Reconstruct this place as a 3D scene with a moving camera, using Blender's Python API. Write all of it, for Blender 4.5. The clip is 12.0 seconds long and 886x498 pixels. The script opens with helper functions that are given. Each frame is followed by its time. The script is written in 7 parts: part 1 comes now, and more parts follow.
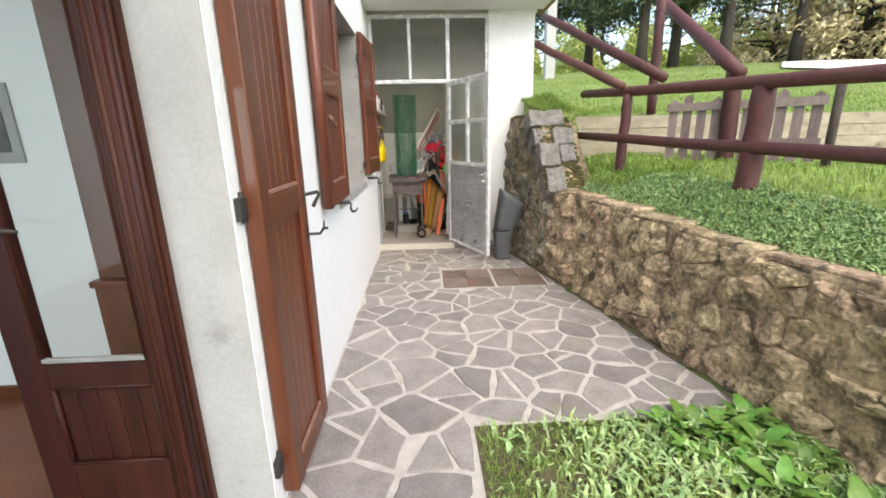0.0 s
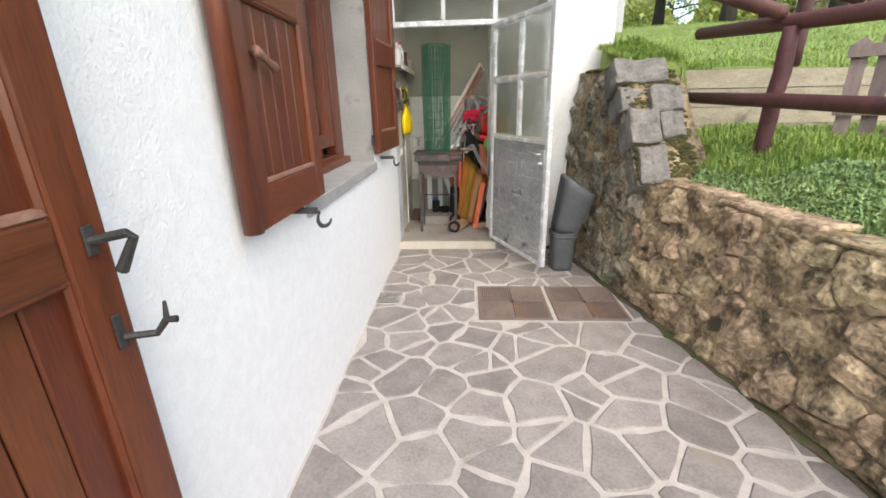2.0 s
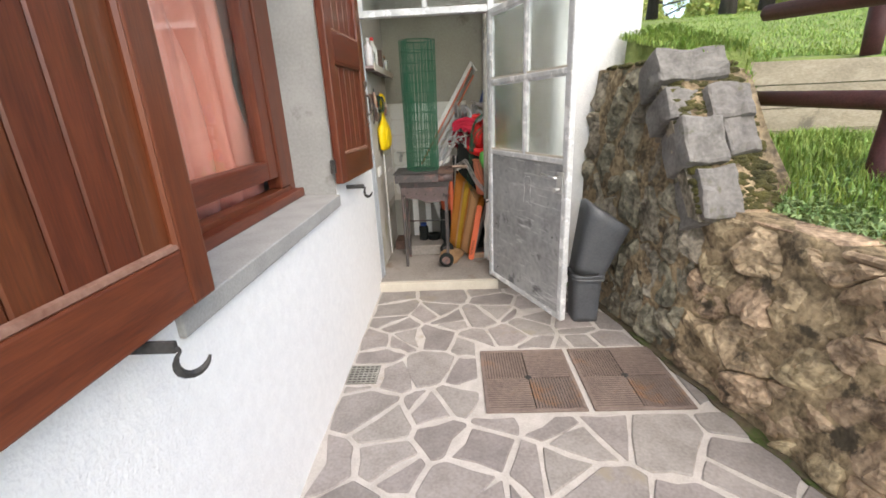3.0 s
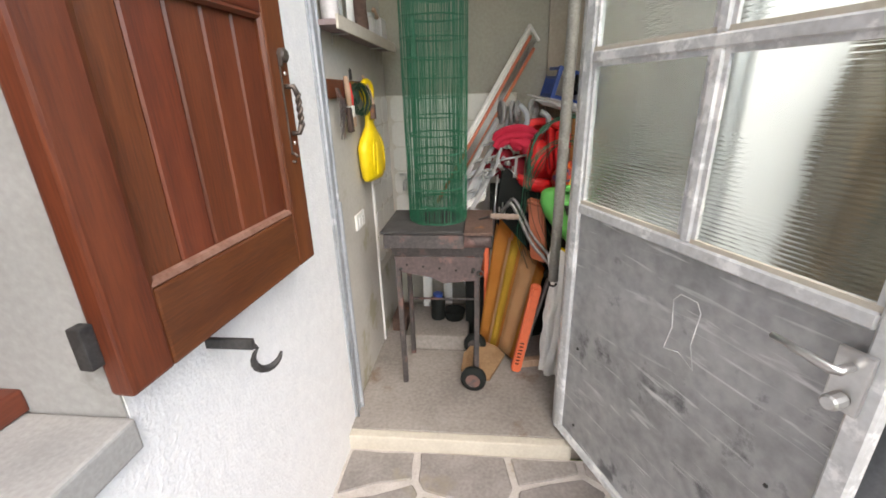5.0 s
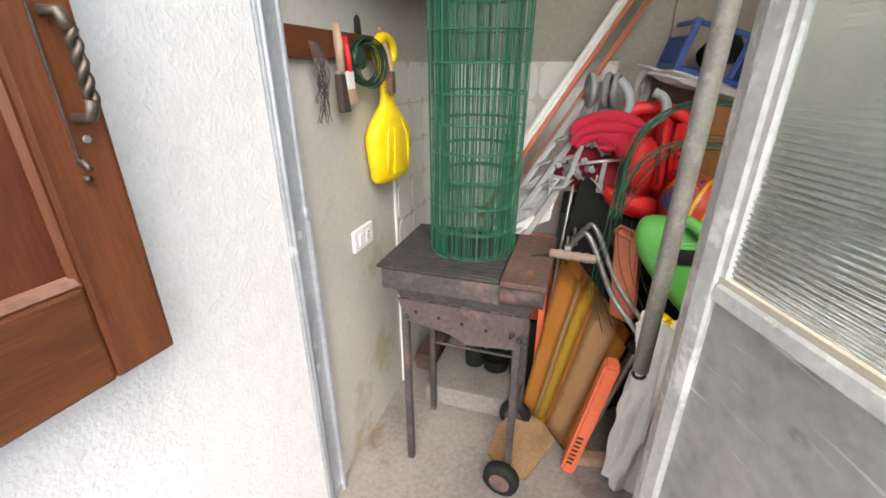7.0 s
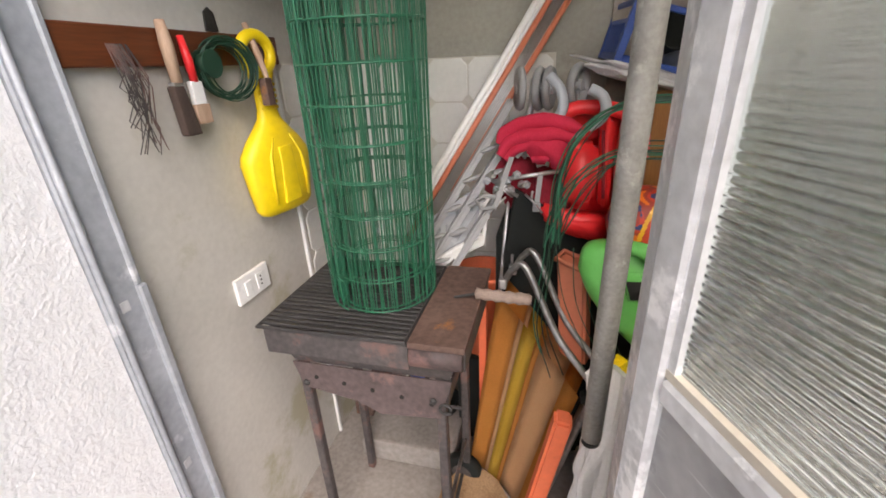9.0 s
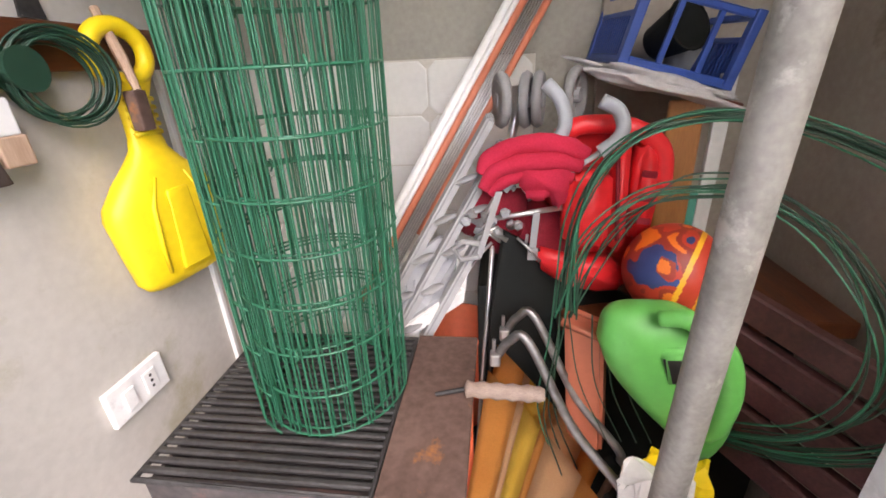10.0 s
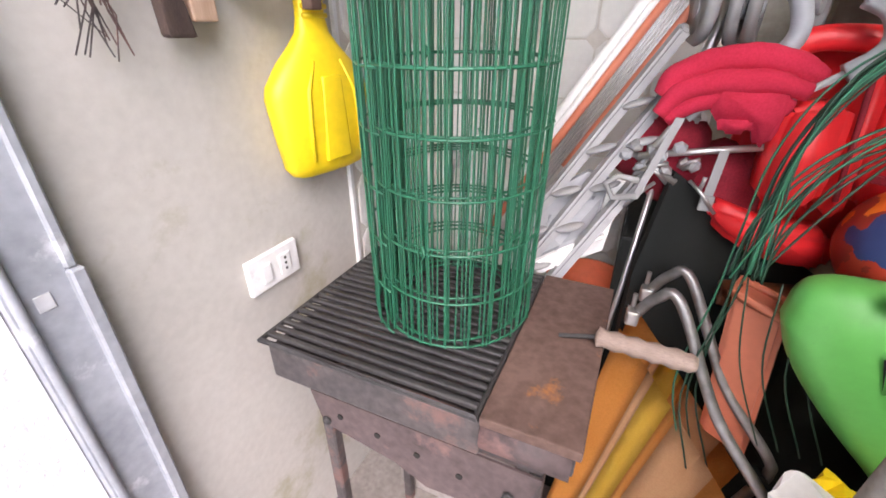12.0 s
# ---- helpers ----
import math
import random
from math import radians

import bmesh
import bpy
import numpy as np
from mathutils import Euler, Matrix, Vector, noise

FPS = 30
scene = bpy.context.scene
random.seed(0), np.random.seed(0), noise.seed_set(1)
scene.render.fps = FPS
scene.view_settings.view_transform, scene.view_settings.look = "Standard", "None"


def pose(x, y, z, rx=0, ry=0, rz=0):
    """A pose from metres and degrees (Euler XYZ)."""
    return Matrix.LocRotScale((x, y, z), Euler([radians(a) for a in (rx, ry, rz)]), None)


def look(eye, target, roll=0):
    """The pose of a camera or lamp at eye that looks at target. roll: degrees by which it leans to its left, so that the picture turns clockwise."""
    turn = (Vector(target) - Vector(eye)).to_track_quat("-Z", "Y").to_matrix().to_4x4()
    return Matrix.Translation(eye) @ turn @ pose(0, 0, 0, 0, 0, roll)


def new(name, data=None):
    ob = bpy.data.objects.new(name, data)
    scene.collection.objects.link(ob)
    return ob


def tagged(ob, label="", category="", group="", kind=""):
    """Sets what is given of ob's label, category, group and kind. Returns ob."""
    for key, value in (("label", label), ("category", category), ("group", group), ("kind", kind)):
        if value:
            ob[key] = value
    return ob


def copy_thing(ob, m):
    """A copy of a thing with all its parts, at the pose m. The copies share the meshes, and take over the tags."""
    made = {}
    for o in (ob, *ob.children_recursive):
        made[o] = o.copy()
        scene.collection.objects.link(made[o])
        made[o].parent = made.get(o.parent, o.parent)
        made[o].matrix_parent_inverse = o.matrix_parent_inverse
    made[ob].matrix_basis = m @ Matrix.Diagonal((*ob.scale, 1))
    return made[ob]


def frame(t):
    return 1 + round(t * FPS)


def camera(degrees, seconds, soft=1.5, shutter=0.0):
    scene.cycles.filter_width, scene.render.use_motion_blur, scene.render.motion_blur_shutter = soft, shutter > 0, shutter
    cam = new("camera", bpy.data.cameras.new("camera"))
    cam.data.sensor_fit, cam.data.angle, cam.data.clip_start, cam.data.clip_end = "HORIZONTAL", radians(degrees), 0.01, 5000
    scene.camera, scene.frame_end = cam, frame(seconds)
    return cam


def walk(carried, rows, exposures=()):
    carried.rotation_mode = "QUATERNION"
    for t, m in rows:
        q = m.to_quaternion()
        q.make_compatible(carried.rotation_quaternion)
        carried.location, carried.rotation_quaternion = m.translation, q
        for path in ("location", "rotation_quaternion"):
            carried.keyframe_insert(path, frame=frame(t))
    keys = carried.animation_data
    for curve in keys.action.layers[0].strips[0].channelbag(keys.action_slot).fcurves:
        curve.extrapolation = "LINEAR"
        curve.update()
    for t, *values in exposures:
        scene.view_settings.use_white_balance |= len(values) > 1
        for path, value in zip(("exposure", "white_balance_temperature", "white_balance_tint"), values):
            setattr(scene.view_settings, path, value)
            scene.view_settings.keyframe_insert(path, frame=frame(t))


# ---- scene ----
cam = camera(93.0, 12.0, soft=1.7)
METRES, EYE, TILT, LEAN, TURN = 6.1, 1.40, 0.0, 0.0, -2.3
EXPOSURE, KELVIN, TINT = 1.6, 7350, 11
STOPS = [(0.0, -0.05), (1.0, -0.10), (2.5, -0.09), (3.2, 0.0), (5.0, 0.14), (5.5, 0.42), (6.5, 0.5), (8.5, 0.3), (9.0, 0.3), (9.5, 0.52), (10.5, 1.0), (11.2, 1.05), (12.0, 0.88)]
ROWS = [
    (0.0, 0.0, 0.0, 0.0, -0.33, -15.01, 1.23),
    (0.5, -0.0053, 0.0574, -0.0006, -0.72, -14.99, 0.45),
    (1.0, -0.0096, 0.1011, 0.0019, 0.81, -14.75, 1.57),
    (1.5, 0.0008, 0.1493, -0.0001, 5.07, -15.72, 1.46),
    (2.0, 0.003, 0.2079, -0.007, 5.28, -18.82, 1.17),
    (2.5, -0.0041, 0.272, -0.0008, 1.56, -19.12, 2.18),
    (3.0, -0.0058, 0.3462, -0.0003, 3.69, -18.47, 2.57),
    (5.0, -0.0278, 0.6307, 0.0114, 7.62, -20.32, 1.51),
    (5.5, -0.0435, 0.683, 0.0179, 6.52, -20.11, 1.74),
    (6.0, -0.0381, 0.7274, 0.0126, 15.32, -20.42, 0.93),
    (6.5, -0.0299, 0.7428, 0.0075, 18.96, -22.47, 0.12),
    (8.5, 0.0055, 0.7578, 0.005, 22.49, -23.52, 1.26),
    (9.0, -0.003, 0.8007, 0.0067, 16.36, -23.64, 2.44),
    (9.5, -0.0208, 0.8269, 0.009, 10.03, -23.0, 1.73),
    (10.0, -0.0232, 0.8516, 0.007, 9.14, -23.45, 2.6),
    (10.5, -0.0236, 0.882, -0.0024, 8.35, -25.11, 3.47),
    (11.0, -0.0234, 0.8927, -0.0071, 8.98, -26.5, 2.8),
    (11.5, -0.0297, 0.8841, -0.0112, 16.41, -27.42, 1.45),
    (12.0, -0.0319, 0.855, -0.0109, 27.07, -27.47, 0.11),
]
walk(cam, [(t, pose(0, 0, EYE, TILT, LEAN, TURN) @ pose(METRES * x, METRES * y, METRES * z, 90 + pitch, roll, yaw)) for t, x, y, z, yaw, pitch, roll in ROWS],
     exposures=[(t, EXPOSURE + e, KELVIN - 250 * min(1, t / 5) + 500 * max(0, 1 - abs(t - 9.5)) - 450 * min(1, max(0, (t - 8) / 2)), TINT - 3 * max(0, 1 - t / 4) + 11 * min(1, max(0, t - 8.5))) for t, e in STOPS])

# ---- world, sun, exposure ----
world = bpy.data.worlds.new("world")
scene.world = world
world.use_nodes = True
wn = world.node_tree
sky = wn.nodes.new("ShaderNodeTexSky")
sky.sky_type, sky.sun_disc = "NISHITA", False
SUN_EL, SUN_AZ = radians(50), radians(158)   # azimuth from +y towards +x: a veiled sun behind the walker
sky.sun_elevation, sky.sun_rotation = SUN_EL, SUN_AZ
wn.links.new(sky.outputs[0], wn.nodes["Background"].inputs[0])
wn.nodes["Background"].inputs[1].default_value = 0.15
sun = new("sun", bpy.data.lights.new("sun", "SUN"))
sun.data.energy, sun.data.angle, sun.data.color = 1.6, radians(70), (1.0, 0.93, 0.84)
sun_dir = Vector((math.sin(SUN_AZ) * math.cos(SUN_EL), math.cos(SUN_AZ) * math.cos(SUN_EL), math.sin(SUN_EL)))
sun.matrix_basis = look(sun_dir * 30, (0, 0, 0))
# added fill lamp in an invented, unseen window gap, to brighten the room
glow = new("room_fill_light", bpy.data.lights.new("room_fill_light", "AREA"))
glow.data.shape, glow.data.size, glow.data.size_y, glow.data.energy, glow.data.color = "RECTANGLE", 1.5, 1.4, 40, (0.62, 0.84, 1.0)
glow.matrix_basis = look((-2.2, -4.05, 1.45), (-2.0, 0, 1.3))


# ---- materials ----
def mat(name, c1, c2, rough=0.7, scale=6.0, fine=90.0, bump=0.25, metal=0.0, stretch=(1, 1, 1), dist=0.004, vary=0.0,
        spec=0.5, stain=None, stain_at=0.62, stain_scale=2.0, coat=0.0, rough2=None, island=False, mix=(0.35, 0.65)):
    """Two colours mixed by coarse and fine noise, with an optional third colour in stains, a bump, and a shift per piece."""
    m = bpy.data.materials.new(name)
    m.use_nodes = True
    t = m.node_tree
    n, l = t.nodes, t.links
    b = n["Principled BSDF"]
    co = n.new("ShaderNodeTexCoord")
    mp = n.new("ShaderNodeMapping")
    mp.inputs["Scale"].default_value = stretch
    l.new(co.outputs["Object"], mp.inputs[0])
    big, small = n.new("ShaderNodeTexNoise"), n.new("ShaderNodeTexNoise")
    big.inputs["Scale"].default_value, big.inputs["Detail"].default_value = scale, 5
    small.inputs["Scale"].default_value, small.inputs["Detail"].default_value = fine, 4
    l.new(mp.outputs[0], big.inputs[0]), l.new(mp.outputs[0], small.inputs[0])
    add = n.new("ShaderNodeMath")
    add.operation = "MULTIPLY_ADD"
    l.new(small.outputs[0], add.inputs[0])
    add.inputs[1].default_value = 0.45
    sub = n.new("ShaderNodeMath")
    sub.operation = "MULTIPLY"
    l.new(big.outputs[0], sub.inputs[0])
    sub.inputs[1].default_value = 0.55
    l.new(sub.outputs[0], add.inputs[2])
    ramp = n.new("ShaderNodeMapRange")
    ramp.inputs[1].default_value, ramp.inputs[2].default_value = mix
    l.new(add.outputs[0], ramp.inputs[0])
    mx = n.new("ShaderNodeMix")
    mx.data_type = "RGBA"
    mx.inputs[6].default_value, mx.inputs[7].default_value = (*c1, 1), (*c2, 1)
    l.new(ramp.outputs[0], mx.inputs[0])
    colour = mx.outputs[2]
    if stain:
        sn = n.new("ShaderNodeTexNoise")
        sn.inputs["Scale"].default_value, sn.inputs["Detail"].default_value, sn.inputs["Roughness"].default_value = stain_scale, 8, 0.65
        l.new(co.outputs["Object"], sn.inputs[0])
        sr = n.new("ShaderNodeMapRange")
        sr.inputs[1].default_value, sr.inputs[2].default_value = stain_at, stain_at + 0.08
        l.new(sn.outputs[0], sr.inputs[0])
        m2 = n.new("ShaderNodeMix")
        m2.data_type = "RGBA"
        l.new(sr.outputs[0], m2.inputs[0]), l.new(colour, m2.inputs[6])
        m2.inputs[7].default_value = (*stain, 1)
        colour = m2.outputs[2]
    if vary:
        src = n.new("ShaderNodeNewGeometry") if island else n.new("ShaderNodeObjectInfo")
        out = src.outputs["Random Per Island"] if island else src.outputs["Random"]
        hs = n.new("ShaderNodeHueSaturation")
        vr = n.new("ShaderNodeMapRange")
        vr.inputs[3].default_value, vr.inputs[4].default_value = 1 - vary, 1 + vary
        l.new(out, vr.inputs[0]), l.new(vr.outputs[0], hs.inputs["Value"])
        wob = n.new("ShaderNodeMath")
        wob.operation = "FRACT"
        m3 = n.new("ShaderNodeMath")
        m3.operation = "MULTIPLY"
        m3.inputs[1].default_value = 7.31
        l.new(out, m3.inputs[0]), l.new(m3.outputs[0], wob.inputs[0])
        hr = n.new("ShaderNodeMapRange")
        hr.inputs[3].default_value, hr.inputs[4].default_value = 0.5 - vary * 0.09, 0.5 + vary * 0.09
        l.new(wob.outputs[0], hr.inputs[0]), l.new(hr.outputs[0], hs.inputs["Hue"])
        l.new(colour, hs.inputs["Color"])
        colour = hs.outputs[0]
    l.new(colour, b.inputs["Base Color"])
    b.inputs["Metallic"].default_value = metal
    b.inputs["Specular IOR Level"].default_value = spec
    b.inputs["Coat Weight"].default_value = coat
    rr = n.new("ShaderNodeMapRange")
    rr.inputs[3].default_value, rr.inputs[4].default_value = rough, rough2 if rough2 is not None else min(1, rough + 0.15)
    l.new(big.outputs[0], rr.inputs[0]), l.new(rr.outputs[0], b.inputs["Roughness"])
    if bump:
        bp = n.new("ShaderNodeBump")
        bp.inputs["Strength"].default_value, bp.inputs["Distance"].default_value = bump, dist
        l.new(add.outputs[0], bp.inputs["Height"]), l.new(bp.outputs[0], b.inputs["Normal"])
    return m


STUCCO = mat("white_roughcast", (0.735, 0.74, 0.745), (0.815, 0.82, 0.82), 0.9, 26, 110, 0.6, dist=0.011, stain=(0.67, 0.665, 0.65), stain_at=0.66, stain_scale=1.2)
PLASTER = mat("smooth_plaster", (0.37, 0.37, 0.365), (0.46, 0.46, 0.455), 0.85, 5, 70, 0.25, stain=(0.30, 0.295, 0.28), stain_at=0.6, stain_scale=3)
# darker copy of the smooth plaster; stands in for shade inside the window opening
REVEAL = mat("shaded_reveal_plaster", (0.27, 0.268, 0.26), (0.35, 0.348, 0.34), 0.85, 5, 70, 0.25, stain=(0.22, 0.215, 0.20), stain_at=0.58, stain_scale=4)
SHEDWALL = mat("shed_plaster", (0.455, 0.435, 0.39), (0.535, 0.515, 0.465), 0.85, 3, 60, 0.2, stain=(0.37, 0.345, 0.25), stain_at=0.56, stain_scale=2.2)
# shed plaster darkened: the back wall's shade is put into its colour
BACKWALL = mat("shaded_back_plaster", (0.30, 0.285, 0.245), (0.385, 0.37, 0.32), 0.88, 3, 60, 0.25, stain=(0.21, 0.195, 0.16), stain_at=0.58, stain_scale=2.5)
# browner plaster, darkened for the shade on the right wall and pilaster
SIDEWALL = mat("shaded_side_plaster", (0.33, 0.285, 0.235), (0.42, 0.37, 0.31), 0.88, 3, 60, 0.25, stain=(0.19, 0.165, 0.13), stain_at=0.58, stain_scale=2.5)
# the shutters' wood, darkened to stand in for shade in the doorway
DOORWOOD = mat("shaded_maroon_wood", (0.030, 0.0075, 0.0055), (0.075, 0.019, 0.012), 0.42, 3, 26, 0.25, stretch=(9, 9, 0.7), vary=0.08, dist=0.002, spec=0.3)
ROOMWALL = mat("room_paint", (0.80, 0.80, 0.80), (0.85, 0.85, 0.84), 0.8, 3, 80, 0.08)
WOOD = mat("stained_wood", (0.076, 0.0185, 0.0078), (0.158, 0.042, 0.0145), 0.36, 3, 26, 0.25, stretch=(9, 9, 0.7), vary=0.08, dist=0.002, coat=0.15)
WOODH = mat("stained_wood_cross", (0.076, 0.0185, 0.0078), (0.158, 0.042, 0.0145), 0.36, 3, 26, 0.25, stretch=(9, 0.7, 9), vary=0.12, dist=0.002, coat=0.15)
WORN = mat("worn_edge", (0.16, 0.07, 0.045), (0.27, 0.15, 0.11), 0.5, 20, 90, 0.3)
LOG = mat("maroon_log", (0.055, 0.0155, 0.016), (0.105, 0.033, 0.032), 0.55, 5, 40, 0.5, stretch=(3, 3, 3), vary=0.15, dist=0.006)
GREYWOOD = mat("weathered_wood", (0.16, 0.12, 0.115), (0.27, 0.215, 0.21), 0.8, 6, 60, 0.5, stretch=(6, 6, 1), vary=0.25)
FLAG = mat("porphyry_flagstone", (0.185, 0.165, 0.156), (0.30, 0.272, 0.26), 0.66, 7, 75, 0.35, vary=0.2, dist=0.004, stain=(0.25, 0.215, 0.17), stain_at=0.6, stain_scale=2.2)
JOINT = mat("pale_mortar", (0.37, 0.34, 0.315), (0.52, 0.485, 0.46), 0.9, 12, 130, 0.5, stain=(0.33, 0.29, 0.24), stain_at=0.6, stain_scale=3)
RUBBLE = mat("rubble_stone", (0.17, 0.125, 0.08), (0.55, 0.425, 0.28), 0.88, 8, 38, 1.0, vary=0.16, dist=0.03, stain=(0.075, 0.06, 0.04), stain_at=0.56, stain_scale=7, mix=(0.40, 0.62))
RUBBLEMORTAR = mat("brown_mortar", (0.11, 0.082, 0.05), (0.42, 0.32, 0.20), 0.92, 8, 38, 1.0, dist=0.03, stain=(0.07, 0.056, 0.038), stain_at=0.56, stain_scale=7, mix=(0.40, 0.62))
DARKSTONE = mat("dark_rubble_stone", (0.10, 0.09, 0.068), (0.34, 0.305, 0.235), 0.88, 8, 38, 1.0, vary=0.18, dist=0.03, stain=(0.06, 0.056, 0.042), stain_at=0.57, stain_scale=7, mix=(0.40, 0.62))
BLOCK = mat("dressed_stone", (0.125, 0.118, 0.112), (0.24, 0.228, 0.216), 0.85, 8, 50, 0.8, stain=(0.12, 0.115, 0.08), stain_at=0.6, stain_scale=9, vary=0.12, dist=0.006)
MOSS = mat("moss", (0.035, 0.034, 0.014), (0.11, 0.10, 0.03), 0.95, 14, 120, 1.0, dist=0.02)
TANWALL = mat("weathered_concrete", (0.24, 0.205, 0.15), (0.40, 0.35, 0.27), 0.9, 5, 40, 0.6, stretch=(1, 1, 3), dist=0.01, stain=(0.16, 0.14, 0.11), stain_at=0.6, stain_scale=3)
SOIL = mat("turf_soil", (0.115, 0.165, 0.042), (0.20, 0.25, 0.075), 0.95, 1.3, 40, 0.8, dist=0.03, stain=(0.16, 0.14, 0.055), stain_at=0.62, stain_scale=0.9)
EARTH = mat("bare_earth", (0.07, 0.055, 0.035), (0.13, 0.105, 0.065), 0.95, 5, 60, 0.9, dist=0.02, stain=(0.06, 0.085, 0.02), stain_at=0.5, stain_scale=6)
GRASS = mat("grass_blades", (0.15, 0.26, 0.045), (0.28, 0.385, 0.085), 0.5, 1.5, 30, 0, vary=0.3, island=True)
CLOVER = mat("ground_cover_leaves", (0.21, 0.34, 0.13), (0.39, 0.53, 0.25), 0.45, 3, 40, 0, vary=0.3, island=True)
WEED = mat("broad_weed_leaves", (0.075, 0.19, 0.03), (0.15, 0.30, 0.055), 0.42, 8, 60, 0.3, vary=0.25)
CONIFER = mat("conifer_foliage", (0.05, 0.085, 0.045), (0.12, 0.165, 0.085), 0.6, 1, 8, 0, vary=0.35, island=True)
BLOSSOM = mat("cream_blossom", (0.68, 0.55, 0.30), (0.82, 0.72, 0.48), 0.6, 1, 8, 0, vary=0.15, island=True)
GRAVEL = mat("pale_gravel", (0.62, 0.59, 0.53), (0.78, 0.75, 0.69), 0.9, 2, 60, 0.5)
LEAFY = mat("bright_foliage", (0.34, 0.42, 0.10), (0.54, 0.60, 0.20), 0.55, 1, 8, 0, vary=0.3, island=True)
BARK = mat("bark", (0.04, 0.032, 0.027), (0.085, 0.07, 0.06), 0.9, 4, 30, 1.0, stretch=(5, 5, 1), dist=0.03)
GALV = mat("galvanised_paint", (0.46, 0.47, 0.48), (0.64, 0.655, 0.665), 0.42, 9, 60, 0.2, metal=0.2, stain=(0.82, 0.825, 0.83), stain_at=0.52, stain_scale=11)
ZINC = mat("dull_zinc_strip", (0.30, 0.32, 0.345), (0.43, 0.455, 0.485), 0.45, 7, 60, 0.2, metal=0.2, stain=(0.60, 0.62, 0.64), stain_at=0.60, stain_scale=9)
PIPE = mat("galvanised_pipe", (0.25, 0.245, 0.225), (0.40, 0.39, 0.36), 0.5, 18, 120, 0.3, metal=0.35, stain=(0.50, 0.49, 0.46), stain_at=0.58, stain_scale=20)
IRON = mat("black_iron", (0.035, 0.034, 0.034), (0.075, 0.072, 0.07), 0.55, 20, 120, 0.4, metal=0.5)
BRONZE = mat("dark_bronze", (0.075, 0.058, 0.048), (0.14, 0.115, 0.10), 0.38, 20, 120, 0.3, metal=0.7)
GRATE = mat("rusty_iron_grating", (0.15, 0.113, 0.098), (0.26, 0.20, 0.175), 0.75, 4, 60, 0.4, metal=0.3, stain=(0.30, 0.17, 0.10), stain_at=0.57, stain_scale=3)
RUSTSILT = mat("rusty_silt", (0.045, 0.031, 0.025), (0.10, 0.066, 0.048), 0.9, 6, 60, 0.4)
# near-black, mostly for thin plates that stand in for unlit holes and gaps
DARK = mat("dark_gap", (0.012, 0.011, 0.010), (0.02, 0.018, 0.016), 0.9, 5, 50, 0)
STEEL = mat("steel", (0.52, 0.52, 0.52), (0.62, 0.62, 0.61), 0.3, 12, 90, 0.1, metal=0.9)
CONCRETE = mat("worn_concrete_floor", (0.20, 0.178, 0.162), (0.33, 0.30, 0.275), 0.8, 3.5, 60, 0.35, stain=(0.18, 0.125, 0.09), stain_at=0.61, stain_scale=2.4)
LIP = mat("sill_concrete", (0.46, 0.42, 0.35), (0.56, 0.52, 0.44), 0.85, 8, 80, 0.3)
TILE = mat("glazed_tile", (0.70, 0.69, 0.65), (0.77, 0.76, 0.72), 0.22, 4, 60, 0.04, vary=0.04)
GROUT = mat("grout", (0.58, 0.55, 0.49), (0.66, 0.63, 0.57), 0.9, 10, 100, 0.2)
STONESILL = mat("grey_stone_sill", (0.27, 0.265, 0.255), (0.37, 0.365, 0.35), 0.7, 8, 120, 0.3)
CURTAIN = mat("pink_curtain", (0.70, 0.27, 0.215), (0.80, 0.36, 0.295), 0.36, 4, 200, 0.2)
TERRACOTTA = mat("terracotta_floor", (0.20, 0.07, 0.035), (0.30, 0.115, 0.055), 0.5, 5, 60, 0.2)
ROOF = mat("roof_tiles", (0.20, 0.08, 0.05), (0.33, 0.15, 0.09), 0.85, 5, 50, 0.5)


def plain_glass(name, rough=0.0, bumps=0.0, tint=(0.95, 0.97, 0.96), waves=120.0):
    m = bpy.data.materials.new(name)
    m.use_nodes = True
    n, l = m.node_tree.nodes, m.node_tree.links
    b = n["Principled BSDF"]
    b.inputs["Base Color"].default_value = (*tint, 1)
    b.inputs["Transmission Weight"].default_value, b.inputs["Roughness"].default_value, b.inputs["IOR"].default_value = 1.0, rough, 1.45
    if bumps:
        co, wv, bp = n.new("ShaderNodeTexCoord"), n.new("ShaderNodeTexWave"), n.new("ShaderNodeBump")
        wv.bands_direction = "Z"
        wv.inputs["Scale"].default_value, wv.inputs["Distortion"].default_value = waves, 0.6
        l.new(co.outputs["Object"], wv.inputs[0]), l.new(wv.outputs[0], bp.inputs["Height"])
        bp.inputs["Strength"].default_value, bp.inputs["Distance"].default_value = bumps, 0.003
        l.new(bp.outputs[0], b.inputs["Normal"])
    return m


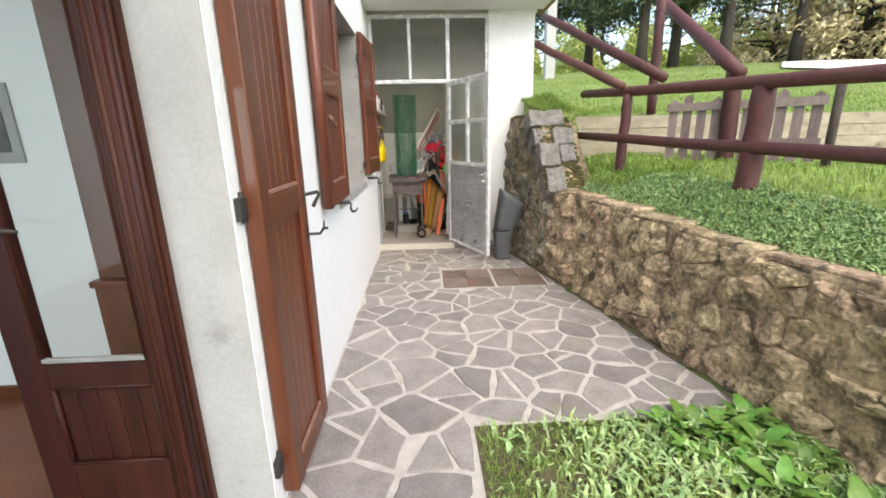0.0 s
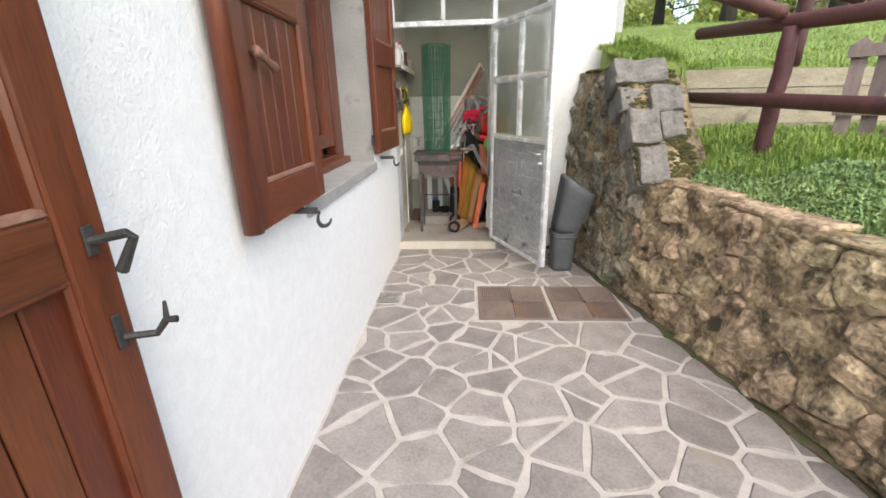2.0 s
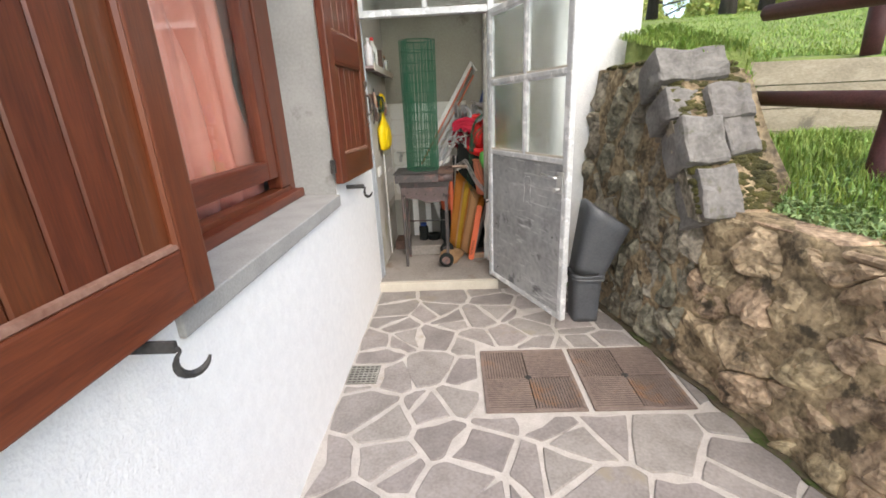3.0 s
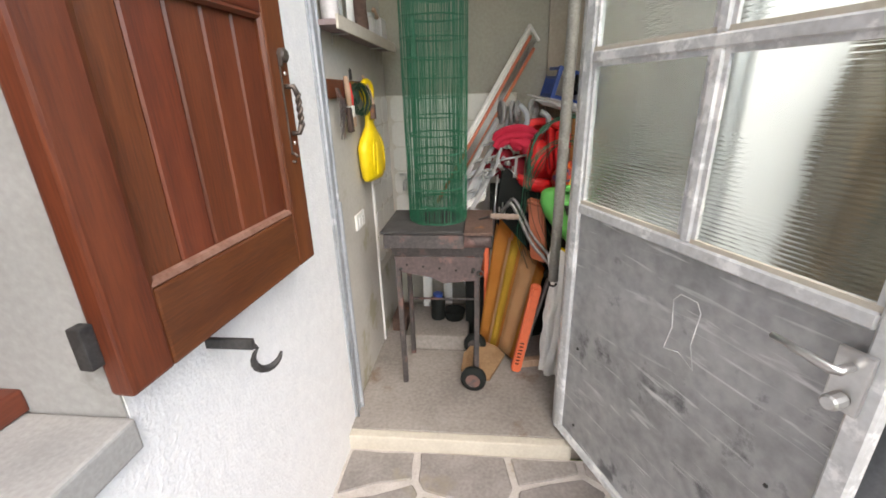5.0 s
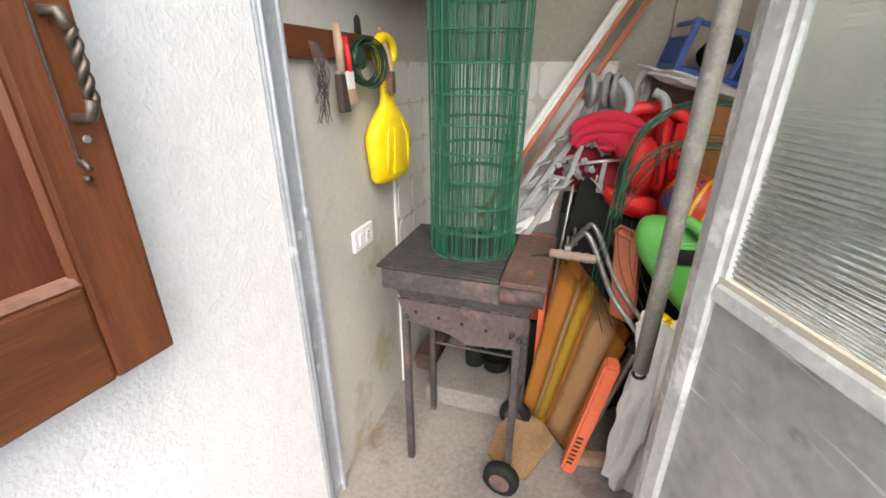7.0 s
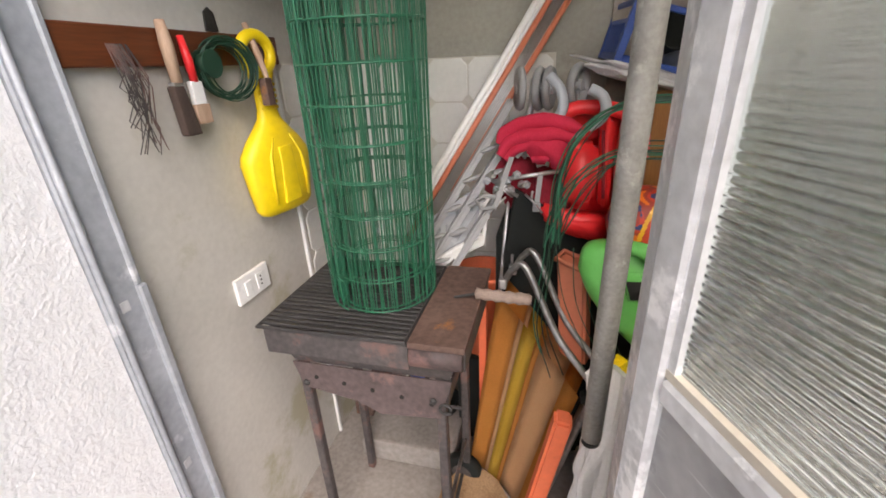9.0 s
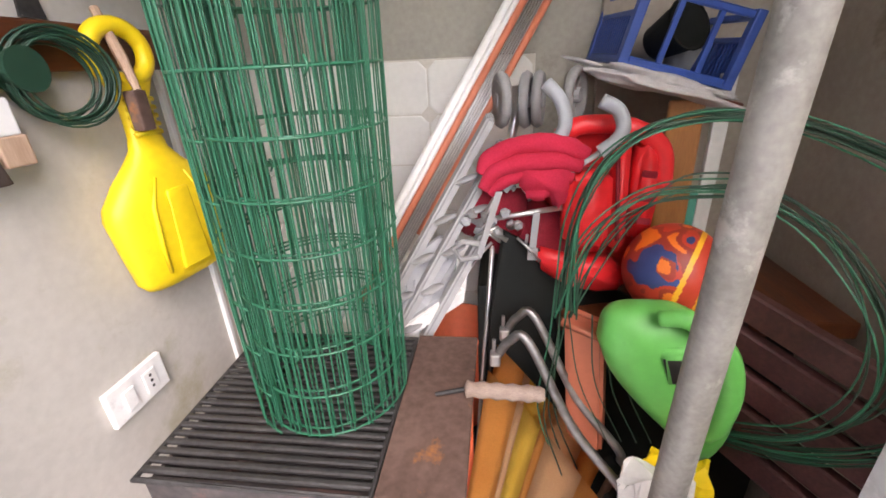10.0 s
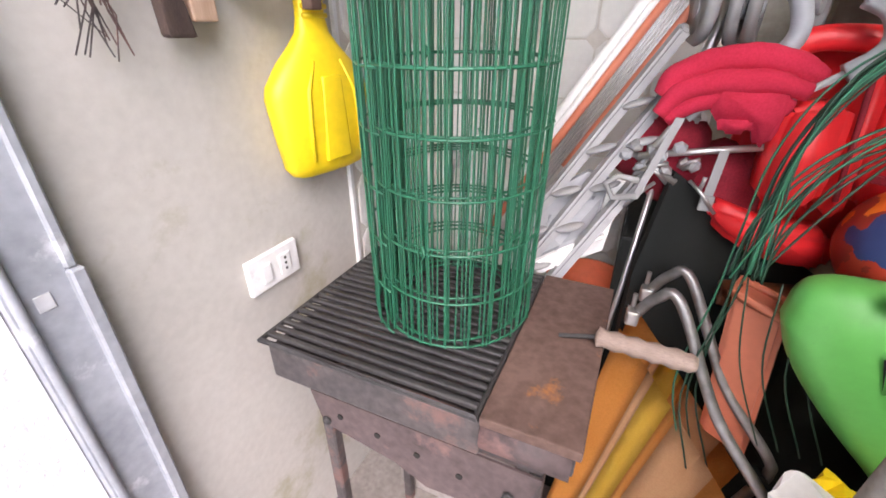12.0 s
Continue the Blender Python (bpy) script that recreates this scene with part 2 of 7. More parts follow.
def sheet_metal():
    """Dull zinc sheet with cloudy patches and long pale scratches."""
    m = mat("scratched_sheet_metal", (0.24, 0.245, 0.25), (0.42, 0.425, 0.43), 0.4, 3.5, 26, 0.1, metal=0.3, stain=(0.13, 0.135, 0.14), stain_at=0.58, stain_scale=5)
    n, l = m.node_tree.nodes, m.node_tree.links
    b = n["Principled BSDF"]
    old = b.inputs["Base Color"].links[0].from_socket
    co, mp, wv, mr, mx = n.new("ShaderNodeTexCoord"), n.new("ShaderNodeMapping"), n.new("ShaderNodeTexNoise"), n.new("ShaderNodeMapRange"), n.new("ShaderNodeMix")
    mp.inputs["Rotation"].default_value, mp.inputs["Scale"].default_value = (0, radians(38), 0), (2.0, 2.0, 22.0)
    wv.inputs["Scale"].default_value, wv.inputs["Detail"].default_value, wv.inputs["Distortion"].default_value = 1.6, 3, 1.4
    l.new(co.outputs["Object"], mp.inputs[0]), l.new(mp.outputs[0], wv.inputs[0]), l.new(wv.outputs[0], mr.inputs[0])
    mr.inputs[1].default_value, mr.inputs[2].default_value, mr.inputs[4].default_value = 0.60, 0.74, 0.8
    mx.data_type = "RGBA"
    mx.inputs[7].default_value = (0.68, 0.69, 0.70, 1)
    l.new(mr.outputs[0], mx.inputs[0]), l.new(old, mx.inputs[6]), l.new(mx.outputs[2], b.inputs["Base Color"])
    return m


GALVPANEL = sheet_metal()
GLASS = plain_glass("clear_glass")
RIBBED = plain_glass("ribbed_glass", 0.12, 0.55, (0.88, 0.94, 0.91), 30.0)


# ---- builders ----


def thing(name, label, category, loc=(0, 0, 0), rot=(0, 0, 0), group="", kind=""):
    """A top-level thing: an Empty at its base."""
    ob = new(name)
    ob.empty_display_size = 0.1
    ob.matrix_basis = pose(*loc, *rot)
    return tagged(ob, label, category, group, kind)


def finish(name, bm, material, smooth):
    me = bpy.data.meshes.new(name)
    bm.normal_update()
    bm.to_mesh(me)
    bm.free()
    if smooth:
        me.polygons.foreach_set("use_smooth", [True] * len(me.polygons))
    me.materials.append(material)
    return me


def part(name, bm, material, parent, label="", smooth=False, local=False):
    """One mesh under a thing or a part. Its points are in world metres unless local."""
    me = finish(name, bm, material, smooth)
    root = parent
    while root.parent:
        root = root.parent
    if not local:
        me.transform(root.matrix_basis.inverted())
    ob = new(name, me)
    ob.parent = parent
    return tagged(ob, label)


def single(name, bm, material, label, category="", kind="", smooth=False, group=""):
    return tagged(new(name, finish(name, bm, material, smooth)), label, category, group, kind)


def box(x0, x1, y0, y1, z0, z1, bev=0.0, seg=2, bm=None):
    bm = bm or bmesh.new()
    vs = [bm.verts.new((x, y, z)) for x in (x0, x1) for y in (y0, y1) for z in (z0, z1)]
    fs = [bm.faces.new([vs[i] for i in q]) for q in ((0, 1, 3, 2), (4, 6, 7, 5), (0, 4, 5, 1), (2, 3, 7, 6), (0, 2, 6, 4), (1, 5, 7, 3))]
    if bev:
        es = {e for f in fs for e in f.edges}
        bmesh.ops.bevel(bm, geom=list(es), offset=bev, segments=seg, profile=0.6, affect="EDGES")
    return bm


def moved(bm, m):
    bmesh.ops.transform(bm, matrix=m, verts=bm.verts)
    return bm


def tube(pts, r, seg=8, bm=None, caps=True, closed=False):
    """A round bar along points; r is one radius or one for each point."""
    bm = bm or bmesh.new()
    pts = [Vector(p) for p in pts]
    n = len(pts)
    rs = r if isinstance(r, (list, tuple)) else [r] * n
    rings, up = [], None
    for i, p in enumerate(pts):
        a, b = (pts[i - 1], pts[(i + 1) % n]) if closed else (pts[max(i - 1, 0)], pts[min(i + 1, n - 1)])
        d = (b - a).normalized()
        if up is None:
            up = d.orthogonal().normalized()
        up = (up - d * up.dot(d)).normalized()
        side = d.cross(up)
        rings.append([bm.verts.new(p + (up * math.cos(k * 2 * math.pi / seg) + side * math.sin(k * 2 * math.pi / seg)) * rs[i]) for k in range(seg)])
    for i in range(n if closed else n - 1):
        a, b = rings[i], rings[(i + 1) % n]
        for k in range(seg):
            bm.faces.new((a[k], a[(k + 1) % seg], b[(k + 1) % seg], b[k]))
    if caps and not closed:
        bm.faces.new(rings[0][::-1]), bm.faces.new(rings[-1])
    return bm


def lathe(profile, seg=20, bm=None, m=None):
    """Turned about z from (radius, height) pairs."""
    bm = bm or bmesh.new()
    rings = []
    for r, z in profile:
        rings.append([bm.verts.new((m or Matrix()) @ Vector((r * math.cos(k * 2 * math.pi / seg), r * math.sin(k * 2 * math.pi / seg), z))) for k in range(seg)])
    for a, b in zip(rings, rings[1:]):
        for k in range(seg):
            bm.faces.new((a[k], a[(k + 1) % seg], b[(k + 1) % seg], b[k]))
    if profile[0][0] > 1e-5:
        bm.faces.new(rings[0][::-1])
    if profile[-1][0] > 1e-5:
        bm.faces.new(rings[-1])
    return bm


def prism(outline, d, bm=None):
    """A flat polygon pulled along the vector d."""
    bm = bm or bmesh.new()
    a = [bm.verts.new(p) for p in outline]
    b = [bm.verts.new(Vector(p) + Vector(d)) for p in outline]
    bm.faces.new(a[::-1]), bm.faces.new(b)
    for i in range(len(a)):
        j = (i + 1) % len(a)
        bm.faces.new((a[i], a[j], b[j], b[i]))
    bmesh.ops.recalc_face_normals(bm, faces=bm.faces)
    return bm


def arc(c, r, a0, a1, n, u=(1, 0, 0), v=(0, 0, 1)):
    c, u, v = Vector(c), Vector(u), Vector(v)
    return [c + (u * math.cos(radians(a0 + (a1 - a0) * i / n)) + v * math.sin(radians(a0 + (a1 - a0) * i / n))) * r for i in range(n + 1)]


def blades(name, pts, heights, width, material, label, lean=0.5, seed=1, category=""):
    """Many bent blades of two quads each as one mesh; pts is an n x 3 array."""
    rng = np.random.default_rng(seed)
    n = len(pts)
    az = rng.uniform(0, 2 * np.pi, n)
    d = np.stack([np.cos(az), np.sin(az), np.zeros(n)], 1)
    s = np.stack([-np.sin(az), np.cos(az), np.zeros(n)], 1) * (width * rng.uniform(0.6, 1.4, n))[:, None]
    h = heights[:, None]
    up = np.array([0, 0, 1.0])
    ln = (lean * rng.uniform(0.2, 1.4, n))[:, None]
    mid, tip = pts + up * h * 0.6 + d * h * ln * 0.35, pts + up * h * (1 - 0.3 * ln) + d * h * ln
    v = np.stack([pts - s, pts + s, mid + s * 0.8, mid - s * 0.8, tip], 1).reshape(-1, 3)
    faces = []
    for i in range(0, 5 * n, 5):
        faces += [(i, i + 1, i + 2, i + 3), (i + 3, i + 2, i + 4)]
    me = bpy.data.meshes.new(name)
    me.from_pydata(v.tolist(), [], faces)
    me.materials.append(material)
    return tagged(new(name, me), label, category, kind="stuff")


def cells(seeds, x0, x1, y0, y1, gap):
    """Voronoi cells of the seeds inside a rectangle, each shrunk by half the gap: a list of outlines."""
    out = []
    for i, p in enumerate(seeds):
        poly = [Vector(c) for c in ((x0, y0), (x1, y0), (x1, y1), (x0, y1))]
        near = sorted(range(len(seeds)), key=lambda j: (seeds[j] - p).length_squared)[1:26]
        for j in near:
            q = seeds[j]
            nrm = (q - p).normalized()
            lim = (p + q).dot(nrm) / 2 - gap / 2
            cut = []
            for a, b in zip(poly, poly[1:] + poly[:1]):
                da, db = a.dot(nrm) - lim, b.dot(nrm) - lim
                if da <= 0:
                    cut.append(a)
                if da * db < 0:
                    cut.append(a + (b - a) * (da / (da - db)))
            poly = cut
            if len(poly) < 3:
                break
        if len(poly) >= 3:
            out.append(poly)
    return out


def rounded(poly, r):
    """Cut the corners of an outline and drop slivers."""
    res = []
    n = len(poly)
    for i in range(n):
        a, b, c = poly[i - 1], poly[i], poly[(i + 1) % n]
        la, lc = (a - b).length, (c - b).length
        if la < 1e-4 or lc < 1e-4:
            continue
        res += [b + (a - b) * min(r / la, 0.45), b + (c - b) * min(r / lc, 0.45)]
    return res


def scatter(n, x0, x1, y0, y1, least, seed):
    """Random seeds that keep a least distance, which varies over the area."""
    rng = random.Random(seed)
    pts = []
    for _ in range(n * 40):
        p = Vector((rng.uniform(x0, x1), rng.uniform(y0, y1)))
        lim = least * (0.62 + 0.55 * rng.random() ** 0.7 + 0.35 * noise.noise((p.x * 1.9, p.y * 1.9, seed)))
        if all((p - q).length > lim for q in pts):
            pts.append(p)
            if len(pts) >= n:
                break
    return pts


# ---- the lie of the land ----
def wall_foot(y):
    return 1.19 + (4.3 - y) * 0.20


def wall_top(y):
    return 0.70 + 0.05 * min(max(y, -3), 4.3) - 0.02 if y < 4.3 else 1.60


UP = Vector((-0.10, 0.995))         # square to the pale upper wall
UPPER = Vector((1.8, 5.06))         # where that wall begins


def land(x, y):
    """The height of the ground."""
    s = (x - UPPER.x) * UP.x + (y - UPPER.y) * UP.y
    t = x - wall_foot(y) - 0.18
    if t < 0 and y < 5.3:
        return -0.06
    if x < 1.35 and y >= 5.3:
        return -0.06
    if s > 0.0 and (x > 1.68 or y > 5.4):
        r = s + 0.085 * max(0, min(x, 14) - UPPER.x) * min(s, 4)
        return 1.57 + 0.17 * min(r, 11) + 0.02 * max(0, min(r, 60) - 11) + 0.05 * noise.noise((x * 0.6, y * 0.6, 3))
    low = 0.74 + (0.38 - 0.055 * min(4, max(0, 4 - y))) * (1 - math.exp(-max(t, 0) / 0.28)) + 0.03 * noise.noise((x * 2, y * 2, 1)) - 0.02 * max(0, 2 - y)
    k = min(max((y - 4.32) / 0.2, 0), 1) * min(max((1.70 - x) / 0.12, 0), 1)
    bank = 1.57 + max(0, y - 4.5) * 0.28 + max(0, x - 1.15) * 0.10
    return low + (bank - low) * k


def coords(fine0, fine1, step, far):
    mid = list(np.arange(fine0, fine1, step))
    lo, hi, d = [], [], step
    a, b = fine0, fine1
    while b - fine1 < far:
        d *= 1.35
        a, b = a - d, b + d
        lo.append(a), hi.append(b)
    return lo[::-1] + mid + hi


def make_ground():
    xs, ys = coords(0.8, 6.0, 0.06, 900), coords(-1.0, 6.0, 0.08, 900)
    vs = [(x, y, land(x, y)) for y in ys for x in xs]
    w = len(xs)
    faces = [(j * w + i, j * w + i + 1, j * w + w + i + 1, j * w + w + i) for j in range(len(ys) - 1) for i in range(w - 1)]
    me = bpy.data.meshes.new("ground")
    me.from_pydata(vs, [], faces)
    me.polygons.foreach_set("use_smooth", [True] * len(faces))
    me.materials.append(SOIL)
    tagged(new("ground", me), "sloping turf with patches of dry and green grass", kind="structure")


make_ground()

# ---- house ----
WX = -0.60        # outer face of the house wall
IN = -0.93        # its inner face


for k, (y0, y1, z0, z1) in enumerate(((1.325, 3.02, -0.1, 5.6), (3.02, 4.36, -0.1, 0.955), (3.02, 4.36, 2.34, 5.6), (4.36, 5.36, -0.1, 5.6), (0.40, 1.325, 2.20, 5.6), (-4.0, 0.40, -0.1, 5.6))):
    single("wall_house_%d" % (k + 1), box(IN, WX, y0, y1, z0, z1), STUCCO, "white roughcast house wall", kind="structure")
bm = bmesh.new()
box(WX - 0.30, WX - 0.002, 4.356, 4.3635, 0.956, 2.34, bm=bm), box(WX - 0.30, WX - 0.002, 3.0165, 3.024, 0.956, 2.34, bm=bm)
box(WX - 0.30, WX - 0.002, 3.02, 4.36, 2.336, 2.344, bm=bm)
single("window_reveal", bm, REVEAL, "smooth plaster lining of the window opening, greyed for its shade", kind="structure")
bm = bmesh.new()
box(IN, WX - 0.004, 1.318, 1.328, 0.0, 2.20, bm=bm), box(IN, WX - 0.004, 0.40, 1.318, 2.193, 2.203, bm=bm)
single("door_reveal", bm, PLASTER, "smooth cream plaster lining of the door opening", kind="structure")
# rooms behind the openings
bm = bmesh.new()
box(-3.6, IN, -4.0, 2.2, 0.0, 0.05, bm=bm)
single("floor_room", bm, TERRACOTTA, "red terracotta room floor", kind="structure")
# the unseen window gap at y -4 is added for the fill lamp
bm = bmesh.new()
box(-3.6, IN - 0.002, 2.15, 2.27, 0.05, 2.6, bm=bm), box(-3.7, -3.6, -4.0, 5.3, 0.0, 2.6, bm=bm), box(-3.6, -3.0, -4.1, -4.0, 0, 2.6, bm=bm), box(-1.4, IN, -4.1, -4.0, 0, 2.6, bm=bm), box(-3.0, -1.4, -4.1, -4.0, 0, 0.7, bm=bm), box(-3.0, -1.4, -4.1, -4.0, 2.2, 2.6, bm=bm), box(-3.6, IN - 0.002, 5.2, 5.3, 0, 2.6, bm=bm)
single("wall_room", bm, ROOMWALL, "white painted walls of the rooms", kind="structure")
single("ceiling_room", box(-3.7, IN, -4.1, 5.3, 2.6, 2.7), ROOMWALL, "white ceiling of the rooms", kind="structure")
single("baseboard_room", box(-3.6, -1.0, 2.13, 2.149, 0.05, 0.13, 0.004), WOODH, "brown wooden baseboard", kind="structure")
single("floor_bedroom", box(-3.6, IN, 2.27, 5.2, 0.0, 0.05), TERRACOTTA, "red terracotta floor behind the window", kind="structure")
bm = bmesh.new()
prism([(-0.25, -4.4, 5.5), (-0.25, -4.4, 5.65), (-4.4, -4.4, 7.3), (-8.6, -4.4, 5.65), (-8.6, -4.4, 5.5), (-4.4, -4.4, 7.1)], (0, 12.3, 0), bm)
single("roof", bm, ROOF, "tiled pitched roof of the house", kind="structure")
bm = bmesh.new()
box(-8.4, IN, 7.1, 7.4, -0.1, 5.6, bm=bm), box(-8.4, -3.0, -4.4, -4.1, -0.1, 5.6, bm=bm), box(-1.4, IN, -4.4, -4.1, -0.1, 5.6, bm=bm), box(-3.0, -1.4, -4.4, -4.1, -0.1, 0.7, bm=bm), box(-3.0, -1.4, -4.4, -4.1, 2.2, 5.6, bm=bm), box(-8.5, -8.3, -4.4, 7.4, -0.1, 5.6, bm=bm), box(IN, WX - 0.01, 5.361, 7.1, 2.9, 5.6, bm=bm)
single("wall_house_rear", bm, STUCCO, "outer walls of the house out of view", kind="structure")

# ---- shed shell ----
SY, SB, SR, SF = 5.33, 6.50, 0.86, 0.07   # front, back wall, right wall, floor
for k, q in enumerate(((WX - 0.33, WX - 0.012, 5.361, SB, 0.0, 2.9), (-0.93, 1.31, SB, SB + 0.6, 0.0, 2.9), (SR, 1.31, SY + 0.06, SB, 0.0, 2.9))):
    single("wall_shed_%d" % (k + 1), box(*q), (SHEDWALL, BACKWALL, SIDEWALL)[k], "plaster wall inside the shed, coloured brown-grey for its shade" if k == 2 else "grey-cream plaster wall inside the shed", kind="structure")
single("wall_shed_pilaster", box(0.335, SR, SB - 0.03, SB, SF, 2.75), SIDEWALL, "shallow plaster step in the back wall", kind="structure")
single("floor_shed", box(-0.612, SR, SY - 0.03, SB, -0.05, SF, 0.004), CONCRETE, "worn stained concrete shed floor", kind="structure")
single("door_sill", box(-0.60, 0.36, SY - 0.075, SY - 0.031, -0.05, SF - 0.003, 0.006), LIP, "pale concrete door sill", kind="structure")
single("ceiling_shed", box(-0.612, SR, SY + 0.05, SB, 2.75, 2.9), SHEDWALL, "grey plaster shed ceiling", kind="structure")
single("wall_shed_front", box(0.80, 1.31, SY, SY + 0.06, 0.0, 2.9), STUCCO, "white plastered pier beside the glazed shed front", kind="structure")
single("wall_shed_side", box(1.31, 1.34, SY, 7.1, 0.0, 2.9), STUCCO, "white plastered side of the shed", kind="structure")
single("soffit", box(-0.60, 1.50, 4.85, 7.1, 2.90, 3.02), ROOMWALL, "pale plastered underside of the shed roof", kind="structure")
bm = box(1.43, 1.50, 4.80, 5.6, 2.80, 2.899, 0.01)
single("roof_beam", bm, WOODH, "dark brown roof beam end", kind="structure")
single("soffit_lower", box(-0.60, 1.43, 4.9, SY, 2.79, 2.899), ROOMWALL, "white boxed soffit above the glazed front", kind="structure")


FY = SY + 0.055   # plane of the steel front, set back from the wall's face


def galv_bar(x0, x1, y0, y1, z0, z1, parent, name="frame_bar"):
    return part(name, box(x0, x1, y0, y1, z0, z1, 0.004, 1), GALV, parent)


front = thing("window_1", "galvanised steel frame with three ribbed glass panes above the shed doorway", "window", (-0.59, SY, SF), kind="structure")
for x0, x1, z0, z1 in ((-0.598, -0.553, 2.015, 2.76), (0.30, 0.345, SF, 2.76), (0.765, 0.80, 1.98, 2.76), (-0.553, 0.30, 2.015, 2.06), (0.345, 0.765, 2.015, 2.06), (-0.553, 0.30, 2.715, 2.76), (0.345, 0.765, 2.715, 2.76), (-0.145, -0.11, 2.06, 2.715)):
    galv_bar(x0, x1, FY - 0.025, FY + 0.03, z0, z1, front)
for x0, x1 in ((-0.553, -0.145), (-0.11, 0.30), (0.345, 0.765)):
    part("pane", box(x0, x1, FY + 0.002, FY + 0.008, 2.06, 2.715), RIBBED, front).visible_shadow = False

# the house-side jamb: a flat strip on the wall's end with a stop angle along its lower half
part("jamb_strip", box(-0.611, -0.592, 5.3615, 5.432, SF, 2.015, 0.003, 1), ZINC, front, "flat galvanised jamb strip")
part("jamb_stop", box(-0.600, -0.580, 5.428, 5.446, SF, 1.075, 0.003, 1), ZINC, front)
part("jamb_stop", box(-0.604, -0.586, 5.4285, 5.442, 1.0755, 2.015, 0.003, 1), ZINC, front)
part("jamb_fillet", tube([(-0.588, 5.372, SF), (-0.588, 5.372, 2.015)], 0.006, 8), ZINC, front, smooth=True)
for z in (0.62, 1.035):
    part("strike_plate", box(-0.592, -0.590, 5.388, 5.406, z, z + 0.022, 0.001, 1), GALV, front)
part("side_panel", box(0.345, 0.80, FY - 0.006, FY + 0.006, SF, 1.0), GALVPANEL, front, "grey sheet metal panel")
galv_bar(0.345, 0.765, FY - 0.025, FY + 0.03, 1.0, 1.04, front), galv_bar(0.765, 0.80, FY - 0.025, FY + 0.03, SF, 1.98, front)
part("pane", box(0.345, 0.765, FY + 0.002, FY + 0.008, 1.04, 2.015), RIBBED, front).visible_shadow = False

# the open door leaf, built closed along x and swung on its hinge
def shed_door():
    W, H = 0.93, 1.935
    d = thing("door_1", "galvanised steel door with four ribbed glass panes, standing open", "door", (0.314, FY - 0.022, SF + 0.018), (0, 0, -66.0), kind="structure")
    t0, t1 = -0.02, 0.02
    for nm, x0, x1, z0, z1 in (("stile", 0, 0.045, 0, H), ("stile", W - 0.045, W, 0, H), ("rail", 0.045, W - 0.045, H - 0.04, H), ("rail", 0.045, W - 0.045, 0, 0.035),
                               ("rail", 0.045, W - 0.045, 0.975, 1.01), ("rail", 0.045, W - 0.045, 1.458, 1.49), ("glazing_bar", 0.465, 0.495, 1.01, 1.458), ("glazing_bar", 0.465, 0.495, 1.49, H - 0.04)):
        part(nm, box(x0, x1, t0, t1, z0, z1, 0.005, 1), GALV, d, local=True)
    part("kick_panel", box(0.045, W - 0.045, -0.008, 0.004, 0.035, 0.975), GALVPANEL, d, "scratched grey sheet metal panel", local=True)
    for x0, x1 in ((0.045, 0.465), (0.495, W - 0.045)):
        for z0, z1 in ((1.01, 1.458), (1.49, H - 0.04)):
            part("pane", box(x0, x1, -0.004, 0.003, z0, z1), RIBBED, d, local=True).visible_shadow = False
            part("putty_bead", box(x0, x1, -0.014, -0.0045, z0, z0 + 0.012), LIP, d, local=True)
    # putty fillets round the panes, and the scar of an old lock on the sheet
    for x0, x1 in ((0.045, 0.465), (0.495, W - 0.045)):
        for z0, z1 in ((1.01, 1.458), (1.49, H - 0.04)):
            for x in (x0, x1 - 0.012):
                part("putty_bead", box(x, x + 0.012, -0.013, -0.0045, z0 + 0.012, z1 - 0.012), GALV, d, local=True)
            part("putty_bead", box(x0, x1, -0.013, -0.0045, z1 - 0.012, z1), GALV, d, local=True)
    part("old_lock_scar", tube([(0.52, -0.008, 0.70), (0.47, -0.008, 0.685), (0.485, -0.008, 0.76), (0.475, -0.008, 0.84), (0.495, -0.008, 0.865), (0.545, -0.008, 0.865), (0.56, -0.008, 0.84), (0.55, -0.008, 0.74), (0.57, -0.008, 0.675), (0.52, -0.008, 0.70)], 0.0018, 6), GALV, d, "raised outline of an old lock", smooth=True, local=True)
    for x, z in ((0.12, 0.10), (0.10, 0.45), (0.80, 0.52)):
        part("rivet", lathe([(0.006, 0), (0.005, 0.003), (0.0, 0.004)], 8, m=pose(x, -0.008, z, 90)), IRON, d, local=True)
    lock = part("lock_case", box(W - 0.078, W - 0.022, -0.034, -0.021, 0.81, 0.935, 0.004), STEEL, d, "worn steel lock case", local=True)
    part("lever", tube([(W - 0.05, -0.036, 0.905), (W - 0.05, -0.07, 0.905), (W - 0.06, -0.075, 0.905), (W - 0.165, -0.075, 0.915)], [0.009, 0.009, 0.009, 0.0065]), STEEL, lock, "steel lever handle", smooth=True, local=True)
    part("key_cylinder", lathe([(0.016, 0), (0.016, 0.03), (0.012, 0.034)], 12, m=pose(W - 0.05, -0.036, 0.835, 90)), STEEL, lock, local=True)
    for z in (0.25, 1.05, 1.75):
        part("hinge", lathe([(0.012, 0), (0.012, 0.1)], 10, m=pose(-0.006, 0.0, z)), GALV, d, local=True)
    return d


shed_door()


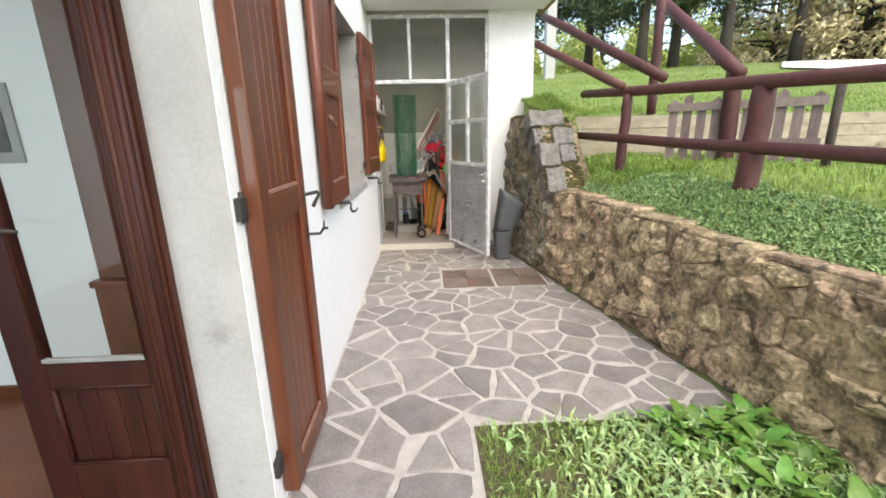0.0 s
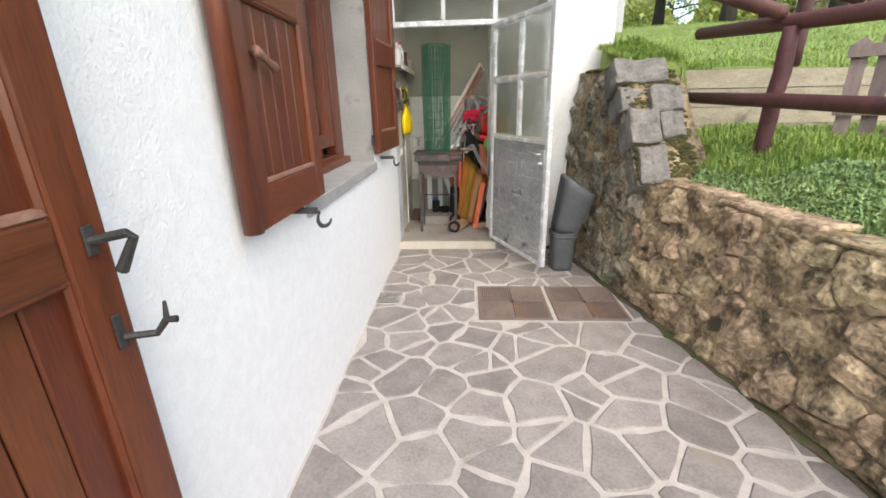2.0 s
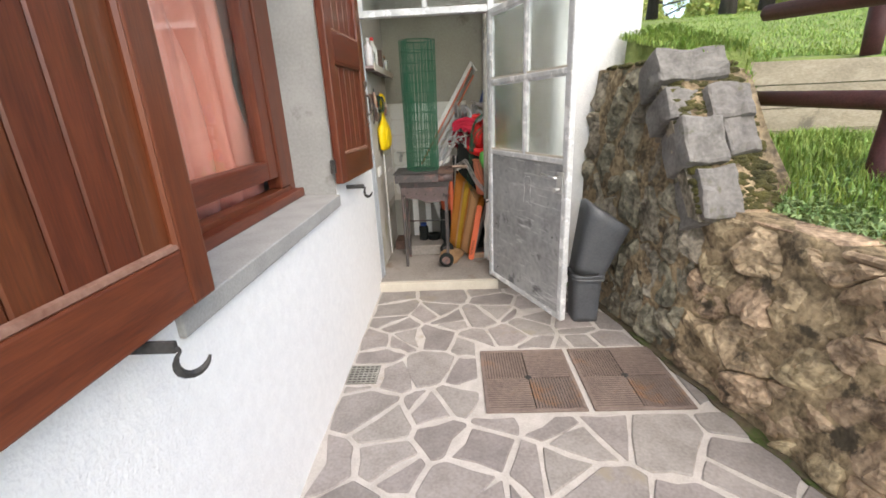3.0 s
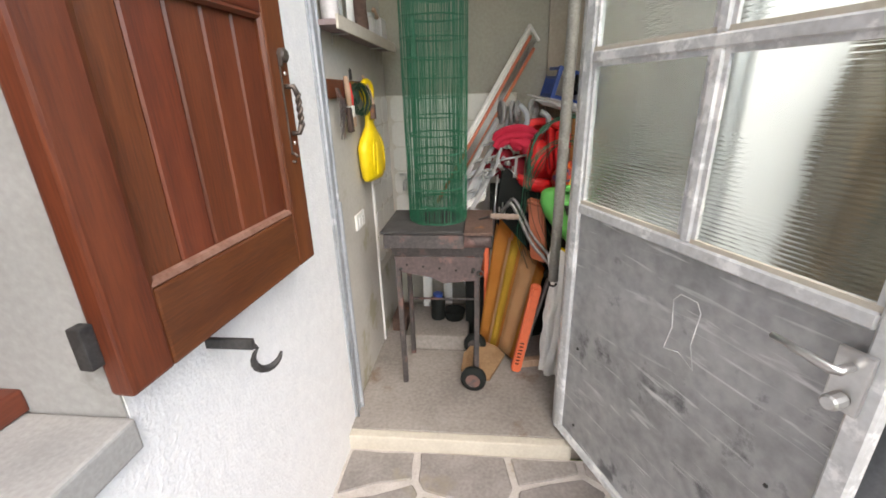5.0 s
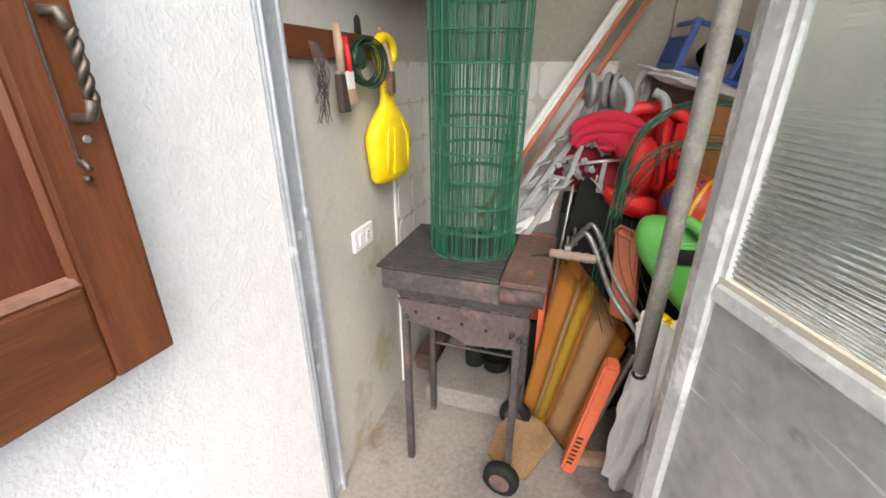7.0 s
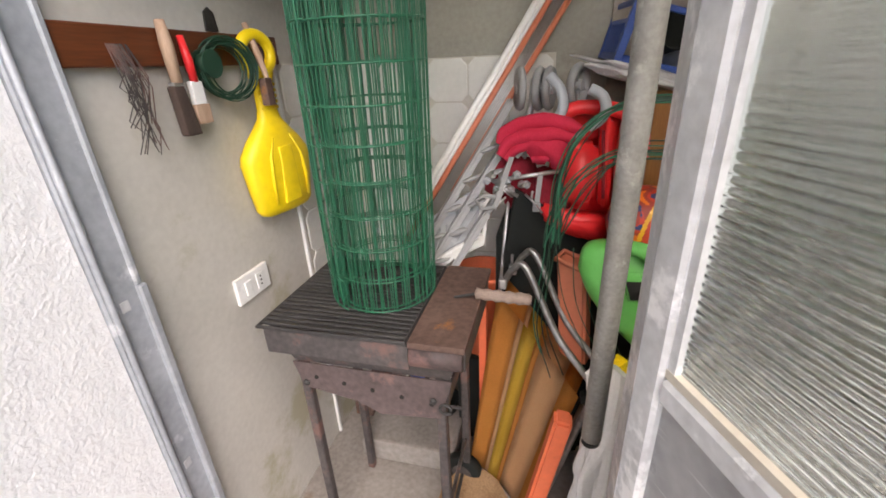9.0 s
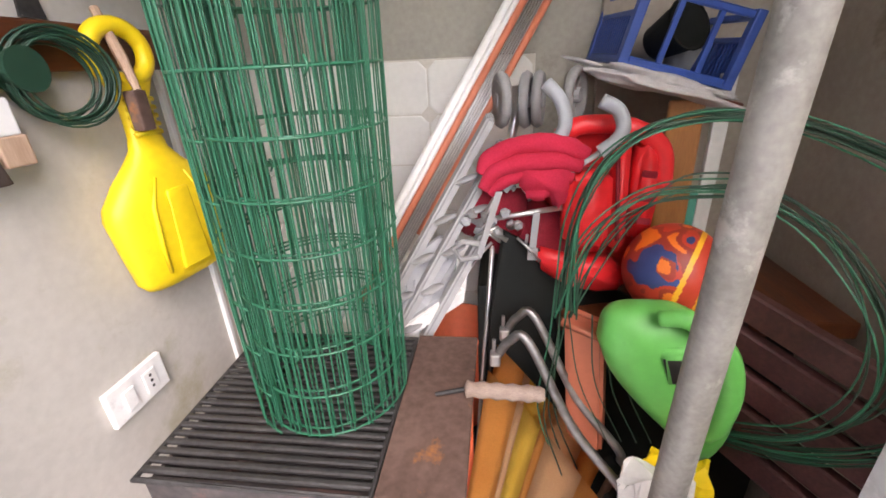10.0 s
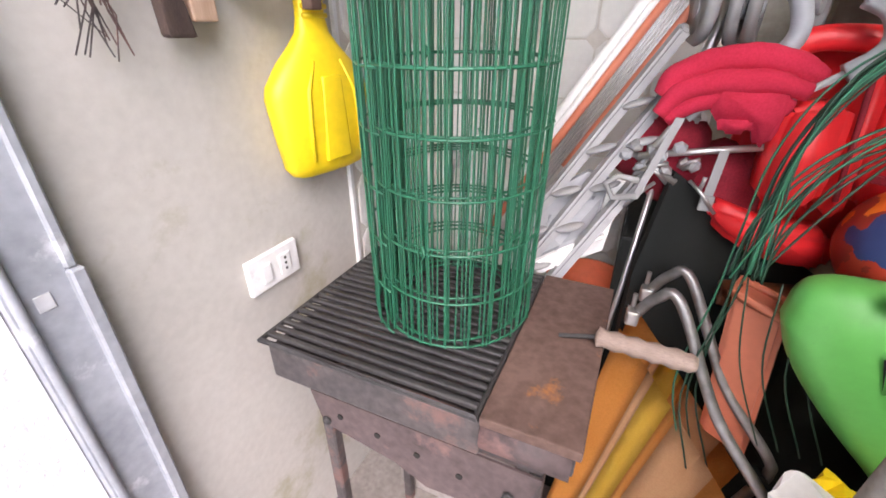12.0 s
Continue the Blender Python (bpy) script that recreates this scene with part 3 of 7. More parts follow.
# ---- shutters ----
def leaf(root, x0, x1, y0, y1, z0, z1, mid, stile=0.085, rail=0.10, planks=5, worn=True):
    """A framed shutter of stiles, rails and grooved planks in a plane of constant x; x1 is the outer face."""
    for a, b in ((y0, y0 + stile), (y1 - stile, y1)):
        part("stile", box(x0, x1, a, b, z0, z1, 0.007), WOOD, root)
    bars = [(z0, z0 + rail)] + [(m - rail / 2, m + rail / 2) for m in mid] + [(z1 - rail, z1)]
    for a, b in bars:
        part("rail", box(x0, x1 - 0.001, y0 + stile, y1 - stile, a, b, 0.006), WOODH, root)
    w = (y1 - y0 - 2 * stile) / planks
    for (_, lo), (hi, _) in zip(bars, bars[1:]):
        for k in range(planks):
            ya = y0 + stile + k * w
            part("plank", box(x0 + 0.006, x1 - 0.018, ya + 0.0012, ya + w - 0.0012, lo, hi, 0.004, 1), WOOD, root)
        if worn:
            part("moulding", tube([(x1 - 0.012, y0 + stile, lo + 0.006), (x1 - 0.012, y1 - stile, lo + 0.006)], 0.010, 6), WORN, root, "moulding with worn paint")
        for ya in (y0 + stile, y1 - stile):
            part("moulding", tube([(x1 - 0.012, ya, lo), (x1 - 0.012, ya, hi)], 0.010, 6), WOOD, root)
        part("moulding", tube([(x1 - 0.012, y0 + stile, hi - 0.004), (x1 - 0.012, y1 - stile, hi - 0.004)], 0.010, 6), WOODH, root)


tall = thing("door_shutter", "tall reddish-brown wooden door shutter folded open against the white wall", "shutter", (-0.59, 1.39, 0.05))
leaf(tall, -0.594, -0.535, 1.39, 1.915, 0.05, 2.18, (1.165,), planks=5)
for z in (0.16, 1.15):
    hg = part("hinge", box(-0.610, -0.580, 1.338, 1.395, z, z + 0.075, 0.005), IRON, tall, "black iron hinge")
    part("hinge_pin", lathe([(0.010, -0.01), (0.010, 0.09)], 10, m=pose(-0.595, 1.383, z)), IRON, hg)
latch = part("latch", box(-0.535, -0.529, 1.866, 1.886, 1.14, 1.19, 0.003), IRON, tall, "black iron shutter latch")
part("latch_arm", tube([(-0.53, 1.875, 1.165), (-0.475, 1.885, 1.175), (-0.468, 1.89, 1.168), (-0.50, 1.885, 1.11)], [0.008, 0.008, 0.007, 0.010], 8), IRON, latch)
part("latch_catch", tube([(-0.53, 1.885, 0.985), (-0.485, 1.905, 0.982), (-0.468, 1.912, 1.005), (-0.45, 1.915, 1.005)], 0.007, 8), IRON, latch)
part("catch_plate", box(-0.535, -0.529, 1.872, 1.89, 0.965, 1.03, 0.003), IRON, latch)
part("latch_tine", tube([(-0.468, 1.912, 1.0), (-0.466, 1.915, 1.04)], [0.006, 0.003], 6), IRON, latch)

near = thing("window_shutter", "reddish-brown wooden window shutter folded open against the white wall", "shutter", (-0.56, 3.03, 1.0), group="window shutters")
leaf(near, -0.578, -0.532, 2.43, 3.02, 1.012, 2.36, (1.72,), planks=5, rail=0.13)
part("astragal", tube([(-0.555, 2.425, 1.012), (-0.555, 2.425, 2.36)], 0.03, 10), WOOD, near, "rounded closing edge", smooth=True)
bm = tube([(-0.528, 2.545, 1.515), (-0.525, 2.565, 1.51), (-0.522, 2.60, 1.495), (-0.520, 2.645, 1.48), (-0.520, 2.66, 1.478)], [0.018, 0.014, 0.010, 0.015, 0.009], 8)
part("turn_handle", bm, WORN, near, "worn metal turn handle", smooth=True)
far = thing("window_shutter", "reddish-brown wooden window shutter with a twisted iron handle, folded open", "shutter", (-0.56, 4.33, 1.03), group="window shutters")
leaf(far, -0.592, -0.55, 4.335, 4.953, 1.04, 2.36, (1.72,), planks=5, rail=0.145)
pl = part("handle_plate", box(-0.55, -0.545, 4.905, 4.908, 1.335, 1.545, 0.002), BRONZE, far, "dark bronze handle plate")
part("plate_end", lathe([(0.017, 0), (0.017, 0.012), (0.012, 0.016)], 14, m=pose(-0.55, 4.921, 1.565, 0, 90)), BRONZE, pl)
part("plate_end", box(-0.55, -0.538, 4.904, 4.908, 1.54, 1.57, 0.003), BRONZE, pl)
part("curl", tube(arc((-0.546, 4.908, 1.325), 0.011, 0, 300, 10), 0.004, 6), BRONZE, pl, smooth=True)
for z in (1.36, 1.525):
    part("screw", lathe([(0.005, 0), (0.004, 0.002)], 10, m=pose(-0.545, 4.921, z, 0, 90)), STEEL, pl)
for z in (1.385, 1.495):
    part("handle_end", tube([(-0.546, 4.915, z), (-0.530, 4.925, z), (-0.522, 4.927, z + (0.02 if z < 1.4 else -0.02))], [0.006, 0.007, 0.008], 8), BRONZE, pl, smooth=True)
for ph in (0, math.pi):
    part("handle_twist", tube([(-0.522 + 0.0040 * math.cos(ph + i * 0.55), 4.927 + 0.0040 * math.sin(ph + i * 0.55), 1.402 + 0.0032 * i) for i in range(25)], 0.0045, 8), BRONZE, pl, "twisted bronze grip", smooth=True)
for root, y in ((near, 3.03), (far, 4.322)):
    for z in (1.10, 2.1):
        part("hinge", box(-0.604, -0.580, y - 0.008, y + 0.014, z, z + 0.07, 0.003), IRON, root, "black iron hinge")
hinge = Matrix.Translation((-0.585, 4.33, 0)) @ Matrix.Rotation(radians(-4.5), 4, "Z") @ Matrix.Translation((0.585, -4.33, 0))
far.matrix_basis = hinge @ far.matrix_basis


def shutter_dog(y, z):
    t = thing("shutter_hook", "black wrought iron shutter hook fixed in the wall", "shutter hook", (WX, y, z), group="shutter hooks")
    part("bar", box(WX - 0.02, WX + 0.105, y - 0.006, y + 0.006, z - 0.012, z + 0.012, 0.003), IRON, t)
    pts = [Vector((WX + 0.105, y, z - 0.005))] + arc((WX + 0.125, y + 0.01, z - 0.032), 0.032, 125, 345, 10, (0.55, 0.83, 0))
    part("crescent", tube(pts, [0.006] + [0.003 + 0.006 * math.sin(math.pi * i / 10) for i in range(11)], 6), IRON, t)


shutter_dog(2.80, 0.99), shutter_dog(4.57, 0.985)

# ---- window ----
win = thing("window_2", "brown wooden casement window with a pink curtain behind", "window", (-0.82, 3.7, 0.99), kind="structure")
GX0, GX1 = -0.87, -0.82
for a, b, c, d in ((3.024, 3.09, 0.99, 2.336), (4.29, 4.356, 0.99, 2.336), (3.09, 4.29, 0.99, 1.055), (3.09, 4.29, 2.27, 2.336)):
    part("window_frame", box(GX0 - 0.02, GX1, a, b, c, d, 0.006), WOOD, win)
for ya, yb, zb, gx in ((3.094, 3.34, 1.06, 0.0), (3.352, 4.175, 1.115, -0.018)):
    sash = part("sash", box(GX0 + gx, GX1 + 0.012 + gx, ya, ya + 0.10, zb, 2.268, 0.008), WOOD, win)
    part("sash_stile", box(GX0 + gx, GX1 + 0.012 + gx, yb - 0.10, yb, zb, 2.268, 0.008), WOOD, sash)
    part("sash_rail", box(GX0 + gx, GX1 + 0.011 + gx, ya + 0.10, yb - 0.10, zb, zb + 0.085, 0.008), WOODH, sash)
    part("sash_rail", box(GX0 + gx, GX1 + 0.011 + gx, ya + 0.10, yb - 0.10, 2.19, 2.268, 0.008), WOODH, sash)
    gl = part("pane", box(-0.847 + gx, -0.843 + gx, ya + 0.098, yb - 0.098, zb + 0.083, 2.192), GLASS, sash)
    gl.visible_shadow = False
part("rebate_post", box(GX0 - 0.02, GX1 + 0.004, 4.18, 4.289, 1.056, 2.268, 0.008), WOOD, win)
single("window_sill_wood", box(-0.86, -0.775, 3.024, 4.356, 0.985, 1.03, 0.006), WOODH, "brown wooden inner sill of the window", kind="structure")
bm = box(-0.90, WX + 0.018, 2.95, 4.352, 0.922, 0.984, 0.006)
single("window_sill", bm, STONESILL, "grey stone window sill", kind="structure")


def curtain(y0, y1, z0, z1, x, seed):
    bm, n, k = bmesh.new(), 90, 14
    rows = []
    for j in range(k + 1):
        z = z1 + (z0 - z1) * j / k
        amp = 0.045 + 0.03 * j / k
        rows.append([bm.verts.new((x + amp * math.sin(i / n * 38 + 3.6 * noise.noise((i * 0.06, j * 0.12, seed))) + 0.02 * noise.noise((i * 0.1, j * 0.3, seed + 5)), y0 + (y1 - y0) * i / n, z)) for i in range(n + 1)])
    for a, b in zip(rows, rows[1:]):
        for i in range(n):
            bm.faces.new((a[i], a[i + 1], b[i + 1], b[i]))
    ob = single("curtain", bm, CURTAIN, "pink satin curtain hanging behind the window", "curtain", smooth=True)
    so = ob.modifiers.new("thick", "SOLIDIFY")
    so.thickness = 0.003
    return ob


curtain(3.05, 4.35, 0.99, 2.30, -1.01, 2)

# ---- the glazed house door, opened inwards ----
hd = thing("door_2", "brown wooden glazed door with a lower panel, opened inwards", "door", (-0.89, 1.34, 0.06), kind="structure")
X0, X1, D0, D1 = -1.39, -0.89, 1.31, 1.355
LS, RS = X0 + 0.105, X1 - 0.062            # inner edges of the stiles
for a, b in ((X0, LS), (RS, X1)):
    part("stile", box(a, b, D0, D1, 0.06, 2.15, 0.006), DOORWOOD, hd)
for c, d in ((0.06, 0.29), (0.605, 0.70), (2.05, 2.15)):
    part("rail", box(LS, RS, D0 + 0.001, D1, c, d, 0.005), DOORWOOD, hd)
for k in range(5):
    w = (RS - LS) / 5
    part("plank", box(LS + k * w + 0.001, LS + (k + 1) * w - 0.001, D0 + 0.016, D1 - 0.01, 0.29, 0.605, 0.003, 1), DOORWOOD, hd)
for pts in ([(LS, 0.295), (RS, 0.295)], [(LS, 0.60), (RS, 0.60)], [(LS, 0.295), (LS, 0.60)], [(RS, 0.295), (RS, 0.60)]):
    part("panel_moulding", tube([(x, D0 + 0.008, z) for x, z in pts], 0.009, 8), DOORWOOD, hd, smooth=True)
for x in (LS, RS):
    part("glass_moulding", tube([(x, D0 + 0.004, 0.70), (x, D0 + 0.004, 2.05)], 0.008, 8), DOORWOOD, hd, smooth=True)
g = part("pane", box(LS - 0.002, RS + 0.002, 1.329, 1.335, 0.698, 2.052), GLASS, hd)
g.visible_shadow = False
part("glazing_bead", box(LS, RS, D0 - 0.006, D0 + 0.012, 0.70, 0.716, 0.004), STONESILL, hd, "greyed glazing bead")
rose = part("handle_plate", box(LS - 0.062, LS - 0.030, D0 - 0.006, D0 - 0.0005, 1.06, 1.24, 0.003), BRONZE, hd, "dark metal handle plate")
part("lever", tube([(LS - 0.046, D0 - 0.004, 1.17), (LS - 0.046, D0 - 0.045, 1.17), (LS - 0.03, D0 - 0.052, 1.17), (LS + 0.085, D0 - 0.05, 1.155)], [0.009, 0.009, 0.010, 0.007], 8), BRONZE, rose, "dark metal lever", smooth=True)
fr = thing("door_frame", "brown wooden door frame in the plastered opening", "door frame", (-0.87, 1.36, 0.02), kind="structure")
part("jamb", box(-0.888, -0.83, 1.24, 1.3175, 0.02, 2.19, 0.008), DOORWOOD, fr)
part("jamb", box(-0.888, -0.83, 0.402, 0.45, 0.02, 2.19, 0.008), DOORWOOD, fr)
for x, y, r in ((-0.826, 1.250, 0.012), (-0.826, 1.280, 0.010), (-0.862, 1.241, 0.010)):
    part("stop_bead", tube([(x, y, 0.02), (x, y, 2.13)], r, 8), DOORWOOD, fr, smooth=True)
part("outer_casing", box(-0.83, -0.808, 1.290, 1.3175, 0.02, 2.19, 0.006), DOORWOOD, fr)
part("head", box(-0.888, -0.83, 0.45, 1.24, 2.13, 2.19, 0.006), DOORWOOD, fr)
single("door_step", box(-0.95, -0.58, 0.40, 1.317, -0.05, 0.02, 0.008), STONESILL, "grey stone door step", kind="structure")
pic = thing("picture", "small dark print in a pale mount on the white wall", "picture", (-2.05, 2.148, 1.48))
part("mount", box(-2.24, -1.90, 2.138, 2.148, 1.32, 1.68, 0.002), STONESILL, pic)
part("print", box(-2.20, -1.945, 2.134, 2.1379, 1.37, 1.60), IRON, pic)
cb = thing("room_cupboard", "brown wooden cupboard with a deeper lower part inside the room", "cupboard", (-1.28, 2.05, 0.05))
part("upper_body", box(-1.56, -0.97, 1.97, 2.13, 0.78, 2.35, 0.006), WOOD, cb)
part("lower_body", box(-1.57, -0.97, 1.94, 2.13, 0.05, 0.745, 0.006), WOOD, cb)
part("ledge", box(-1.58, -0.97, 1.925, 2.13, 0.7455, 0.7795, 0.008), WOODH, cb)
for x in (-1.54, -1.25):
    part("cupboard_door", box(x, x + 0.27, 1.957, 1.969, 0.82, 2.30, 0.005), WOOD, cb)
    part("cupboard_door", box(x, x + 0.27, 1.927, 1.939, 0.12, 0.71, 0.005), WOOD, cb)


# ---- fences and logs ----
def log(root, name, a, b, r, r2=None, seed=0):
    a, b = Vector(a), Vector(b)
    n = 7
    pts = [a.lerp(b, i / n) + Vector((noise.noise((i * 0.7, seed, 1)), noise.noise((i * 0.7, seed, 7)), noise.noise((i * 0.7, seed, 13)))) * 0.012 * (0 < i < n) for i in range(n + 1)]
    rs = [r + ((r2 or r) - r) * i / n + 0.004 * noise.noise((i, seed, 3)) for i in range(n + 1)]
    rs[0], rs[-1] = rs[0] * 0.9, rs[-1] * 0.9
    return part(name, tube(pts, rs, 12), LOG, root, smooth=True)


fence = thing("log_fence", "maroon-stained log fence along the top of the stone wall", "fence", (1.86, 3.93, 1.05))
log(fence, "post", (1.84, 3.96, 0.9), (1.862, 3.945, 1.73), 0.045, seed=1)
log(fence, "post", (2.155, 2.75, 0.8), (2.215, 2.79, 1.70), 0.072, seed=2)
log(fence, "post", (2.65, 1.0, 0.7), (2.68, 1.0, 1.60), 0.07, seed=3)
log(fence, "rail", (1.711, 4.645, 1.797), (2.903, 0.0, 1.54), 0.043, 0.047, seed=4)
log(fence, "rail", (1.63, 4.518, 1.377), (2.962, 0.0, 1.146), 0.040, 0.046, seed=5)
rail = thing("stair_fence", "maroon-stained log fence climbing the grass bank", "fence", (2.0, 4.6, 1.5))
log(rail, "rail", (1.80, 3.95, 1.80), (1.36, 5.6, 2.50), 0.042, seed=6)
log(rail, "rail", (2.15, 3.9, 1.86), (1.70, 6.3, 2.95), 0.05, seed=7)
log(rail, "post", (2.78, 3.85, 1.0), (2.72, 3.80, 1.92), 0.07, seed=8)
log(rail, "rail", (2.70, 3.70, 1.86), (2.95, 5.6, 2.95), 0.06, seed=9)
log(rail, "post", (2.70, 5.1, 1.6), (2.72, 5.15, 2.9), 0.055, seed=10)

gate = thing("picket_gate", "weathered grey-brown picket gate leaning by the pale wall", "gate", (2.4, 4.12, 1.12))
GA, GB = Vector((2.36, 4.16, 1.13)), Vector((3.26, 3.42, 1.13))
gd = (GB - GA).normalized()
gn = Vector((-gd.y, gd.x, 0))
for i in range(10):
    c = GA + (GB - GA) * (i + 0.5) / 10
    h = 0.56 + 0.04 * math.sin(i * 2.1)
    a, b = c - gd * 0.037, c + gd * 0.037
    part("picket", prism([a, b, b + Vector((0, 0, h - 0.03)), c + Vector((0, 0, h)), a + Vector((0, 0, h - 0.03))], gn * 0.02), GREYWOOD, gate)
for z in (0.12, 0.45):
    part("cross_bar", prism([GA + Vector((0, 0, z)), GB + Vector((0, 0, z)), GB + Vector((0, 0, z + 0.07)), GA + Vector((0, 0, z + 0.07))], gn * -0.025 + gn * 0.0), GREYWOOD, gate)
part("gate_post", tube([GB + gd * 0.06 + Vector((0, 0, -0.2)), GB + gd * 0.06 + Vector((0, 0, 0.62))], 0.034, 10), BARK, gate, "dark round gate post", smooth=True)

# ---- pale upper wall ----
upper = thing("upper_wall", "low weathered pale concrete wall holding the upper lawn", "garden wall", (1.8, 5.05, 1.1), kind="structure")
along = Vector((0.995, 0.10, 0))
for k in range(4):
    a = Vector((1.72, 4.96 - 0.006 * (k % 2), 1.02 + 0.142 * k))
    part("course", prism([a, a + along * 9, a + along * 9 + Vector((0, 0, 0.137)), a + Vector((0, 0, 0.137))], Vector((-0.02, 0.22, 0))), TANWALL, upper)


# ---- stone retaining wall ----
def face(y, z, out=0.0):
    """A point on the battered face of the stone wall."""
    lean = 0.135 - 0.08 * min(max((y - 4.0) / 0.3, 0), 1)
    return Vector((wall_foot(y) + lean * z - out, y, z))


def top_at(y):
    if y < 4.08:
        return wall_top(y)
    return min(1.6, wall_top(4.0) + (y - 4.08) * 1.6)


def wall_core():
    bm, ny, nz = bmesh.new(), 200, 22
    grid = []
    for i in range(ny + 1):
        y = -3 + (5.33 + 3) * i / ny
        col = [bm.verts.new(face(y, -0.08 + (top_at(y) + 0.08) * j / nz, 0.004 + 0.03 * noise.noise((y * 5, j * 0.25, 2)) + 0.016 * noise.noise((y * 17, j * 0.9, 4)))) for j in range(nz + 1)]
        t = top_at(y)
        col += [bm.verts.new(face(y, t) + Vector((0.34, 0, -0.02))), bm.verts.new(face(y, t) + Vector((0.34, 0, -1.7)))]
        grid.append(col)
    for a, b in zip(grid, grid[1:]):
        for j in range(len(a) - 1):
            bm.faces.new((a[j], a[j + 1], b[j + 1], b[j]))
    bm.faces.new(grid[-1]), bm.faces.new(grid[0][::-1])
    bmesh.ops.recalc_face_normals(bm, faces=bm.faces)
    return bm


stonewall = single("retaining_wall", wall_core(), RUBBLEMORTAR, "rough brown rubble stone retaining wall", kind="structure", smooth=True)


def lump(poly, place, depth, seed):
    """A stone with a broken face, from an outline on the wall."""
    bm = bmesh.new()
    c = sum(poly, Vector((0, 0))) / len(poly)
    slope = Vector((noise.noise((seed, 1.5, 0)), noise.noise((seed, 9.5, 0)))) * 0.45
    rings = []
    for k, (s, d) in enumerate(((1.0, -0.9), (0.99, 0.0), (0.93, 0.6), (0.80, 0.9), (0.62, 1.0), (0.42, 1.1), (0.20, 1.1))):
        ring = []
        for i, p in enumerate(poly):
            q = c + (p - c) * s
            w = place(q.x, q.y, 0)
            s1, s2 = w.y * 0.8 + w.z * 0.6, w.z * 0.8 - w.y * 0.6
            rough = 0.05 * noise.noise((s1 * 8, s2 * 4.5, 1)) + 0.045 * (0.5 - abs(noise.noise((s1 * 13, s2 * 7, 7)))) - 0.02 + 0.02 * noise.noise((s1 * 30, s2 * 18, seed))
            ring.append(bm.verts.new(place(q.x, q.y, depth * d + ((q - c).dot(slope) + rough) * (k > 0))))
        rings.append(ring)
    n = len(poly)
    for a, b in zip(rings, rings[1:]):
        for i in range(n):
            bm.faces.new((a[i], a[(i + 1) % n], b[(i + 1) % n], b[i]))
    m = bm.verts.new(place(c.x, c.y, depth * (0.95 + 0.3 * noise.noise((seed, 2.2, 2.2)))))
    for i in range(n):
        bm.faces.new((rings[-1][i], rings[-1][(i + 1) % n], m))
    bmesh.ops.recalc_face_normals(bm, faces=bm.faces)
    return bm


def stones(x0, x1, y0, y1, least, seed, place, material, count):
    for k, poly in enumerate(cells(scatter(count, x0, x1, y0, y1, least, seed), x0, x1, y0, y1, 0.006)):
        poly = rounded(poly, 0.02)
        poly = [p.lerp(r, i / n) for p, r in zip(poly, poly[1:] + poly[:1]) for n in (max(1, round((r - p).length / 0.045)),) for i in range(n)]
        part("stone", lump(poly, place, 0.022 + 0.025 * noise.noise((k * 1.7, seed, 0)), seed * 50 + k), material, stonewall, smooth=False)


stones(0.3, 4.16, 0.0, 1.0, 0.25, 3, lambda u, v, o: face(u, v * (top_at(u) - 0.03), o), RUBBLE, 150)
stones(4.16, 5.32, 0.0, 1.0, 0.22, 5, lambda u, v, o: face(u, v * (top_at(u) - 0.02), o), DARKSTONE, 60)
# flat coping stones along the low part
y, rng = 0.3, random.Random(4)
while y < 4.05:
    w = rng.uniform(0.25, 0.6)
    b = min(y + w, 4.08)
    t = (top_at(y) + top_at(b)) / 2
    bm = bmesh.new()
    quad = [face(y + 0.01, t, 0.012 + rng.uniform(-0.025, 0.02)), face(b - 0.008, t, 0.012 + rng.uniform(-0.025, 0.02)), face(b - 0.012, t) + Vector((rng.uniform(0.12, 0.2), 0, 0)), face(y + 0.012, t) + Vector((rng.uniform(0.12, 0.2), 0, 0))]
    bm = prism([q + Vector((0, 0, -0.025)) for q in quad], (0, 0, 0.034 + rng.uniform(-0.012, 0.012)))
    bmesh.ops.bevel(bm, geom=list(bm.edges), offset=0.010, segments=1, affect="EDGES")
    part("coping_stone", bm, RUBBLE, stonewall, "pale flat coping stone")
    y = b
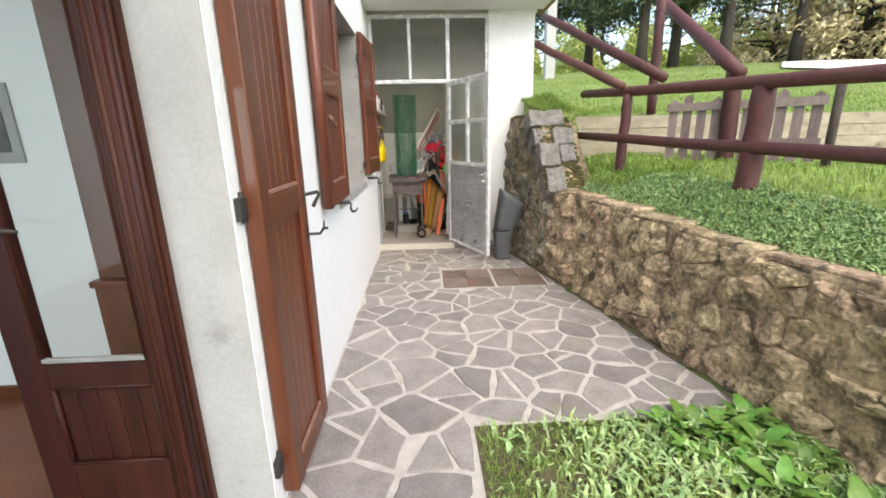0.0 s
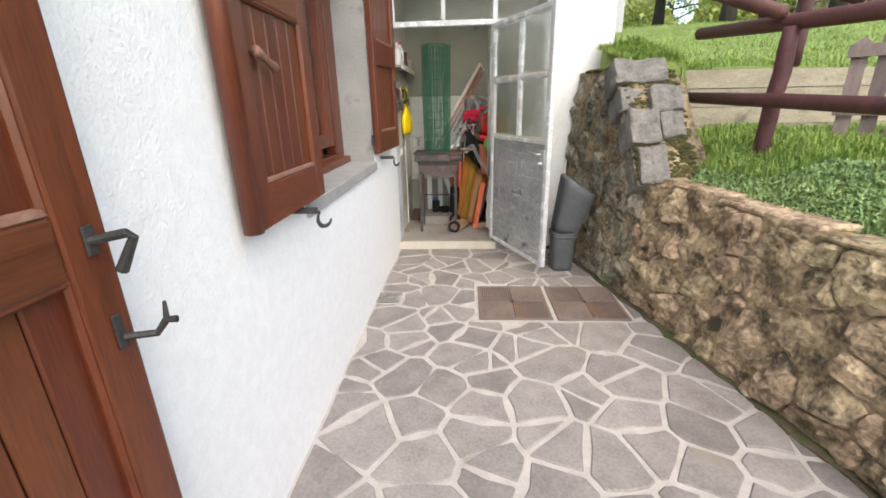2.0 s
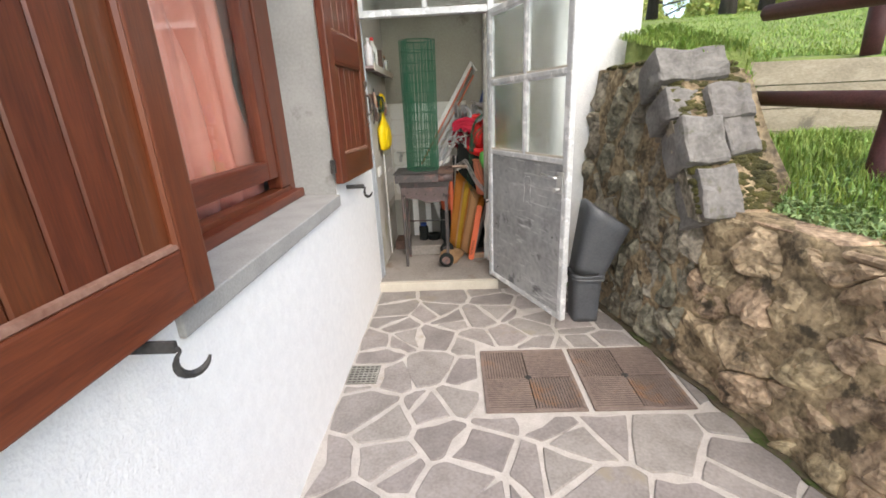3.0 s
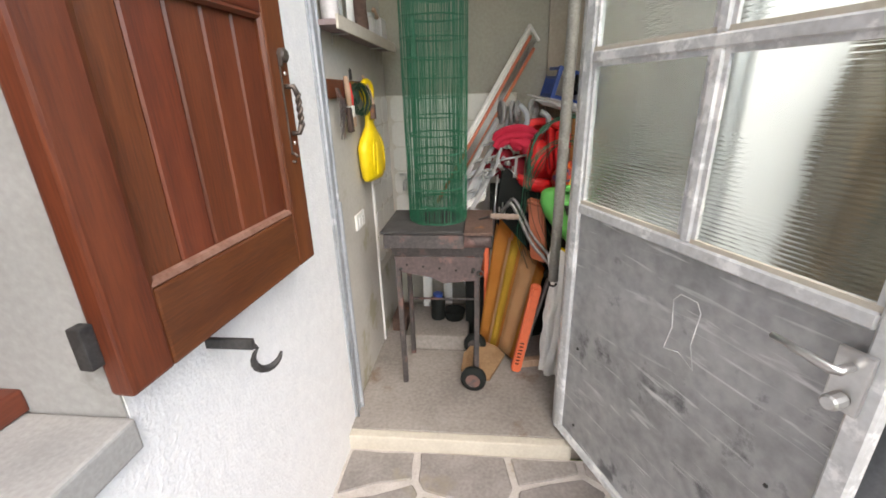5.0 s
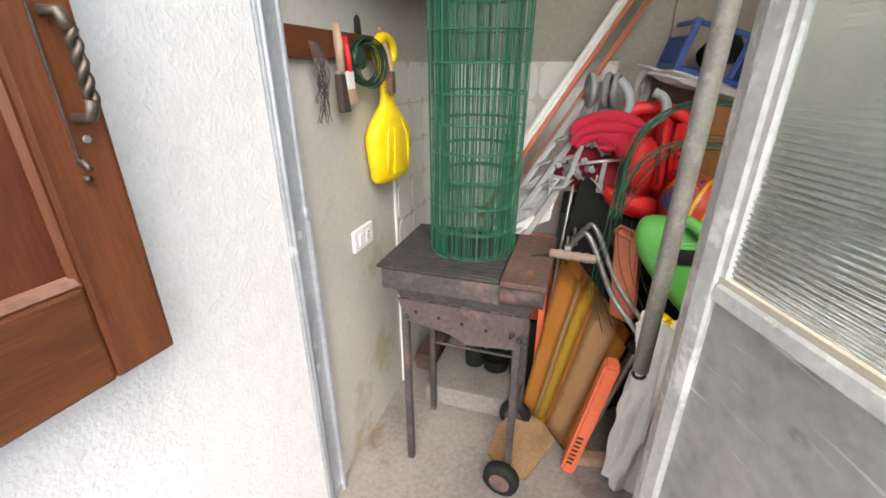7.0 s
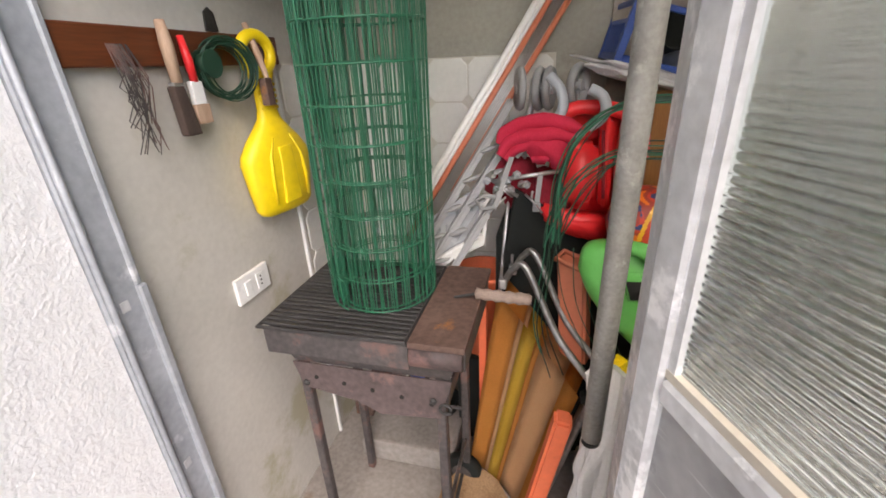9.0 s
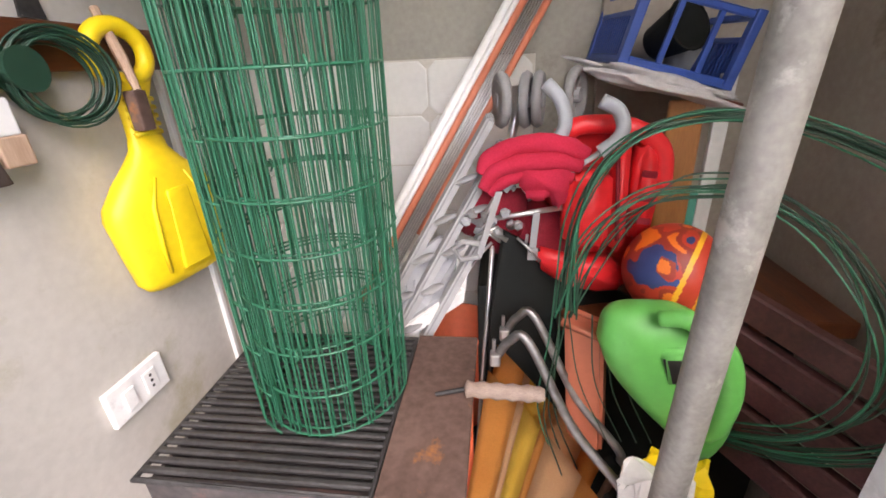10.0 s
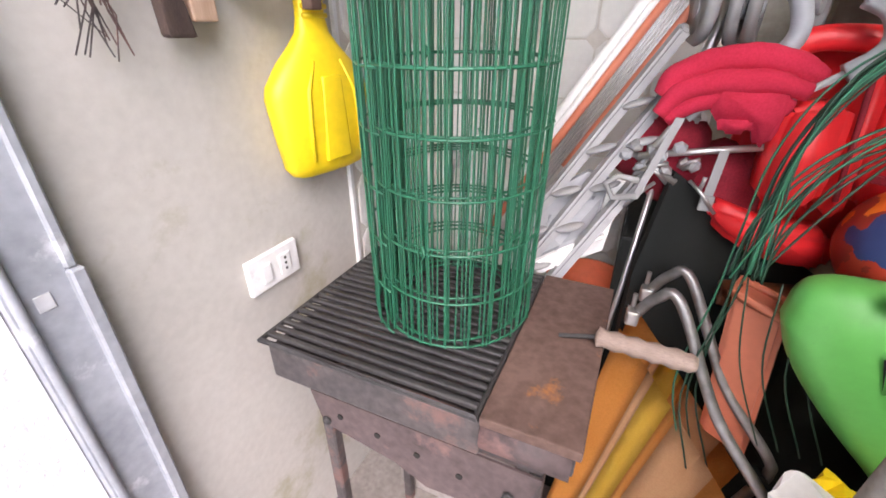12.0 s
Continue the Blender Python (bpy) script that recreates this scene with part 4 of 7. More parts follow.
# dressed blocks on the raked end of the high part, in a bed of dark mossy mortar
bed = prism([(1.20, 4.045 + (0.83 - 0.77) * 0.63, 0.83), (1.42, 4.045 + (0.83 - 0.77) * 0.63, 0.83), (1.55, 4.045 + 0.80 * 0.63, 1.57), (1.12, 4.045 + 0.80 * 0.63, 1.57)], (0, 0.10, 0.0))
part("block_bed", bed, DARKSTONE, stonewall, "dark mossy mortar between the squared blocks")
for x0, x1, z0, z1 in ((1.115, 1.445, 1.46, 1.60), (1.145, 1.285, 1.315, 1.45), (1.325, 1.515, 1.30, 1.45), (1.18, 1.345, 1.085, 1.285), (1.39, 1.52, 1.08, 1.27), (1.225, 1.375, 0.85, 1.06)):
    bm = box(x0 - 0.018, x1 + 0.014, -0.030, 0.20, -0.008, (z1 - z0) * 1.15 + 0.008, 0.018)
    bmesh.ops.subdivide_edges(bm, edges=[e for e in bm.edges if e.calc_length() > 0.05], cuts=5, use_grid_fill=True)
    for v in bm.verts:
        v.co += Vector((noise.noise(v.co * 9), noise.noise(v.co * 9 + Vector((5, 0, 0))), noise.noise(v.co * 9 + Vector((0, 5, 0))))) * 0.020 + Vector((0, 1, 0)) * 0.014 * noise.noise(v.co * 28)
    moved(bm, pose(0, 4.005 + (z0 - 0.77) * 0.63 + 0.015 * noise.noise((x0 * 9, z0 * 7, 3)), z0, -32, noise.noise((x0 * 9, z0 * 9, 0)) * 4, noise.noise((z0 * 9, x0 * 9, 0)) * 5))
    part("dressed_block", bm, BLOCK, stonewall, "squared grey stone block with mossy joints")
bm = bmesh.new()
for _ in range(800):
    r = rng.random()
    z = 0.86 + 0.72 * r
    c = Vector((1.15 + 0.10 * (1.58 - z) + rng.random() * 0.36, 4.036 + (z - 0.77) * 0.63, z))
    if rng.random() < 0.15:
        yy = rng.uniform(4.6, 5.2)
        c = face(yy, 1.59) + Vector((rng.uniform(0.0, 0.2), 0, 0.01))
    bmesh.ops.create_icosphere(bm, subdivisions=1, radius=rng.uniform(0.015, 0.035), matrix=Matrix.Translation(c) @ Matrix.Diagonal((1.4, 1.2, 0.6, 1)))
tagged(single("moss", bm, MOSS, "yellow-green moss cushions on the stone joints", "moss", smooth=True), kind="stuff")

# ---- paving ----
single("paving_bed", prism([(-0.60, -4, -0.09), (2.6, -4, -0.09), (wall_foot(1.81) + 0.1, 1.81, -0.09), (wall_foot(5.25) + 0.1, 5.255, -0.09), (-0.60, 5.255, -0.09)], (0, 0, 0.083)), JOINT, "pale mortar bed of the paving", kind="structure")
HOLES = ((0.145, 1.165, 3.775, 4.335), (-0.60, -0.42, 4.032, 4.215), (0.205, 3.0, -5.0, 1.80))
paving = thing("paving", "crazy paving of grey porphyry slabs with pale joints", "paving", (0, 2, -0.01), kind="structure")


def cut_side(poly, axis, lim, keep_low):
    out = []
    for a, b in zip(poly, poly[1:] + poly[:1]):
        da, db = (a[axis] - lim, b[axis] - lim) if keep_low else (lim - a[axis], lim - b[axis])
        if da <= 0:
            out.append(a)
        if da * db < 0:
            out.append(a + (b - a) * (da / (da - db)))
    return out


def around(poly):
    """Trim a slab so that it stays out of the gratings and the grass."""
    for x0, x1, y0, y1 in HOLES:
        g = 0.018
        xs, ys = [p.x for p in poly], [p.y for p in poly]
        if min(xs) < x1 + g and max(xs) > x0 - g and min(ys) < y1 + g and max(ys) > y0 - g:
            c = sum(poly, Vector((0, 0))) / len(poly)
            gaps = {"l": x0 - c.x, "r": c.x - x1, "b": y0 - c.y, "t": c.y - y1}
            side = max(gaps, key=gaps.get)
            if gaps[side] < -0.06:
                return None
            poly = cut_side(poly, 0 if side in "lr" else 1, {"l": x0 - g, "r": x1 + g, "b": y0 - g, "t": y1 + g}[side], side in "lb")
            if len(poly) < 3:
                return None
    return poly


def slab(poly, z):
    bm = bmesh.new()
    c = sum(poly, Vector((0, 0))) / len(poly)
    rings = []
    for inset, h in ((0.0, -0.02), (0.0, -0.0045), (0.006, 0.0)):
        rings.append([bm.verts.new((*(p + (c - p).normalized() * inset), h + z)) for p in poly])
    n = len(poly)
    for a, b in zip(rings, rings[1:]):
        for i in range(n):
            bm.faces.new((a[i], a[(i + 1) % n], b[(i + 1) % n], b[i]))
    bm.faces.new(rings[-1])
    return bm


def area(poly):
    return abs(sum(a.x * b.y - b.x * a.y for a, b in zip(poly, poly[1:] + poly[:1]))) / 2


def broken(polys, seed):
    """Break some of the large slabs in two along a slanting line."""
    r, out = random.Random(seed), []
    for poly in polys:
        c = sum(poly, Vector((0, 0))) / len(poly)
        if area(poly) < 0.03 or r.random() > 0.42:
            out.append(poly)
            continue
        long = max((p - c for p in poly), key=lambda d: d.length)
        a, off = math.atan2(long.y, long.x) + r.uniform(-0.5, 0.5), r.uniform(-0.04, 0.04)
        n = Vector((math.cos(a), math.sin(a)))
        for sg in (1, -1):
            half = []
            for p, q in zip(poly, poly[1:] + poly[:1]):
                dp, dq = sg * ((p - c).dot(n) - off) + 0.013, sg * ((q - c).dot(n) - off) + 0.013
                if dp <= 0:
                    half.append(p)
                if dp * dq < 0:
                    half.append(p + (q - p) * (dp / (dp - dq)))
            if len(half) >= 3 and area(half) > 0.007:
                out.append(half)
    return out


laid = 0
for poly in broken(cells(scatter(270, -0.60, 2.2, -0.7, 5.25, 0.185, 11), -0.585, 2.3, -0.7, 5.245, 0.027), 6):
    # keep to this side of the stone wall
    out = []
    for a, b in zip(poly, poly[1:] + poly[:1]):
        da, db = a.x - wall_foot(a.y) + 0.03, b.x - wall_foot(b.y) + 0.03
        if da <= 0:
            out.append(a)
        if da * db < 0:
            out.append(a + (b - a) * (da / (da - db)))
    poly = out
    poly = around(poly) if len(poly) >= 3 else None
    if not poly or len(poly) < 3 or area(poly) < 0.003 or laid >= 300:
        continue
    laid += 1
    edge = []
    for a, b in zip(poly, poly[1:] + poly[:1]):
        m = (a + b) / 2
        edge += [a, m + Vector((b.y - a.y, a.x - b.x)) * 0.16 * noise.noise((m.x * 9, m.y * 9, 1))]
    part("slab", slab(rounded(edge, 0.006), 0.0035 * noise.noise((poly[0].x * 5, poly[0].y * 5, 0))), FLAG, paving)


def grating(x0, x1, y0, y1, quarter):
    t = thing("drain_grating", "rusty cast iron drain grating set in the paving", "grating", ((x0 + x1) / 2, (y0 + y1) / 2, -0.006), group="drain gratings")
    # only a shallow sheet: the darkness of the pit is its colour
    part("pit", box(x0 + 0.004, x1 - 0.004, y0 + 0.004, y1 - 0.004, -0.007, -0.004), DARK, t, "near-black sheet standing in for the unlit pit")
    f = 0.02
    for a, b, c, d in ((x0, x1, y0, y0 + f), (x0, x1, y1 - f, y1), (x0, x0 + f, y0 + f, y1 - f), (x1 - f, x1, y0 + f, y1 - f)):
        part("rim", box(a, b, c, d, -0.006, 0.004, 0.002, 1), GRATE, t)
    cx, cy, n = (x0 + x1) / 2, (y0 + y1) / 2, 15
    for qx in (0, 1):
        for qy in (0, 1):
            a0, a1 = (x0 + f, cx - 0.002) if qx == 0 else (cx + 0.002, x1 - f)
            b0, b1 = (y0 + f, cy - 0.002) if qy == 0 else (cy + 0.002, y1 - f)
            if (qx, qy) in quarter:
                part("silt", box(a0, a1, b0, b1, -0.006, 0.0005, 0.001, 1), RUSTSILT, t, "rusty silt filling the slots")
            for k in range(n):
                w = (a1 - a0) / n if (qx + qy) % 2 else (b1 - b0) / n
                bar = box(a0 + k * w + w * 0.15, a0 + (k + 1) * w - w * 0.15, b0, b1, -0.006, 0.003, 0.0015, 1) if (qx + qy) % 2 else box(a0, a1, b0 + k * w + w * 0.15, b0 + (k + 1) * w - w * 0.15, -0.006, 0.003, 0.0015, 1)
                part("bar", bar, GRATE, t)
    part("boss", lathe([(0.018, -0.005), (0.018, 0.005), (0.012, 0.007)], 12, m=pose(cx, cy, 0)), IRON, t)


grating(0.155, 0.645, 3.785, 4.325, ((0, 1), (0, 0), (1, 1))), grating(0.675, 1.155, 3.785, 4.325, ((1, 1), (0, 1), (0, 0)))
dr = thing("floor_drain", "small dark iron drain grid beside the house wall", "grating", (-0.51, 4.145, -0.006))
part("pit", box(-0.593, -0.427, 4.040, 4.208, -0.0065, -0.0035), DARK, dr)
for k in range(7):
    part("bar", box(-0.593 + k * 0.0262, -0.593 + k * 0.0262 + 0.006, 4.040, 4.208, -0.006, 0.002), PIPE, dr)
for k in range(8):
    part("bar", box(-0.593, -0.427, 4.040 + k * 0.0227, 4.040 + k * 0.0227 + 0.006, -0.005, 0.0026), PIPE, dr)


strip = bmesh.new()
for i in range(60):
    ya, yb = 1.82 + i * 0.057, 1.82 + (i + 1) * 0.057
    wa, wb = 0.045 + 0.03 * noise.noise((ya * 6, 0, 0)), 0.045 + 0.03 * noise.noise((yb * 6, 0, 0))
    prism([(wall_foot(ya) - wa, ya, -0.005), (wall_foot(ya) + 0.05, ya, -0.005), (wall_foot(yb) + 0.05, yb, -0.005), (wall_foot(yb) - wb, yb, -0.005)], (0, 0, 0.009 + 0.003 * (i % 2)), strip)
single("soil_strip", strip, EARTH, "dark damp soil along the foot of the stone wall", kind="structure")


# ---- grass and weeds ----
def sown(n, x0, x1, y0, y1, ok, seed):
    rng = random.Random(seed)
    pts = []
    while len(pts) < n:
        x, y = rng.uniform(x0, x1), rng.uniform(y0, y1)
        if ok(x, y):
            pts.append((x, y, land(x, y) - 0.006))
    return np.array(pts)


def terrace(x, y):
    return x > wall_foot(y) + 0.27 and (y < 4.95 + 0.1 * (x - 1.8)) and not (x < 1.53 and y > 4.05)


p = sown(34000, 1.4, 4.6, 0.6, 5.1, lambda x, y: terrace(x, y) and (x - wall_foot(y) > 0.62 or random.Random(int(x * 9000 + y * 700)).random() < 0.35), 1)
blades("terrace_grass", p, 0.025 + 0.055 * np.random.default_rng(2).random(len(p)) ** 1.5, 0.0022, GRASS, "short bright green grass on the terrace", 0.7, 3)
p = sown(6500, 1.5, 2.4, 3.6, 4.9, lambda x, y: terrace(x, y) and x - wall_foot(y) > 0.35, 5)
blades("long_grass", p, 0.04 + 0.07 * np.random.default_rng(3).random(len(p)), 0.0028, GRASS, "longer grass beside the stone blocks", 0.6, 4)
p = sown(23000, 1.3, 2.9, 0.6, 4.4, lambda x, y: wall_foot(y) + 0.16 < x < wall_foot(y) + 0.75 + 0.2 * noise.noise((x * 3, y * 3, 0)) and y < 4.15, 7)
p[:, 2] = np.maximum(p[:, 2], 0.70)
blades("ground_cover", p, 0.016 + 0.034 * np.random.default_rng(4).random(len(p)), 0.0062, CLOVER, "small-leaved ground cover along the wall top", 1.3, 5)
p = sown(45000, 1.35, 9.0, 4.7, 15.0, lambda x, y: (y > 5.2 + 0.1 * (x - 1.8) or (x < 1.75 and y > 4.7)) and random.Random(int(x * 7000 + y * 300)).random() < min(1, 2.2 / (y - 3.4)) and land(x, y) > 0.5, 9)
blades("bank_grass", p, 0.018 + 0.04 * np.random.default_rng(5).random(len(p)), 0.004, GRASS, "rough grass on the upper bank", 0.8, 6)


p = sown(9000, 1.05, 2.1, 4.45, 6.2, lambda x, y: land(x, y) > 1.2 and x > wall_foot(y) + 0.1 and not (y > 5.3 and x < 1.37), 11)
blades("bank_edge_grass", p, 0.025 + 0.045 * np.random.default_rng(8).random(len(p)), 0.003, GRASS, "rough grass at the top of the stone pier", 0.9, 12)


def patch(x, y):
    return x > 0.215 and x < wall_foot(y) + 0.02


rng = random.Random(21)
P = []
while len(P) < 15000:
    x, y = rng.uniform(0.21, 1.9), rng.uniform(0.35, 1.79)
    if patch(x, y):
        P.append((x, y, -0.012))
p = np.array(P)
blades("patch_grass", p[:9500], 0.02 + 0.06 * np.random.default_rng(6).random(9500), 0.0018, GRASS, "mown grass patch beside the paving", 0.8, 8)
q = p[9500:]
q = q[(q[:, 0] > 0.95 * np.random.default_rng(1).random(len(q)) ** 0.5)]
blades("patch_weeds", q, 0.03 + 0.05 * np.random.default_rng(7).random(len(q)), 0.010, CLOVER, "broad-leaved weeds among the grass", 1.1, 9)
single("patch_soil", prism([(0.207, -4, -0.05), (2.6, -4, -0.05), (wall_foot(1.8) + 0.1, 1.795, -0.05), (0.207, 1.795, -0.05)], (0, 0, 0.045)), EARTH, "earth below the grass patch", kind="structure")


def weed(seed):
    t = thing("weed_plant", "leafy green weed growing at the foot of the stone wall", "weed", group="weeds by the wall")
    r = random.Random(seed)
    for k in range(11):
        az, L, w = k * 2.4 + r.random(), r.uniform(0.09, 0.17), r.uniform(0.020, 0.036)
        lift = r.uniform(0.5, 1.2)
        bm, rows = bmesh.new(), []
        for i in range(7):
            u = i / 6
            pr = 0.012 + 0.9 * L * u * math.cos(lift * (1 - 0.5 * u))
            z = L * u * math.sin(lift) * (1.15 - 0.55 * u)
            h = w * math.sin(math.pi * min(1, 0.12 + 0.86 * u)) ** 0.8 * (1 + 0.15 * math.sin(i * 3))
            rows.append([bm.verts.new(Matrix.Rotation(az, 3, "Z") @ Vector((pr, sd * h, z + 0.25 * h * abs(sd)))) for sd in (-1, 0, 1)])
        for a, b in zip(rows, rows[1:]):
            for i in range(2):
                bm.faces.new((a[i], a[i + 1], b[i + 1], b[i]))
        part("leaf", bm, WEED, t, smooth=True, local=True)
    return t


kinds = [weed(1), weed(2), weed(3)]
for k, w0 in enumerate(kinds):
    w0.matrix_basis = pose(1.30 + 0.1 * k, 1.72 - 0.08 * k, -0.012, 0, 0, 40 * k)
for k in range(38):
    y = rng.uniform(0.7, 1.78)
    x = wall_foot(y) - rng.random() ** 1.4 * 0.75 - 0.03
    s = rng.uniform(0.55, 1.15)
    kinds_k = copy_thing(kinds[k % 3], pose(x, y, -0.012, rng.uniform(-8, 8), rng.uniform(-8, 8), rng.uniform(0, 360)) @ Matrix.Diagonal((s, s, s, 1)))


# ---- trees and distance ----
def tree(x, y, h, seed, material, low=1.7, spread=2.9, count=7000, r0=0.17):
    z0 = land(x, y) - 0.1
    t = thing("tree", {CONIFER: "tall dark conifer with drooping lower branches", BLOSSOM: "bushy tree in pale cream blossom"}.get(material, "light green broadleaf tree in the sun"), "tree", (x, y, z0), group="trees above the lawn")
    rg = random.Random(seed)
    pts = [(0.15 * noise.noise((i, seed, 0)), 0.15 * noise.noise((i, seed, 5)), h * i / 8) for i in range(9)]
    part("trunk", tube(pts, [r0 * (1.25 if i == 0 else 1 - i / 9) for i in range(9)], 10), BARK, t, smooth=True, local=True)
    limbs, centres = bmesh.new(), []
    for k in range(34):
        z = low + (h - low) * (k / 34) ** 1.9
        reach = spread * (1 - 0.8 * z / h) * rg.uniform(0.75, 1.1)
        a = k * 2.4 + rg.random()
        d = Vector((math.cos(a), math.sin(a), 0))
        end = Vector((0, 0, z)) + d * reach + Vector((0, 0, -0.22 * reach))
        mid = Vector((0, 0, z + 0.08 * reach)) + d * reach * 0.5
        tube([(0, 0, z), mid, end], [0.05, 0.03, 0.012], 5, limbs)
        for _ in range(7):
            centres.append((mid if rg.random() < 0.35 else mid.lerp(end, rg.random())) + Vector((rg.uniform(-1, 1), rg.uniform(-1, 1), rg.uniform(-1, 0.4))) * 0.28)
    part("branchwork", limbs, BARK, t, local=True)
    g = np.random.default_rng(seed)
    c = np.array([tuple(v) for v in centres])[g.integers(0, len(centres), count)] + g.normal(0, 0.20, (count, 3)) * [1, 1, 0.7]
    u, v = g.normal(size=(count, 3)), g.normal(size=(count, 3))
    u /= np.linalg.norm(u, axis=1)[:, None]
    v -= u * (u * v).sum(1)[:, None]
    v /= np.linalg.norm(v, axis=1)[:, None]
    a, b = g.uniform(0.07, 0.15, (count, 1)), g.uniform(0.025, 0.05, (count, 1))
    quad = np.stack([c - u * a, c + v * b, c + u * a, c - v * b], 1).reshape(-1, 3)
    me = bpy.data.meshes.new("crown")
    me.from_pydata(quad.tolist(), [], [(i, i + 1, i + 2, i + 3) for i in range(0, 4 * count, 4)])
    me.materials.append(material)
    crown = new("crown", me)
    crown.parent = t


for az, d, h, sd in ((16, 17, 9, 1), (20.5, 19, 10, 2), (26.3, 16, 9, 3), (29.6, 18, 10, 4), (34.4, 16.5, 9, 5), (40.4, 19, 9, 6), (46.5, 20, 8, 7), (52, 21, 8, 12)):
    tree(d * math.sin(radians(az)), d * math.cos(radians(az)), h, sd, CONIFER, low=2.3 if az < 36 else 3.2, count=5200)
for az, d, h, sd in ((38.6, 21.5, 6.5, 31), (42.5, 22, 7, 32), (45.2, 20.5, 6, 33), (49.0, 21, 7, 34), (54.0, 20, 7, 35)):
    tree(d * math.sin(radians(az)), d * math.cos(radians(az)), h, sd, BLOSSOM, low=0.5, spread=3.2, count=6500, r0=0.13)
for az, d, h, sd in ((14, 27, 7, 21), (22, 29, 7, 22), (30, 28, 7, 23), (38, 29, 8, 24), (44, 26, 7, 25), (50, 28, 8, 26), (58, 27, 8, 27)):
    tree(d * math.sin(radians(az)), d * math.cos(radians(az)), h, sd, LEAFY, low=0.25, spread=4.6, count=6500)
g = np.random.default_rng(77)
N = 42000
az, d = g.uniform(radians(8), radians(66), N), g.uniform(24, 30, N)
base = np.array([land(dd * math.sin(a), dd * math.cos(a)) for a, dd in zip(az, d)])
top = 1.3 + 1.2 * np.abs(np.sin(az * 23)) + 0.8 * np.sin(az * 57 + 1)
c = np.stack([d * np.sin(az), d * np.cos(az), base + top * g.random(N) ** 0.8], 1)
u, v = g.normal(size=(N, 3)), g.normal(size=(N, 3))
u *= (0.13 / np.linalg.norm(u, axis=1))[:, None]
v *= (0.08 / np.linalg.norm(v, axis=1))[:, None]
me = bpy.data.meshes.new("hedge")
me.from_pydata(np.stack([c - u, c + v, c + u, c - v], 1).reshape(-1, 3).tolist(), [], [(i, i + 1, i + 2, i + 3) for i in range(0, 4 * N, 4)])
me.materials.append(LEAFY)
tagged(new("hedge", me), "bright green undergrowth beyond the trees", "hedge", kind="stuff")
bm, rows = bmesh.new(), []
for i in range(25):
    a = radians(39.5 + i * 1.4)
    rows.append([bm.verts.new((d * math.sin(a), d * math.cos(a), land(d * math.sin(a), d * math.cos(a)) + 0.06)) for d in (12.6 + 1.6 * math.exp(-i / 3), 13.6 + 0.9 * math.exp(-i / 3), 15.0, 16.4)])
for a, b in zip(rows, rows[1:]):
    for i in range(3):
        bm.faces.new((a[i], b[i], b[i + 1], a[i + 1]))
single("road", bm, GRAVEL, "pale gravel drive beyond the lawn", kind="structure")
post = thing("concrete_post", "pale grey concrete post beyond the lawn", "post", (3.55, 12.4, land(3.55, 12.4)))
part("shaft", box(3.42, 3.68, 12.3, 12.56, land(3.55, 12.4) - 0.1, land(3.55, 12.4) + 2.3, 0.02), PLASTER, post)

# ---- bin beside the door ----
BINMAT = mat("dark_grey_plastic", (0.072, 0.077, 0.085), (0.115, 0.122, 0.133), 0.38, 8, 90, 0.1)
bn = thing("dustbin", "dark grey plastic bin with a tilted hood beside the open door", "bin", (0.90, 4.74, 0))


def tub(z0, z1, r0, r1, cx, cy, tilt=0.0):
    bm, rings = bmesh.new(), []
    for k in range(9):
        u = k / 8
        r = r0 + (r1 - r0) * u
        ring = []
        for i in range(24):
            a = i * math.pi / 12
            s = 1 / (abs(math.cos(a)) ** 5 + abs(math.sin(a)) ** 5) ** 0.2
            ring.append(bm.verts.new((cx + r * s * math.cos(a), cy + r * s * math.sin(a), z0 + (z1 - z0) * u - tilt * u * math.cos(a))))
        rings.append(ring)
    for a, b in zip(rings, rings[1:]):
        for i in range(24):
            bm.faces.new((a[i], a[(i + 1) % 24], b[(i + 1) % 24], b[i]))
    bm.faces.new(rings[0][::-1])
    top = [bm.verts.new(v.co.lerp(Vector((cx, cy, v.co.z)), 0.12) + Vector((0, 0, 0.012))) for v in rings[-1]]
    for i in range(24):
        bm.faces.new((rings[-1][i], rings[-1][(i + 1) % 24], top[(i + 1) % 24], top[i]))
    bm.faces.new(top)
    return bm


part("body", tub(0.0, 0.30, 0.085, 0.098, 0.885, 4.74), BINMAT, bn, smooth=True)
for k, z in enumerate((0.288, 0.312)):
    part("rim", tub(z, z + 0.018, 0.106, 0.110, 0.888, 4.74, -0.004 * k), BINMAT, bn, smooth=True)
part("hood", moved(tub(0.0, 0.40, 0.100, 0.148, 0.0, 0.0, 0.055), pose(0.888, 4.74, 0.33, 0, 14, 0)), BINMAT, bn, "tapered hood with a sloping top", smooth=True)
part("tie", tube([(0.889 + 0.114 * math.cos(a * math.pi / 8), 4.74 + 0.114 * math.sin(a * math.pi / 8), 0.345 + 0.01 * math.cos(a * math.pi / 8)) for a in range(16)], 0.005, 5, closed=True), DARK, bn)

# ---- things in the shed ----
def plastic(name, c, rough=0.35):
    return mat(name, c, tuple(min(1, v * 1.18) for v in c), rough, 5, 60, 0.06, stain=tuple(v * 0.8 for v in c), stain_at=0.62, stain_scale=6)


